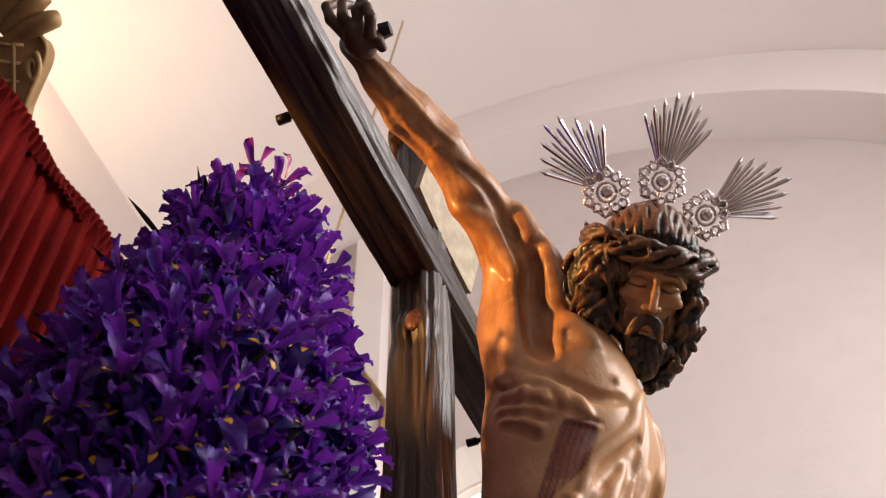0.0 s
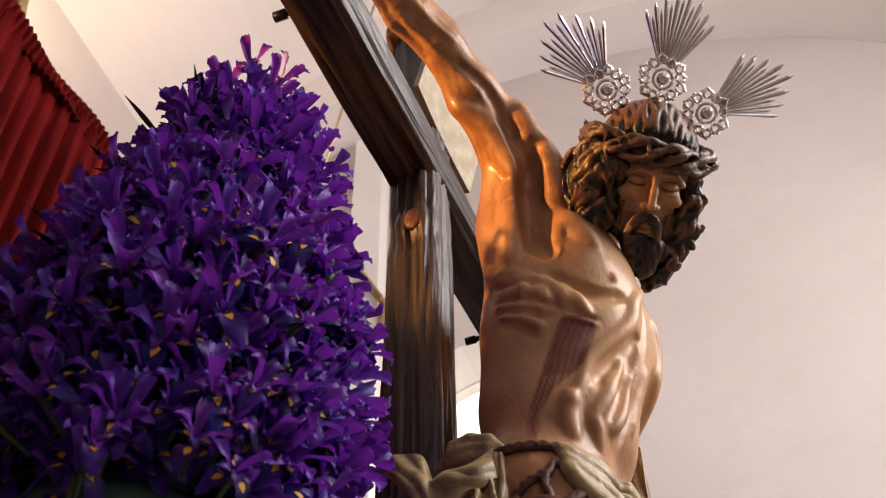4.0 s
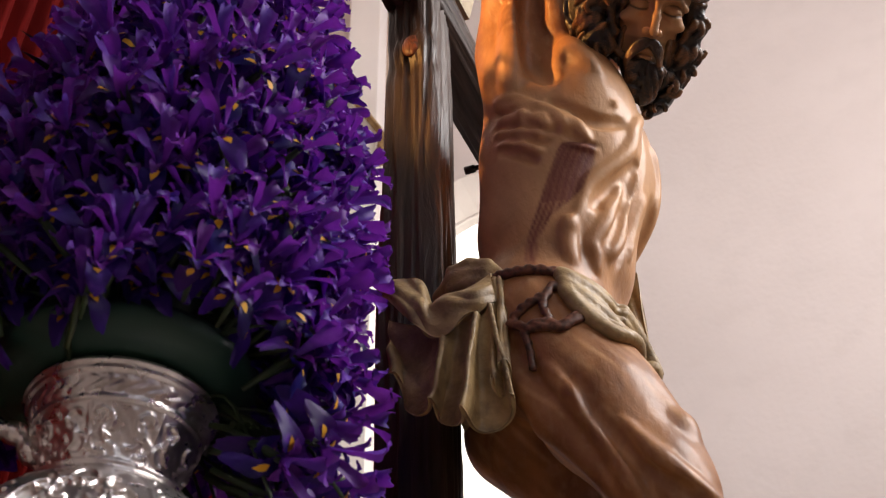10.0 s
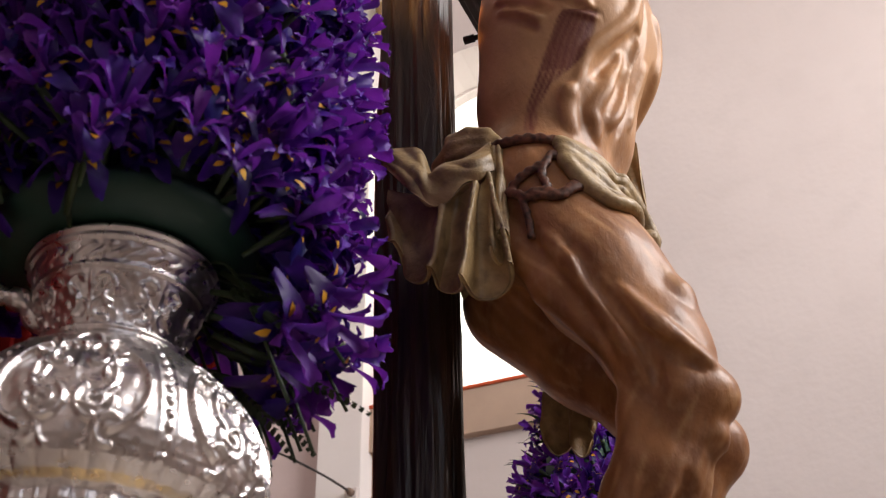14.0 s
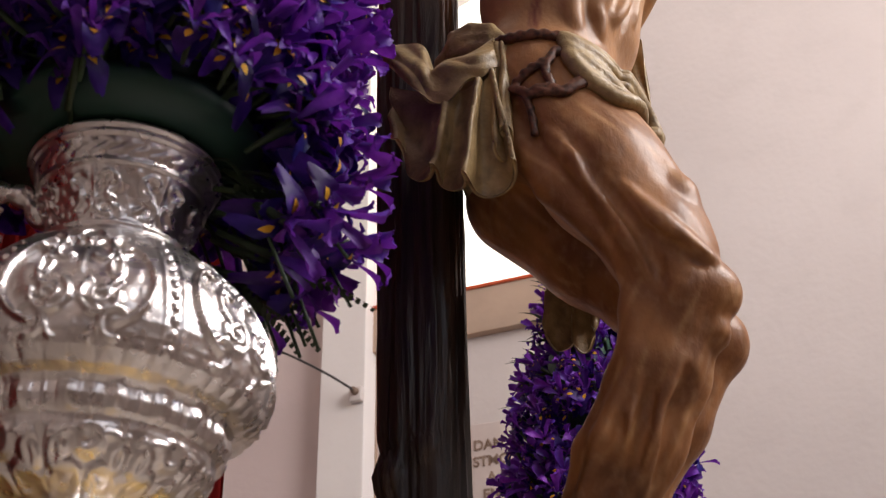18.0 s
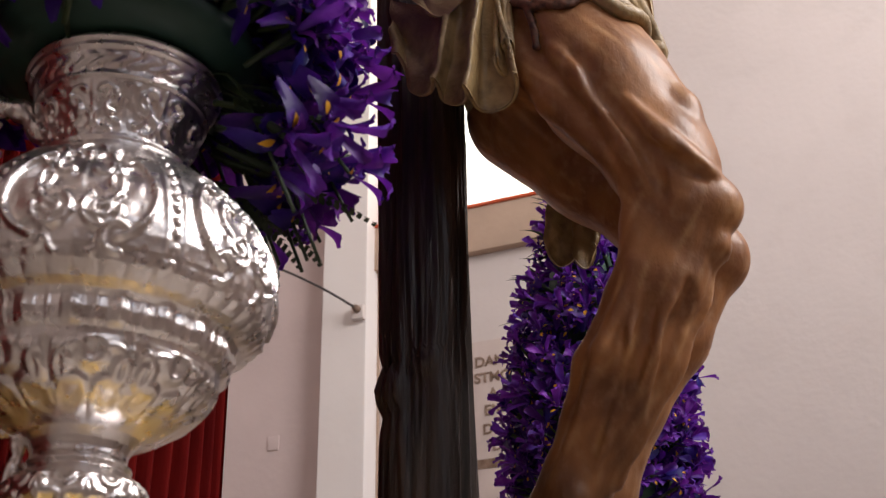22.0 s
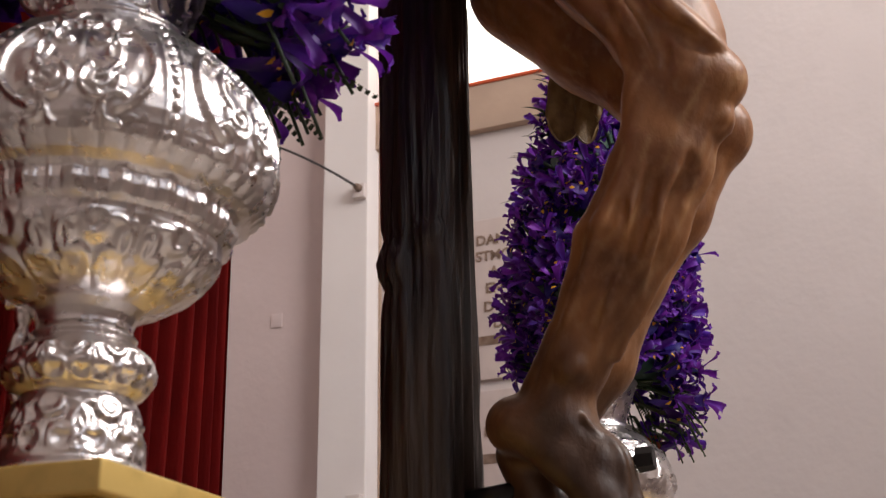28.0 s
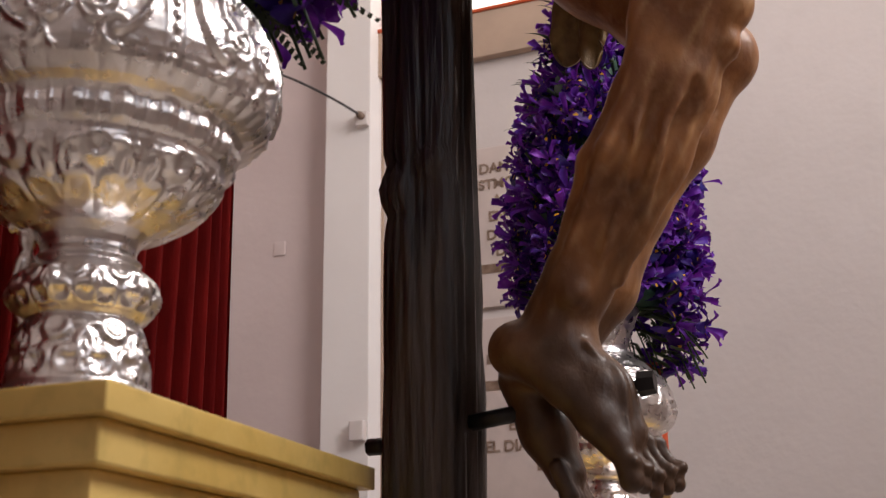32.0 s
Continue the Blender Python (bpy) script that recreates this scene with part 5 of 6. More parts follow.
            run = np.clip(np.minimum(x - left, right - x) / 0.005 + 0.2, 0, 1) * np.clip((3.078 - z) / 0.006, 0, 1) * np.clip((z - 2.81) / 0.03, 0, 1)
            stain.append(np.where(s > 0.03, run * np.where(z < 2.96, 0.35 + 0.65 * comb, 0.75 + 0.25 * comb), 0))
        else:
            patina.append(np.zeros(len(p)))
            stain.append(np.zeros(len(p)))
            fair_fill.append(np.zeros(len(p)))
            streak.append(np.zeros(len(p)))
            gleam.append(np.zeros(len(p)))
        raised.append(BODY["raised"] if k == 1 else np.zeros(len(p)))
        base += len(p)
    pts, quads, mats = np.concatenate(pts), np.concatenate(quads), np.concatenate(mats)
    me = bpy.data.meshes.new("statue")
    me.vertices.add(len(pts))
    me.vertices.foreach_set("co", pts.astype(np.float32).ravel())
    me.loops.add(len(quads) * 4)
    me.loops.foreach_set("vertex_index", quads.astype(np.int32).ravel())
    me.polygons.add(len(quads))
    me.polygons.foreach_set("loop_start", np.arange(0, len(quads) * 4, 4, dtype=np.int32))
    me.polygons.foreach_set("material_index", mats.astype(np.int32))
    for m in (SKIN, HAIR, CLOTH, ROPE, THORN):
        me.materials.append(m)
    me.update(calc_edges=True)
    for key, val in (("patina", patina), ("stain", stain), ("fair_fill", fair_fill), ("streak", streak), ("gleam", gleam), ("raised", raised)):
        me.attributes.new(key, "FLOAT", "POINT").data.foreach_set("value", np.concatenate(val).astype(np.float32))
    me.shade_smooth()
    ob = new("statue", me)
    ob.matrix_basis = ROOM
    sm = ob.modifiers.new("soften", "SMOOTH")
    sm.factor, sm.iterations = 0.4, 1
    return tagged(ob, "life-size painted wooden statue hanging on the dark cross", "statue")


statue()

# nails through hand and feet
for name, at, way in (("nail", (0.655, 0.164, 3.741), (0, 1, 0)), ("nail", (-0.655, 0.164, 3.741), (0, 1, 0)), ("nail", (0.03, 0.287, 1.848), (0, 1, 0.05))):
    bm = bmesh.new()
    d = L(way[0], way[1], way[2]).normalized()
    p = L(*at)
    tube(bm, [p - d * 0.03, p + d * 0.02], 0.006, 8)
    tube(bm, [p + d * 0.012, p + d * 0.034], [0.017, 0.015], 6)
    tagged(part(name, bm, IRON, None, "black faceted iron nail through the statue", ROOM, False), "", "nail", "nails in the statue")
# ---- end of figure ----

# ---- vases, flowers, pedestals ----
V1 = Vector((-0.393, 1.30, 0))
V2 = Vector((0.385, 3.30, 0))
PED_Z = 1.765


PROFILE = [(0.070, 0.0), (0.078, 0.004), (0.080, 0.012), (0.074, 0.020), (0.070, 0.030), (0.066, 0.055), (0.062, 0.080), (0.058, 0.090),
           (0.066, 0.098), (0.074, 0.112), (0.076, 0.120), (0.072, 0.134), (0.060, 0.146), (0.052, 0.152), (0.056, 0.157), (0.050, 0.163),
           (0.050, 0.172), (0.054, 0.180), (0.062, 0.188), (0.085, 0.200), (0.108, 0.216), (0.124, 0.232), (0.134, 0.246), (0.138, 0.254),
           (0.140, 0.262), (0.146, 0.268), (0.150, 0.280), (0.150, 0.292), (0.156, 0.298), (0.168, 0.304), (0.182, 0.316), (0.190, 0.330),
           (0.194, 0.346), (0.194, 0.362), (0.190, 0.384), (0.182, 0.408), (0.168, 0.434), (0.150, 0.458), (0.130, 0.478), (0.110, 0.494),
           (0.096, 0.504), (0.092, 0.510), (0.094, 0.516), (0.086, 0.522), (0.080, 0.528), (0.078, 0.540), (0.081, 0.556), (0.088, 0.576),
           (0.096, 0.594), (0.098, 0.600), (0.102, 0.603), (0.101, 0.610), (0.105, 0.622), (0.109, 0.632), (0.114, 0.636), (0.113, 0.641),
           (0.118, 0.645), (0.116, 0.650), (0.104, 0.648), (0.098, 0.62)]


def dense(profile, step):
    out = []
    for (r0, z0), (r1, z1) in zip(profile, profile[1:]):
        n = max(1, int(math.hypot(r1 - r0, z1 - z0) / step))
        out += [(r0 + (r1 - r0) * i / n, z0 + (z1 - z0) * i / n) for i in range(n)]
    return out + [profile[-1]]


def arc(x, y, cx, cy, r, a0, a1, w=0.0026):
    """Height of a raised line bent round a centre, between two angles in degrees."""
    a = math.degrees(math.atan2(y - cy, x - cx)) % 360
    a0, a1 = a0 % 360, a1 % 360
    inside = a0 <= a <= a1 if a0 <= a1 else a >= a0 or a <= a1
    if not inside:
        return 0.0
    d = math.hypot(x - cx, y - cy) - r
    return math.exp(-(d / w) ** 2)


# bent leaves and scrolls of one half panel: middle, radius, from and to angle, height
LEAVES = ((0.026, 0.000, 0.050, 285, 75, 0.0062), (0.041, 0.047, 0.013, 60, 350, 0.0050), (0.041, -0.047, 0.013, 10, 300, 0.0050), (0.012, 0.030, 0.024, 330, 140, 0.0044),
          (0.012, 0.008, 0.030, 285, 40, 0.0046), (0.024, -0.022, 0.018, 120, 20, 0.0050), (0.024, -0.022, 0.008, 0, 359, 0.0044), (0.006, -0.046, 0.020, 300, 100, 0.0040),
          (0.020, 0.030, 0.010, 200, 100, 0.0044), (0.004, 0.058, 0.014, 280, 90, 0.0036), (0.046, 0.012, 0.016, 90, 250, 0.0034), (0.047, -0.016, 0.013, 100, 260, 0.0034))


def bead(x, y, r):
    return math.sqrt(max(0.0, 1 - (x * x + y * y) / (r * r)))


def sprig(a, z, n, r, mid, tall):
    """Bent leaves in pairs, n times round a band of the vase."""
    x = abs((a * n / (2 * math.pi) % 1) * 2 - 1) * math.pi * r / n / tall
    y = (z - mid) / tall
    h = 0.0
    for cx, cy, rr, a0, a1 in ((0.30, 0.12, 0.26, 240, 120), (0.28, -0.28, 0.22, 60, 320), (0.72, 0.02, 0.34, 100, 260), (0.0, 0.34, 0.20, 270, 90), (0.62, -0.34, 0.16, 20, 300)):
        h = max(h, arc(x, y, cx, cy, rr, a0, a1, 0.085))
    return h


def belly(r, a, z, k):
    """Chased ornament: framed scrolls on the belly, beads, ovals and leaves on the bands."""
    q = a * 6 / (2 * math.pi)
    half = 2 * math.pi * r / 12
    x = abs((q % 1) * 2 - 1) * half
    h = 0.0
    if 0.308 < z < 0.488:
        y = (z - 0.392) * 0.86
        fade = math.sin((z - 0.308) / 0.180 * math.pi) ** 0.25
        h += 0.0040 * bead(half - x, ((y / 0.0135) % 1 - 0.5) * 0.0135, 0.0048)
        h += 0.0020 * math.exp(-((half - x - 0.010) / 0.0022) ** 2)
        k_ = half / 0.1
        for cx, cy, rr, a0, a1, tall in LEAVES:
            h = max(h, 1.5 * tall * arc(x / k_, y, cx, cy, rr, a0, a1))
        h += 0.0032 * math.exp(-(x / 0.004) ** 2) * max(0, math.sin(y * 75)) ** 0.5
        h += 0.0010 * math.sin(x * 190 + 60 * y) * math.sin(y * 150 - x * 40) * (1 if x < 0.062 * k_ else 0)
        h *= fade
    if 0.299 < z < 0.326:
        h += 0.0030 * abs(math.sin(a * 22)) ** 0.6 * math.sin((z - 0.299) / 0.027 * math.pi) ** 0.6
    elif 0.466 < z < 0.500:
        h += 0.0024 * abs(math.sin(a * 16)) ** 0.5 * math.sin((z - 0.466) / 0.034 * math.pi) ** 0.6
    elif 0.262 < z < 0.30:
        w = math.sin((z - 0.262) / 0.038 * math.pi)
        c = math.cos(a * 20)
        h += 0.0042 * w * (max(0, c) ** 0.6 if c > -0.55 else 0.45 * max(0, math.cos(a * 80)))
        h += 0.0018 * w * max(0, c) ** 12
    elif 0.19 < z < 0.255:
        v = (z - 0.19) / 0.065
        h += math.sin(v * math.pi) ** 0.5 * (0.0048 * sprig(a, z, 9, r, 0.222, 0.062) + 0.0022 * abs(math.sin(a * 9)))
    elif 0.095 < z < 0.145:
        v = (z - 0.095) / 0.05
        h += 0.0048 * max(0, math.cos(a * 5)) ** 4 * math.sin(v * math.pi) + 0.0034 * sprig(a, z, 10, r, 0.119, 0.046) * math.sin(v * math.pi) ** 0.5
    elif 0.022 < z < 0.088:
        v = (z - 0.022) / 0.066
        h += math.sin(v * math.pi) ** 0.5 * (0.0044 * sprig(a, z, 7, r, 0.055, 0.060) + 0.0014 * abs(math.cos(a * 7)))
    elif 0.535 < z < 0.60:
        v = (z - 0.535) / 0.065
        xn = abs((a * 7 / (2 * math.pi) % 1) * 2 - 1) * 2 * math.pi * r / 14
        w = math.sin(v * math.pi) ** 0.4
        h += w * (0.0038 * arc(xn, z, 0.016, 0.580, 0.011, 250, 150) + 0.0038 * arc(xn, z, 0.014, 0.553, 0.011, 40, 300) + 0.0034 * arc(xn, z, 0.032, 0.566, 0.017, 100, 260) + 0.0026 * math.exp(-(xn / 0.003) ** 2) + 0.0007 * math.sin(a * 31 + 90 * z) * math.sin(z * 210))
    elif 0.606 < z < 0.632:
        h += 0.0022 * abs(math.sin(a * 14 + 1.2 * math.sin((z - 0.606) * 240))) ** 0.6 * math.sin((z - 0.606) / 0.026 * math.pi)
    return r + h


def vase_handle():
    bm = bmesh.new()
    pts = [(0.085, 0, 0.56), (0.12, 0, 0.60), (0.165, 0, 0.60), (0.185, 0, 0.56), (0.17, 0, 0.515), (0.15, 0, 0.50), (0.16, 0, 0.47)]
    tube(bm, fine_path(pts, 6), [0.010 + 0.006 * abs(math.sin(i * 0.8)) for i in range(37)], 8)
    return bm


def small_handle():
    bm = bmesh.new()
    tube(bm, fine_path([(0.046, 0, 0.070), (0.058, 0, 0.090), (0.072, 0, 0.130), (0.064, 0, 0.170), (0.070, 0, 0.196), (0.084, 0, 0.200)], 6), [0.006 + 0.004 * abs(math.sin(i * 0.7)) for i in range(31)], 8)
    return bm


def silver_vase(at, seg, step, turn, label):
    v = thing("silver_vase", Matrix.Translation((at.x, at.y, PED_Z)) @ pose(0, 0, 0, 0, 0, turn), label, "vase", "silver vases by the cross")
    pr = dense(PROFILE, step)
    cut = next(i for i, p in enumerate(pr) if p[1] > 0.163)
    cut2 = next(i for i, p in enumerate(pr) if p[1] > 0.518)
    part("foot", lathe(pr[:cut + 1], seg, belly), SILVER, v)
    part("bowl", lathe(pr[cut:cut2 + 1], seg, belly), SILVER, v)
    part("neck", lathe(pr[cut2:], seg, belly), SILVER, v, "", pose(0, 0, -0.010))
    hd_ = part("handle", vase_handle(), SILVER, v, "ornate cast scroll handle")
    for i in range(9):
        a = i * 0.7
        p = Vector((0.165 + 0.028 * math.cos(a), 0.01 * math.sin(i * 2.0), 0.555 + 0.04 * math.sin(a)))
        cb = bmesh.new()
        tube(cb, fine_path([p, p + Vector((0.018, 0.006 * (-1) ** i, 0.012)), p + Vector((0.026, 0, 0.03)), p + Vector((0.018, 0, 0.038))], 4), 0.007, 6)
        part("curl", cb, SILVER, hd_)
    part("scroll", small_handle(), BRIGHT_SILVER, v, "small silver scroll")
    return v


silver_vase(V1, 640, 0.0016, 188, "chased silver vase full of purple irises on a gold pedestal")
silver_vase(V2, 160, 0.0045, 205, "chased silver vase of irises behind the statue's feet")

# gold pedestals, square to the room


def pedestal(corner, label):
    m = Matrix.Translation((corner.x, corner.y, 0)) @ pose(0, 0, 0, 0, 0, -18.5)
    p = thing("gold_pedestal", m, label, "pedestal", "pedestals for the vases")
    w, d = 0.46, 0.63
    part("top_slab", boxed((-w, 0, PED_Z - 0.030), (0, d, PED_Z), 0.003), GILT_WOOD, p)
    part("moulding", boxed((-w + 0.016, 0.016, PED_Z - 0.073), (-0.016, d - 0.016, PED_Z - 0.0305), 0.004), GILT_WOOD, p)
    part("body", boxed((-w + 0.034, 0.034, 1.06), (-0.034, d - 0.034, PED_Z - 0.0735), 0.003), GILT_WOOD, p)
    part("plinth", boxed((-w, 0, 1.0), (0, d, 1.0595), 0.004), GILT_WOOD, p)
    return p


pedestal(Vector((-0.317, 1.148, 0)), "pedestal of gold-painted wood with a stepped cornice")
pedestal(Vector((0.60, 3.02, 0)), "matching gold-painted pedestal behind the cross")


# ---- irises ----


def petal(bm, length, width, rise, droop, twist, mat, spot=0, n=8, ruffle=0.0, base=Matrix.Identity(4)):
    """One petal along +x that bends up then down, with a frilled rim; spot: a yellow tongue near its middle."""
    rows = []
    for i in range(n + 1):
        t = i / n
        w = width * (math.sin(math.pi * (0.06 + 0.90 * t ** 1.25)) ** 0.7) * (0.30 + 0.70 * t) + 0.0012
        x = length * (t - 0.05 * t * t)
        z = rise * math.sin(t * math.pi * 0.55) * length - droop * t * t * length
        row = []
        for j in (-1, -0.7, -0.25, 0.25, 0.7, 1):
            y = w * j
            back = 0.10 * length * t * abs(j) ** 3
            row.append(bm.verts.new(base @ Vector((x - back, y + twist * t * t * length, z + 0.42 * w * j * j + ruffle * math.sin(t * 11 + j * 5) * abs(j) ** 1.5))))
        rows.append(row)
    for i, (p, q) in enumerate(zip(rows, rows[1:])):
        for j in range(5):
            f = bm.faces.new((p[j], p[j + 1], q[j + 1], q[j]))
            f.material_index = mat
    if spot:
        lift = base.to_3x3() @ Vector((0, 0, 0.0022))
        m = n // 2
        a, b, c, d = [0.5 * (rows[k][2].co + rows[k][3].co) + lift for k in (m - 2, m - 1, m, m + 1)]
        side = (rows[m][3].co - rows[m][2].co) * 0.75
        v = [bm.verts.new(p) for p in (a, b - side, b + side, c - side * 0.9, c + side * 0.9, d)]
        for k in ((0, 2, 1), (1, 2, 4, 3), (3, 4, 5)):
            bm.faces.new([v[i] for i in k]).material_index = 2


def bloom_mesh(rng, k):
    bm = bmesh.new()
    for i in range(3):
        a = 120 * i + rng.uniform(-14, 14)
        petal(bm, rng.uniform(0.050, 0.062), rng.uniform(0.018, 0.024), rng.uniform(0.3, 0.7), rng.uniform(0.5, 1.3), rng.uniform(-0.2, 0.2), 0, 1, ruffle=0.0042, base=pose(0, 0, 0, 0, 0, a))
        petal(bm, rng.uniform(0.045, 0.06), rng.uniform(0.012, 0.017), rng.uniform(0.9, 1.5), rng.uniform(-0.2, 0.3), rng.uniform(-0.3, 0.3), 1, ruffle=0.0045, base=pose(0, 0, 0.004, 0, 0, a + 60))
        petal(bm, rng.uniform(0.032, 0.042), 0.010, 0.7, 0.3, rng.uniform(-0.2, 0.2), 1, n=4, ruffle=0.003, base=pose(0, 0, 0.008, 0, 0, a))
    tube(bm, [(0, 0, -0.07), (0, 0, -0.02), (0, 0, 0.004)], [0.004, 0.006, 0.005], 6, 3)
    return mesh_of("iris_bloom", bm, (PETAL, PETAL_LIGHT, YELLOW, LEAF))


def bud_mesh(rng):
    bm = bmesh.new()
    tube(bm, [(0, 0, -0.07), (0, 0, -0.02), (0, 0, 0.0)], [0.004, 0.007, 0.009], 6, 3)
    for i in range(3):
        petal(bm, rng.uniform(0.05, 0.065), 0.011, 0.15, 0.1, 0.15, i % 2, n=5, ruffle=0.002, base=pose(0, 0, 0, 0, 0, 120 * i) @ pose(0, 0, 0, 0, -72, 0))
    return mesh_of("iris_bud", bm, (PETAL, PETAL_LIGHT, YELLOW, LEAF))


frng = random.Random(11)
BLOOMS = [bloom_mesh(frng, k) for k in range(9)]
BUDS = [bud_mesh(frng) for k in range(2)]


def petal_mesh(rng, kind):
    bm = bmesh.new()
    if kind == "fall":
        petal(bm, rng.uniform(0.050, 0.064), rng.uniform(0.018, 0.025), rng.uniform(0.3, 0.7), rng.uniform(0.5, 1.3), rng.uniform(-0.2, 0.2), 0, 1, ruffle=0.0042)
    else:
        petal(bm, rng.uniform(0.042, 0.058), rng.uniform(0.012, 0.018), rng.uniform(0.9, 1.5), rng.uniform(-0.2, 0.3), rng.uniform(-0.3, 0.3), 1, ruffle=0.0045)
    return mesh_of("petal", bm, (PETAL, PETAL_LIGHT, YELLOW, LEAF))


def heart_mesh(rng):
    """Stem and the short style arms in the middle of a bloom."""
    bm = bmesh.new()
    for i in range(3):
        petal(bm, rng.uniform(0.032, 0.042), 0.010, 0.7, 0.3, rng.uniform(-0.2, 0.2), 1, n=4, ruffle=0.003, base=pose(0, 0, 0.006, 0, 0, 120 * i))
    tube(bm, [(0, 0, -0.07), (0, 0, -0.02), (0, 0, 0.012)], [0.004, 0.006, 0.006], 6, 3)
    return mesh_of("iris", bm, (PETAL, PETAL_LIGHT, YELLOW, LEAF))


FALLS = [petal_mesh(frng, "fall") for k in range(10)]
STANDARDS = [petal_mesh(frng, "standard") for k in range(8)]
HEARTS = [heart_mesh(frng) for k in range(4)]


def open_iris(parent, m, rng):
    """One bloom with its six petals."""
    ob = part("iris", rng.choice(HEARTS), None, parent, "", m)
    for i in range(3):
        a = 120 * i + rng.uniform(-14, 14)
        part("petal", rng.choice(FALLS), None, ob, "", pose(0, 0, 0, 0, rng.uniform(-12, 12), a))
        part("petal", rng.choice(STANDARDS), None, ob, "", pose(0, 0, 0.004, 0, rng.uniform(-14, 14), a + 60))
    return ob


def cone_radius(t):
    """Outline of an arrangement, from 0 at its foot to 1 at its tip."""
    return max(0.02, (0.82 + 0.22 * math.sin(min(1, t * 2.6) * math.pi / 2)) * (1 - max(0, t - 0.10) ** 1.22 * 1.06))


def leaf_blade(bm, p, way, length, width, bend, mat=0):
    side = way.cross(Vector((0, 0, 1)))
    side = side.normalized() if side.length > 1e-3 else Vector((1, 0, 0))
    rows = []
    for i in range(5):
        t = i / 4
        c = p + way * length * t + Vector((0, 0, -bend * t * t))
        w = width * math.sin(math.pi * (0.12 + 0.86 * t))
        rows.append((bm.verts.new(c - side * w), bm.verts.new(c + side * w + Vector((0, 0, w * 0.4)))))
    for a, b in zip(rows, rows[1:]):
        f = bm.faces.new((a[0], a[1], b[1], b[0]))
        f.material_index = mat


def fern(bm, p, way, length):
    """A feathery spray of small leaflets."""
    side = way.cross(Vector((0, 0, 1))).normalized()
    for i in range(12):
        t = i / 12
        c = p + way * length * t + Vector((0, 0, -0.25 * length * t * t))
        for s in (1, -1):
            leaf_blade(bm, c, (side * s + way * 0.5).normalized(), 0.022 * (1.1 - t), 0.004, 0.003)


def arrangement(at, radius, z0, z1, count, fill, seed, label, near):
    rng = random.Random(seed)
    top = thing("iris_arrangement", Matrix.Translation((at.x, at.y, 0)), label, "flowers", "iris arrangements in silver vases")
    H = z1 - z0
    # hidden core, added to block light so the gaps between blooms go dark
    core = lathe([(max(0.01, radius * 0.60 * cone_radius(t)), z0 + 0.02 + (H - 0.2) * t) for t in [i / 14 for i in range(15)]], 20, lambda r, a, z, k: r * (1 + 0.12 * math.sin(5 * a + k * 2)))
    part("foam_core", core, DISH, top, "dark green flower foam, built up as a core to block light")
    part("dish", lathe([(0.09, 2.41), (0.14, 2.414), (0.165, 2.425), (0.17, 2.44), (0.165, 2.455), (0.12, 2.46)], 40), DISH, top, "dark green plastic dish")

    def place(t, a, reach, droop=0.0):
        r = radius * cone_radius(t) * reach
        z = z0 + H * t + rng.uniform(-0.03, 0.03)
        out = Vector((math.cos(a), math.sin(a), 0.40 + 1.0 * t * t - droop + rng.uniform(-0.4, 0.4))).normalized()
        out = (out + Vector((rng.uniform(-0.45, 0.45), rng.uniform(-0.45, 0.45), rng.uniform(-0.2, 0.2)))).normalized()
        q = out.to_track_quat("Z", "Y").to_matrix().to_4x4() @ pose(0, 0, 0, 0, 0, rng.uniform(0, 360))
        return Matrix.Translation((r * math.cos(a) + 0.075 * t, r * math.sin(a), z)) @ q @ Matrix.Scale(rng.uniform(0.70, 1.0), 4)

    for i in range(count):
        t = 1 - math.sqrt(1 - (i + 0.5) / count * 0.9965)
        m = place(t, i * 2.399963 + rng.uniform(-0.3, 0.3), rng.uniform(0.86, 1.05))
        if rng.random() < (0.5 if t > 0.80 else 0.08):
            part("bud", rng.choice(BUDS), None, top, "", m)
        elif near:
            open_iris(top, m, rng)
        else:
            part("iris", rng.choice(BLOOMS), None, top, "", m)
    # blooms that hang low beside the dish
    for i in range(36):
        a = radians(-22 + 100 * rng.random())
        low = rng.uniform(-0.17, 0.14)
        r = radius * rng.uniform(0.62, 0.98)
        out = Vector((math.cos(a), math.sin(a), -0.5 + rng.uniform(-0.4, 0.5))).normalized()
        q = out.to_track_quat("Z", "Y").to_matrix().to_4x4() @ pose(0, 0, 0, 0, 0, rng.uniform(0, 360))
        m = Matrix.Translation((r * math.cos(a), r * math.sin(a), z0 + low)) @ q
        if near:
            open_iris(top, m, rng)
        else:
            part("iris", rng.choice(BLOOMS), None, top, "", m)
    # the blooms packed behind, joined
    co, fa, mi = [], [], []
    base = 0
    packs = []
    for me in BLOOMS:
        v = np.array([v.co for v in me.vertices])
        packs.append((v, [tuple(p.vertices) for p in me.polygons], [p.material_index for p in me.polygons]))
    for i in range(fill):
        v, polys, mm = packs[i % len(packs)]
        m = np.array(place(1 - math.sqrt(1 - rng.random() * 0.985), rng.uniform(0, 6.283), rng.uniform(0.66, 0.90)))
        co.append(v @ m[:3, :3].T + m[:3, 3])
        fa += [tuple(base + k for k in p) for p in polys]
        mi += mm
        base += len(v)
    me = bpy.data.meshes.new("packed_bloom")
    me.from_pydata(np.concatenate(co), [], fa)
    me.polygons.foreach_set("material_index", mi)
    for m in (PETAL, PETAL_LIGHT, YELLOW, LEAF):
        me.materials.append(m)
    me.shade_smooth()
    tagged(part("packed_bloom", me, None, top), kind="stuff")
    lv = bmesh.new()
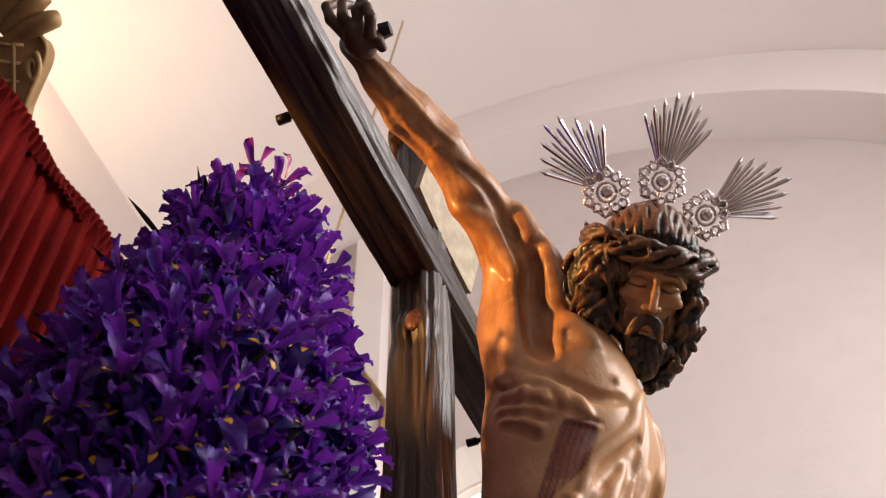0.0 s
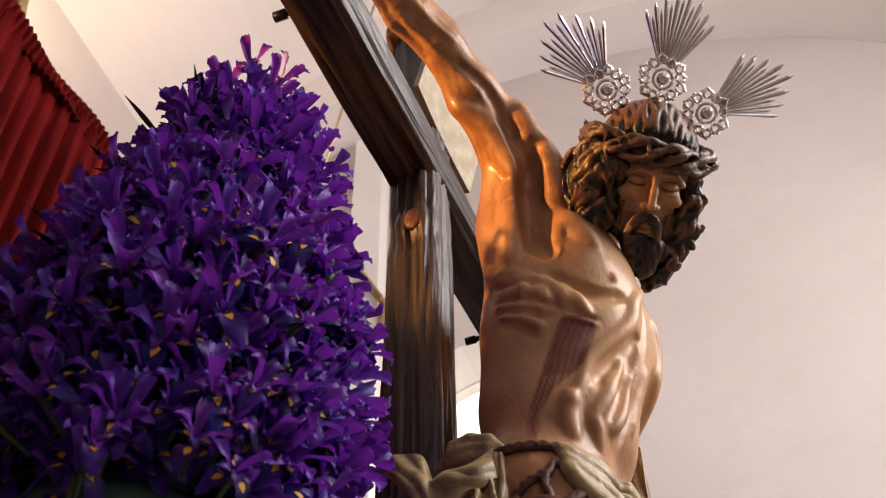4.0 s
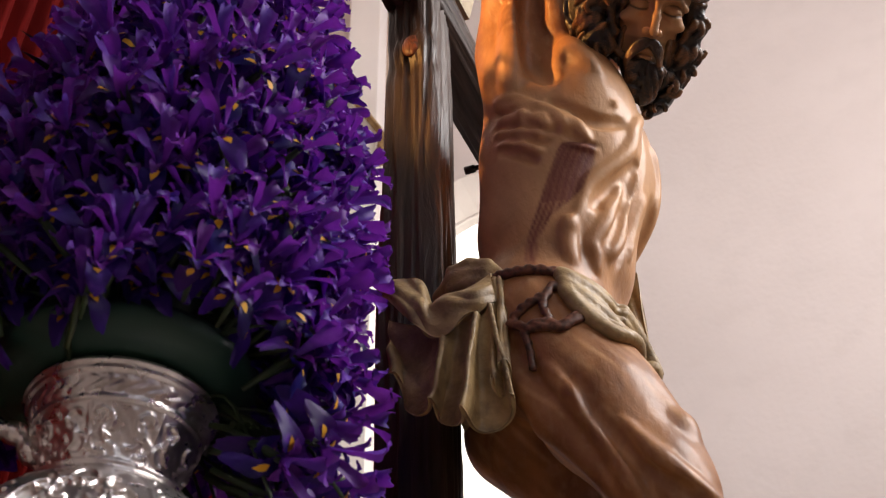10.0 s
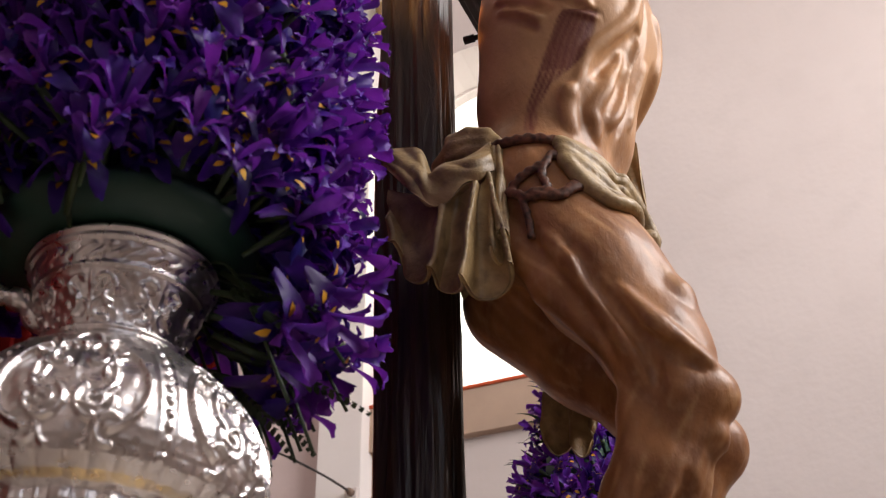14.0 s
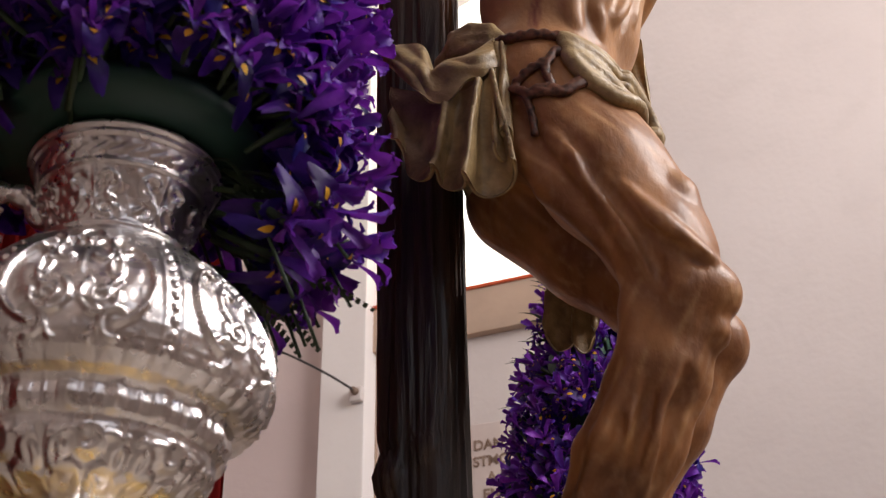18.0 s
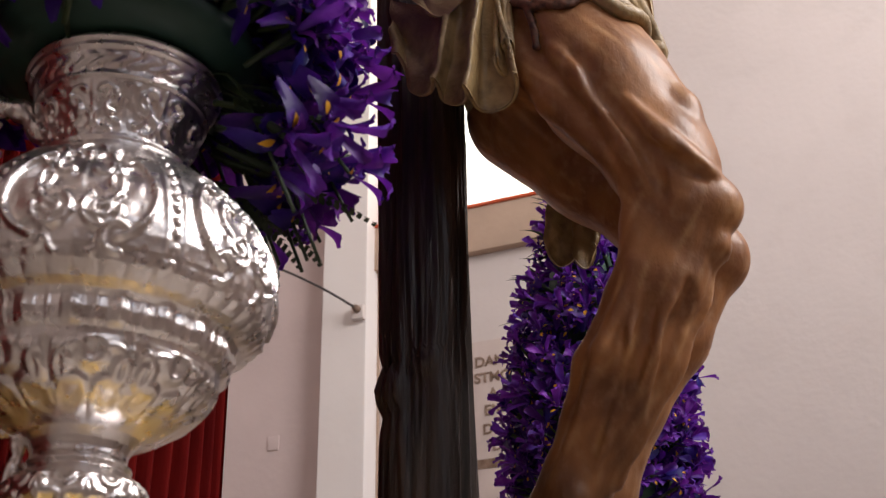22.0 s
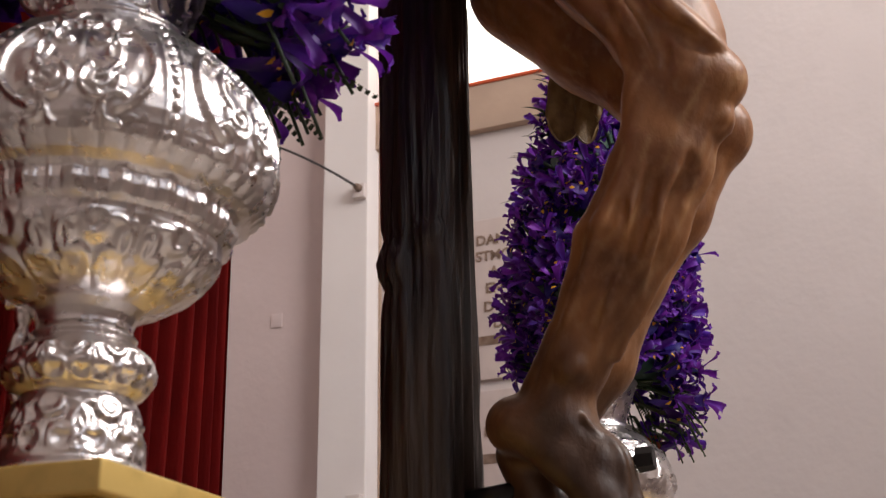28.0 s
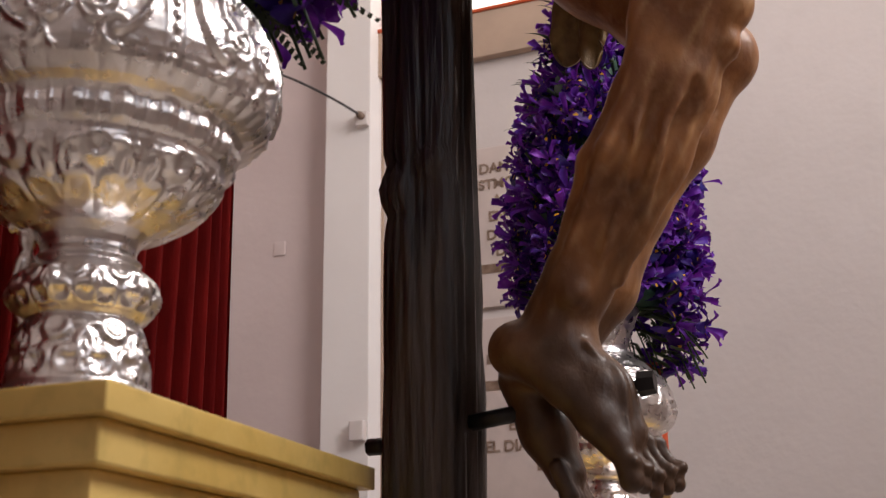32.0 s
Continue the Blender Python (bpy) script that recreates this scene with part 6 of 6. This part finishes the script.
    for k in range(200):
        t = rng.random() ** 1.3 * 0.78
        a = rng.uniform(0, 6.283)
        r = radius * cone_radius(t) * rng.uniform(0.6, 0.85)
        p = Vector((r * math.cos(a), r * math.sin(a), z0 + H * t))
        leaf_blade(lv, p, Vector((math.cos(a), math.sin(a), rng.uniform(-0.2, 0.8))).normalized(), rng.uniform(0.05, 0.11), rng.uniform(0.004, 0.008), rng.uniform(0, 0.03))
    for k in range(16):
        a = radians(-18 + 95 * rng.random())
        r = radius * rng.uniform(0.5, 0.75)
        fern(lv, Vector((r * math.cos(a), r * math.sin(a), z0 + rng.uniform(-0.16, 0.02))), Vector((math.cos(a), math.sin(a), rng.uniform(-0.9, 0.1))).normalized(), rng.uniform(0.07, 0.12))
        e = Vector((r * math.cos(a), r * math.sin(a), z0 - 0.05))
        tube(lv, fine_path([Vector((0.1 * math.cos(a), 0.1 * math.sin(a), z0 - 0.03)), e, e + Vector((0.08 * math.cos(a), 0.08 * math.sin(a), -0.10 - 0.1 * rng.random()))], 4), 0.0025, 5)
    tagged(part("leaves", lv, LEAF, top, "narrow dark green leaves and fern"), kind="stuff")
    return top


arrangement(V1 + Vector((-0.004, 0, 0)), 0.284, 2.44, 3.58, 330, 620, 21, "tall cone of fresh purple irises with yellow marks", True)
arrangement(V2 + Vector((0.015, 0, 0)), 0.275, 2.44, 3.74, 270, 330, 22, "cone of purple irises in a silver vase", True)

# ---- red curtain ----


def curtain_sheet(y0, y1, z0, z1, x, seed, folds, deep):
    bm = bmesh.new()
    n, m = int(folds * 14), 26
    rows = []
    for j in range(m + 1):
        t = j / m
        z = z0 + (z1 - z0) * t
        g = 1 if t < 0.93 else 1 - (t - 0.93) / 0.07 * 0.8
        row = []
        for i in range(n + 1):
            u = i / n
            ph = u * folds * 2 * math.pi + 0.9 * math.sin(u * 17 + seed) + 0.25 * math.sin(t * 3 + u * 9)
            w = deep * g * (math.sin(ph) + 0.35 * math.sin(2 * ph + 1)) + 0.012 * math.sin(u * 40 + t * 4)
            if t > 0.9:
                w += 0.003 * math.sin(u * folds * 30)
            row.append(bm.verts.new((x + w, y0 + (y1 - y0) * u, z)))
        rows.append(row)
    for p, q in zip(rows, rows[1:]):
        for i in range(n):
            bm.faces.new((p[i], p[i + 1], q[i + 1], q[i]))
    bmesh.ops.solidify(bm, geom=bm.faces[:], thickness=0.006)
    return bm


cur = thing("red_curtain", ROOM, "deep red velvet curtain hanging in folds beside the altar", "curtain")
part("drape", curtain_sheet(-1.6, 1.06, 1.0, 4.472, -1.0, 2, 46, 0.021), VELVET, cur)
part("heading", curtain_sheet(-1.6, 1.06, 4.405, 4.492, -0.990, 2, 120, 0.007), VELVET, cur, "gathered velvet heading")
rod = bmesh.new()
tube(rod, [(-1.045, -1.7, 4.435), (-1.045, 1.05, 4.435)], 0.009, 10)
part("rod", rod, BRASS, cur, "brass curtain rod")

# ---- silver rays on the statue's head ----
IR, IU = Vector((0.931, 0.365, -0.011)).normalized(), Vector((0.303, -0.755, 0.581)).normalized()
IF = IR.cross(IU)
HALO = L(0.06, 0.507, 3.515) + SIGHT * 0.125


def halo_ray(r, u, start, end, best, label):
    """An openwork boss with a fan of faceted blades."""
    m = Matrix.Translation(HALO + IR * r + IU * u - IF * 0.03) @ Matrix((IR, IU, IF)).transposed().to_4x4()
    top = thing("halo_ray", ROOM @ m, label, "halo", "silver rays on the statue's head")
    n = 15
    for i in range(n):
        a = radians(start + (end - start) * i / (n - 1))
        near = 1 - abs(math.degrees(a) - best) / 70
        long = (0.118 + 0.073 * max(0, near) ** 2.2) * (1.0 if i % 2 == 0 else 0.86)
        bm = bmesh.new()
        d, c = Vector((math.cos(a), math.sin(a), 0)), Vector((-math.sin(a), math.cos(a), 0))
        w = 0.0042 if i % 2 == 0 else 0.0028
        p0, p1, tip = d * 0.028, d * (long - 0.012), d * long
        ring = lambda p, q: [bm.verts.new(p + c * q), bm.verts.new(p + Vector((0, 0, q * 0.8))), bm.verts.new(p - c * q), bm.verts.new(p - Vector((0, 0, q * 0.8)))]
        A, B = ring(p0, w * 0.55), ring(p1, w)
        e = bm.verts.new(tip)
        for k in range(4):
            bm.faces.new((A[k], A[(k + 1) % 4], B[(k + 1) % 4], B[k]))
            bm.faces.new((B[k], B[(k + 1) % 4], e))
        bm.faces.new(list(reversed(A)))
        part("blade", bm, BRIGHT_SILVER, top, smooth=False)
    bm = bmesh.new()
    bmesh.ops.create_uvsphere(bm, u_segments=16, v_segments=10, radius=0.013, matrix=Matrix.Diagonal((1, 1, 0.6, 1)))
    ring = [Vector((0.019 * math.cos(t * 0.3927), 0.019 * math.sin(t * 0.3927), 0.002)) for t in range(17)]
    tube(bm, ring, 0.0035, 8)
    rng = random.Random(int(start))
    boss = part("boss", bm, BRIGHT_SILVER, top, "openwork silver boss")
    for i in range(12):
        a = i * math.pi / 6 + rng.uniform(-0.06, 0.06)
        far = 0.032 + 0.004 * (i % 2)
        for s in (1, -1):
            c = Vector((far * math.cos(a), far * math.sin(a), 0.001))
            cb = bmesh.new()
            tube(cb, [c + Vector((0.0105 * math.cos(a + s * q) * (1 - q / 7), 0.0105 * math.sin(a + s * q) * (1 - q / 7), 0.005 * math.sin(q))) for q in (-1.2, -0.6, 0.2, 1.0, 1.8, 2.6, 3.4, 4.2)], 0.0029, 6)
            part("curl", cb, BRIGHT_SILVER, boss)
        cb = bmesh.new()
        bmesh.ops.create_uvsphere(cb, u_segments=8, v_segments=6, radius=0.004, matrix=Matrix.Translation(((far + 0.012) * math.cos(a), (far + 0.012) * math.sin(a), 0.001)))
        part("bead", cb, BRIGHT_SILVER, boss)
    bm = bmesh.new()
    tube(bm, [Vector((0, 0, -0.003)), Vector((-0.2 * r, -0.045, -0.01))], 0.003, 6)
    part("pin", bm, BRIGHT_SILVER, top)
    return top


halo_ray(-0.065, 0.161, 93, 163, 129, "fan of polished silver rays with an openwork silver boss")
halo_ray(0.0425, 0.182, 46, 104, 73, "fan of polished silver rays above the crown of thorns")
halo_ray(0.128, 0.116, -2, 58, 26, "fan of polished silver rays beside the crown of thorns")

# ---- gilded corbel above the curtain ----


def corbel():
    """A leaning bracket: tapering body with a rolled edge, scroll, lattice and a ribbed shell above."""
    m = Matrix.Translation(L(0.429, -1.06, 4.58)) @ Matrix((IR, IU, IF)).transposed().to_4x4()
    top = thing("gilded_corbel", ROOM @ m, "dull gilded carved corbel with lattice, scroll and shell", "corbel")
    edge = [(-0.004, -0.14), (0.004, -0.05), (0.014, 0.03), (0.030, 0.075), (0.052, 0.125), (0.070, 0.165), (0.076, 0.200), (0.068, 0.225), (0.060, 0.235)]
    line = fine_path([Vector((x, y, 0)) for x, y in edge], 5)
    bm = bmesh.new()
    rows = [[bm.verts.new((x, p.y, z)) for x, z in ((p.x, -0.06), (p.x, 0.0), (p.x - 0.012, 0.008), (-0.11, 0.012), (-0.21 - p.x, 0.0), (-0.21 - p.x, -0.06))] for p in line]
    for a, b in zip(rows, rows[1:]):
        for k in range(6):
            bm.faces.new((a[k], a[(k + 1) % 6], b[(k + 1) % 6], b[k]))
    bm.faces.new(list(reversed(rows[0])))
    bm.faces.new(rows[-1])
    bmesh.ops.recalc_face_normals(bm, faces=bm.faces)
    part("block", bm, TAN_GILT, top, smooth=False)
    for q, c in ((1, 0.0), (-1, -0.21)):
        v = bmesh.new()
        tube(v, [Vector((c + q * (p.x - 0.004), p.y, 0.006)) for p in line], 0.008, 8)
        part("rolled_edge", v, TAN_GILT, top)
        v = bmesh.new()
        tube(v, [Vector((c + q * (0.036 + 0.022 * (1 - k / 34) * math.cos(1.2 - k * 0.3)), 0.146 + 0.046 * (1 - k / 34) * math.sin(1.2 - k * 0.3), 0.014)) for k in range(26)], [0.0095 - 0.00015 * k for k in range(26)], 8)
        part("volute", v, TAN_GILT, top, "carved spiral scroll")
    for i in range(4):
        v = bmesh.new()
        y = 0.065 + 0.052 * i
        tube(v, [Vector((-0.195, y + 0.02, 0.012)), Vector((-0.105, y, 0.018)), Vector((-0.008 + 0.006 * i, y - 0.012, 0.012))], 0.006, 6)
        part("lattice_bar", v, TAN_GILT, top)
    for i in range(5):
        v = bmesh.new()
        x = -0.015 - 0.045 * i
        tube(v, [Vector((x - 0.004, 0.03, 0.014)), Vector((x, 0.13, 0.018)), Vector((x - 0.003, 0.225, 0.014))], 0.006, 6)
        part("lattice_bar", v, TAN_GILT, top)
    for i in range(9):
        a = radians(20 + 17.5 * i)
        d = Vector((math.cos(a), math.sin(a), 0))
        c = Vector((-0.105, 0.205, 0.0))
        v = bmesh.new()
        pts = [c + d * r + Vector((0, 0, z)) for r, z in ((0.07, 0.0), (0.12, 0.016), (0.17, 0.028), (0.212, 0.032), (0.232, 0.022))]
        tube(v, fine_path(pts, 4), [0.016 + 0.0145 * math.sin(math.pi * (0.1 + 0.74 * k / 16)) for k in range(17)], 10)
        part("shell_lobe", v, TAN_GILT, top, "rounded rib of a carved shell")
    return top


corbel()

# ---- plaques with lettering on the end wall ----


def text_mesh(body, size, deep=0.002):
    cu = bpy.data.curves.new("lettering", "FONT")
    cu.body, cu.size, cu.extrude, cu.align_x = body, size * 1.1, deep, "CENTER"
    cu.offset = 0.0018
    ob = new("lettering", cu)
    dg = bpy.context.evaluated_depsgraph_get()
    me = bpy.data.meshes.new_from_object(ob.evaluated_get(dg))
    bpy.data.objects.remove(ob)
    bpy.data.curves.remove(cu)
    me.materials.append(LETTER)
    return me


def plaque(x0, x1, z0, z1, lines, label):
    """lines: (x, z, size, words or the width of a bar)."""
    p = thing("wall_plaque", ROOM, label, "plaque", "plaques on the end wall")
    part("slab", boxed((x0, BACK - 0.022, z0), (x1, BACK - 0.001, z1), 0.004), MARBLE, p)
    for x, z, size, words in lines:
        if isinstance(words, str):
            part("lettering", text_mesh(words, size), None, p, "brown lettering", pose(x, BACK - 0.0235, z, 90, 0, 0))
        else:
            part("lettering_bar", boxed((x - words / 2, BACK - 0.025, z), (x + words / 2, BACK - 0.0225, z + size * 0.7), 0.001), LETTER, p, "unreadable brown lettering", smooth=False)
    return p


plaque(-1.42, -0.52, 2.98, 3.76, [(-1.06, 3.63, 0.062, "DAN"), (-1.04, 3.55, 0.062, "STMO."), (-1.0, 3.47, 0.062, "A LA"), (-0.99, 3.39, 0.062, "EN HN"), (-1.08, 3.30, 0.062, "D"), (-1.02, 3.22, 0.062, "DE"), (-1.02, 3.14, 0.062, 0.24)], "pale marble plaque with brown lettering")
plaque(-1.42, -0.48, 2.05, 2.93, [(-1.04, 2.72, 0.062, 0.16), (-1.03, 2.60, 0.062, 0.22), (-0.95, 2.51, 0.062, 0.06), (-0.95, 2.42, 0.062, "ESTA"), (-0.96, 2.33, 0.062, "EL DIA 27 D"), (-0.88, 2.24, 0.062, "D")], "second marble plaque with brown lettering")

# ---- socket, cable, wire ----
sock = thing("wall_socket", ROOM, "small white junction box on the pier", "socket")
part("box", boxed((-1.710, BACK - 0.175, 3.918), (-1.645, BACK - 0.142, 3.992), 0.006), PLASTIC, sock)
bm = bmesh.new()
tube(bm, [Vector((-1.675, BACK - 0.174, 3.965)), Vector((-1.675, BACK - 0.205, 3.965))], [0.020, 0.016], 12)
part("knob", bm, LETTER, sock, "dark round cable entry")
sock2 = thing("wall_socket", ROOM, "small white box low on the pier", "socket")
part("box", boxed((-1.72, BACK - 0.185, 2.40), (-1.65, BACK - 0.142, 2.49), 0.006), PLASTIC, sock2)
patch = bmesh.new()
box(patch, (-2.20, BACK - 0.056, 3.36), (-2.14, BACK - 0.0505, 3.43), 0.002)
tagged(part("wall_plate", patch, PINK, None, "small wall plate painted over in the wall's colour", ROOM), "", "wall plate")
bm = bmesh.new()
tube(bm, fine_path([Vector((-1.675, BACK - 0.2, 3.965)), Vector((-1.81, BACK - 0.25, 4.06)), Vector((-2.0, BACK - 0.32, 4.17)), Vector((-2.16, BACK - 0.4, 4.22)), Vector((-2.45, BACK - 0.45, 4.24))], 8), 0.006, 6)
tagged(part("cable", bm, CABLE, None, "thin dark cable looped to the junction box", ROOM), "", "cable")
bm = bmesh.new()
tube(bm, [Vector((-1.537, 2.0, 6.295)), Vector((-0.99, 2.0, 10.08))], 0.008, 6)
tagged(part("hanging_rod", bm, BRASS, None, "thin brass rod that hangs from the vault", ROOM), "", "rod")

bm = bmesh.new()
tube(bm, fine_path([Vector((-2.16, BACK - 0.4, 4.30)), Vector((-2.069, BACK - 0.35, 4.284)), Vector((-2.028, BACK - 0.35, 4.20)), Vector((-2.023, BACK - 0.35, 4.122)), Vector((-2.030, BACK - 0.35, 4.03)), Vector((-2.042, BACK - 0.35, 3.965))], 6), 0.006, 6)
tube(bm, [Vector((-2.042, BACK - 0.35, 3.98)), Vector((-2.046, BACK - 0.35, 3.945))], 0.014, 8)
tagged(part("cable", bm, CABLE, None, "dark cable end with a small plug that hangs loose", ROOM), "", "cable")

# ---- gilded frame on the end wall, half hidden by the flowers ----
gf = thing("gilded_cornice", ROOM, "gilded moulded cornice corner on the wall behind the flowers", "cornice")
bm = bmesh.new()
tube(bm, [Vector((-1.94, 3.235, 8.0)), Vector((-1.593, 3.235, 7.30))], 0.030, 4)
tube(bm, [Vector((-1.94, 3.215, 8.03)), Vector((-1.593, 3.215, 7.33))], 0.012, 8)
part("top_moulding", bm, TAN_GILT, gf)
bm = bmesh.new()
tube(bm, [Vector((-1.593, 3.235, 7.30)), Vector((-1.60, 3.235, 7.02))], 0.024, 4)
part("side_moulding", bm, TAN_GILT, gf)

# ---- candle behind the far vase ----
can = thing("candle", Matrix.Translation((0.562, 3.50, 0)), "tall orange-red candle in a brass holder", "candle")
bm = bmesh.new()
tube(bm, [Vector((0, 0, 1.96)), Vector((0, 0, 2.1)), Vector((0, 0, 2.30))], 0.030, 20)
part("wax", bm, WAX, can)
part("holder", lathe([(0.06, 1.0), (0.06, 1.02), (0.02, 1.05), (0.018, 1.5), (0.03, 1.55), (0.02, 1.6), (0.018, 1.9), (0.03, 1.93), (0.034, 1.96), (0.03, 1.965)], 24), BRASS, can, "slender brass holder")
